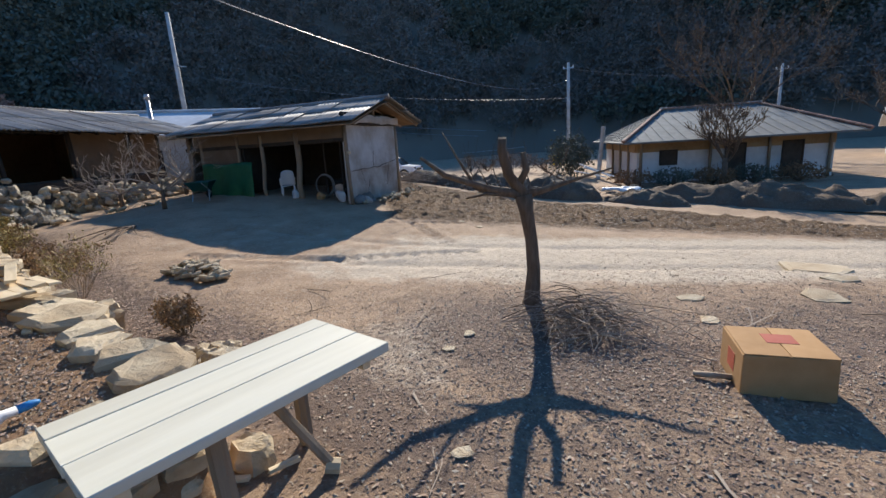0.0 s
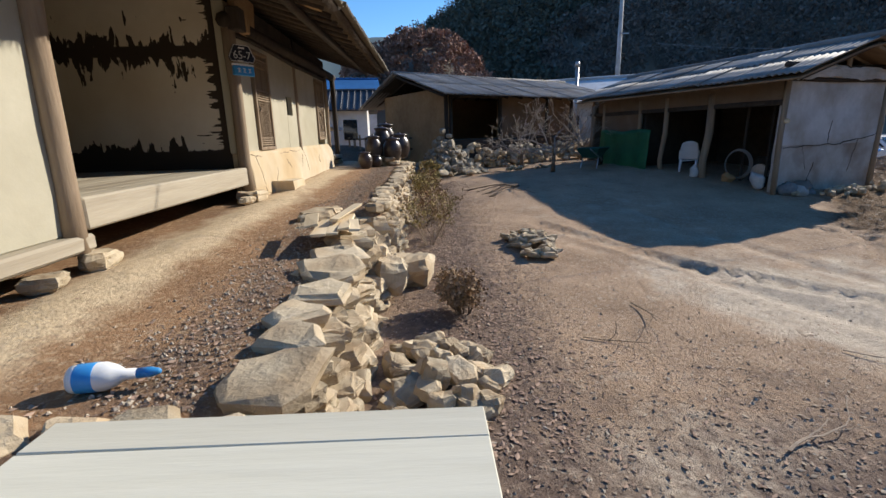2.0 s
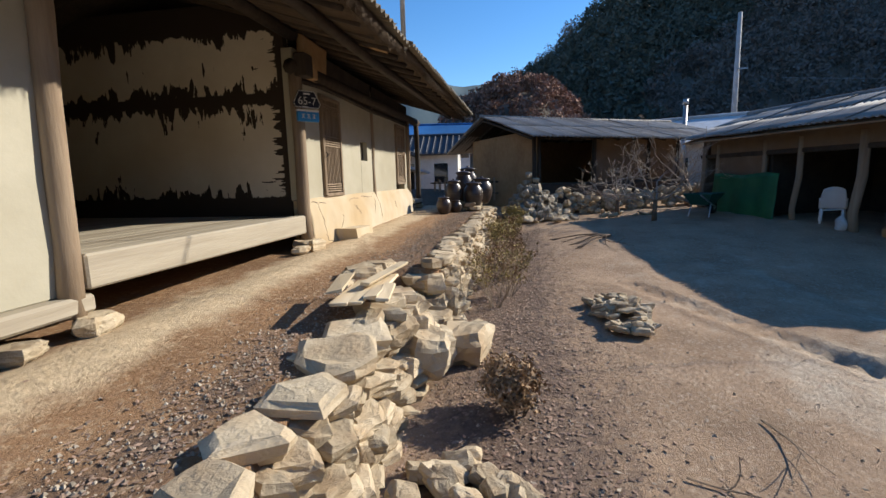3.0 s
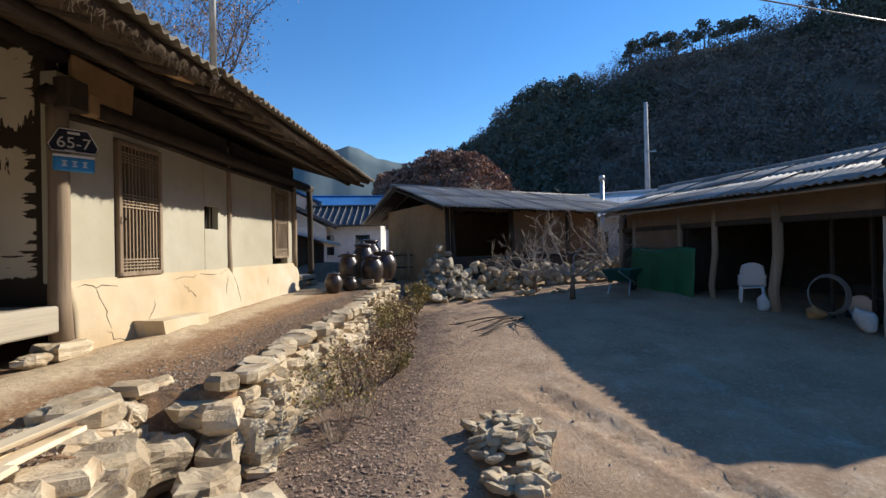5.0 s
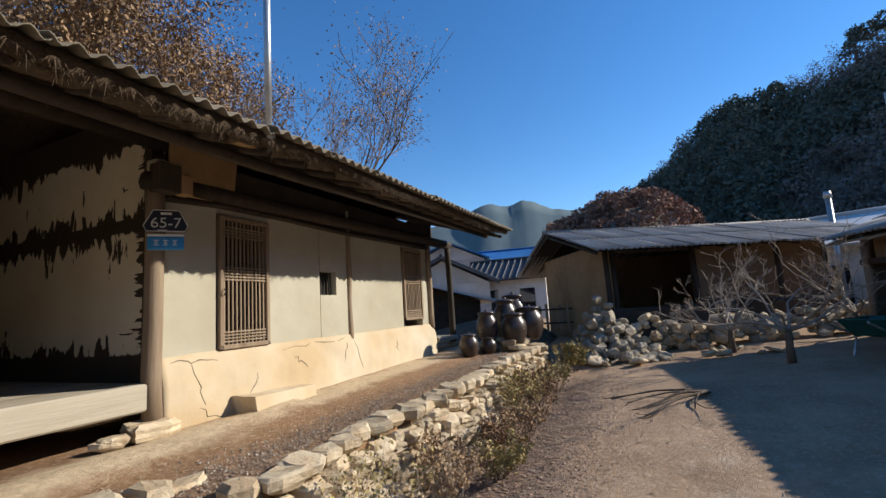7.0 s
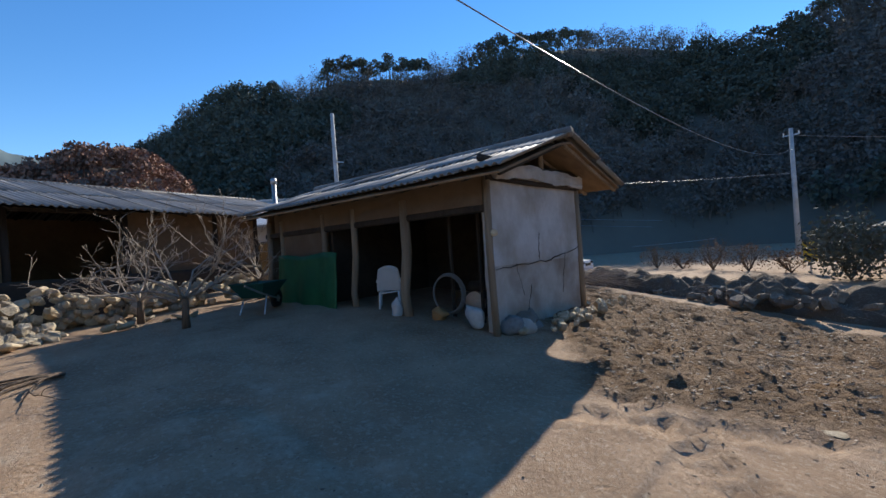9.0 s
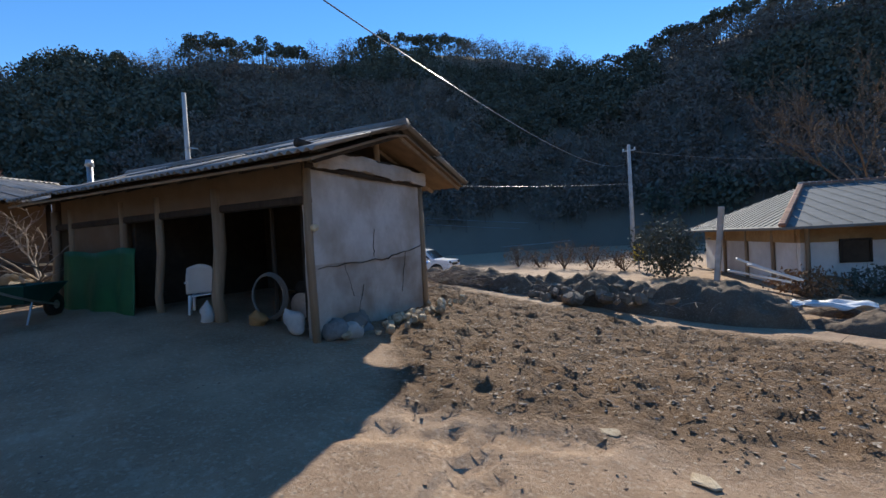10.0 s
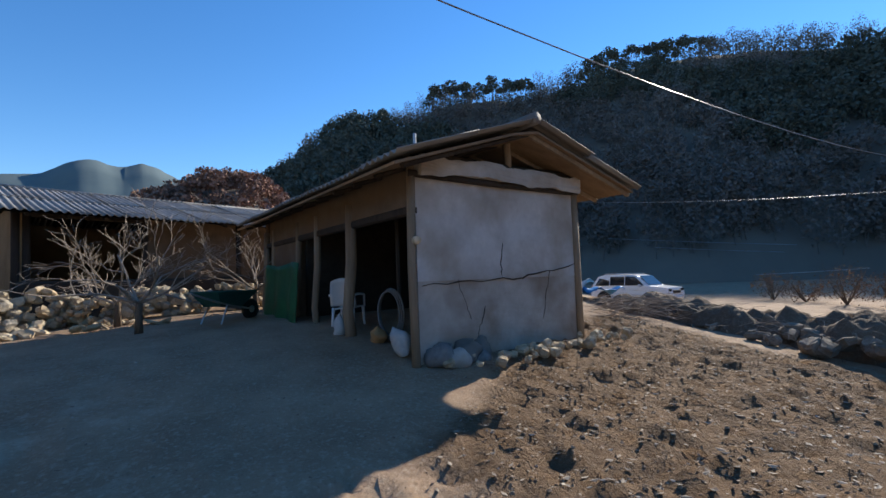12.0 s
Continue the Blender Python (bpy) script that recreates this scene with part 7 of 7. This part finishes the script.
def near_start(rng2):
    x, y = rng2.normal(-0.6, 1.6), rng2.normal(3.2, 1.6)
    return (x, y, ground_z(x, y)) if y > 0.9 and x > -4.5 else None


def on_terrace(rng2):
    x = rng2.uniform(-13.5, -2.6)
    y = rng2.normal(0.27, 0.22)
    return (x, y, terrace_z(x, y) + 0.002) if -1.0 < y < rim_y(x) - 0.03 else None


def on_field(rng2):
    x, y = rng2.uniform(-13, 3), rng2.uniform(7.5, 16)
    return (x, y, ground_z(x, y) - 0.004) if rng2.random() < plough_mask(x, y) else None


def on_wall_foot(rng2):
    x, y = rng2.uniform(-13.5, -3), rng2.normal(1.7, 0.4)
    return (x, y, ground_z(x, y)) if y > rim_y(x) + 0.25 else None


M_LEAFLIT = mat("fallen_leaves", (0.25, 0.16, 0.115), (0.42, 0.295, 0.21), 6, 0.85, 0.0, island=0.5, coord="Generated")
M_PALELIT = mat("bleached_leaves", (0.36, 0.28, 0.2), (0.5, 0.42, 0.32), 6, 0.85, 0.0, island=0.35, coord="Generated")
M_CLOD = mat("soil_clods", (0.26, 0.175, 0.105), (0.40, 0.285, 0.185), 8, 0.95, 0.0, island=0.4, coord="Generated")
M_GRIT = mat("grit", (0.32, 0.26, 0.19), (0.5, 0.43, 0.34), 8, 0.92, 0.0, island=0.45, coord="Generated")
scatter("leaf_litter", "brown fallen leaves over the yard", M_LEAFLIT, 30000, on_yard, (0.007, 0.024), 1)
scatter("pale_leaf_litter", "bleached fallen leaves over the yard", M_PALELIT, 7000, on_yard, (0.008, 0.026), 2)
scatter("leaf_litter", "brown fallen leaves round the pruned tree", M_LEAFLIT, 15000, near_start, (0.006, 0.024), 3)
scatter("pale_leaf_litter", "bleached chips round the pruned tree", M_PALELIT, 7000, near_start, (0.006, 0.022), 4)
scatter("grit", "small grit over the yard", M_GRIT, 14000, on_yard, (0.005, 0.02), 5, 0.6, "clod")
scatter("grit", "small grit round the pruned tree", M_GRIT, 5000, near_start, (0.005, 0.018), 6, 0.6, "clod")
scatter("leaf_litter", "brown leaves and chips along the terrace", M_LEAFLIT, 7500, on_terrace, (0.006, 0.022), 7)
scatter("grit", "pale grit and wood chips along the terrace", M_GRIT, 6000, on_terrace, (0.005, 0.018), 8, 0.6, "clod")
scatter("soil_clods", "turned clods of brown soil over the field", M_CLOD, 60000, on_field, (0.004, 0.024), 9, 0.22, "clod")
scatter("soil_clods", "lumpy turned soil over the field", M_CLOD, 14000, on_field, (0.012, 0.036), 19, 0.35, "clod")
scatter("field_straw", "straw bits over the ploughed field", M_PALELIT, 22000, on_field, (0.008, 0.04), 10, 0.35)
scatter("leaf_litter", "brown leaves drifted at the wall's foot", M_LEAFLIT, 9000, on_wall_foot, (0.01, 0.03), 11)
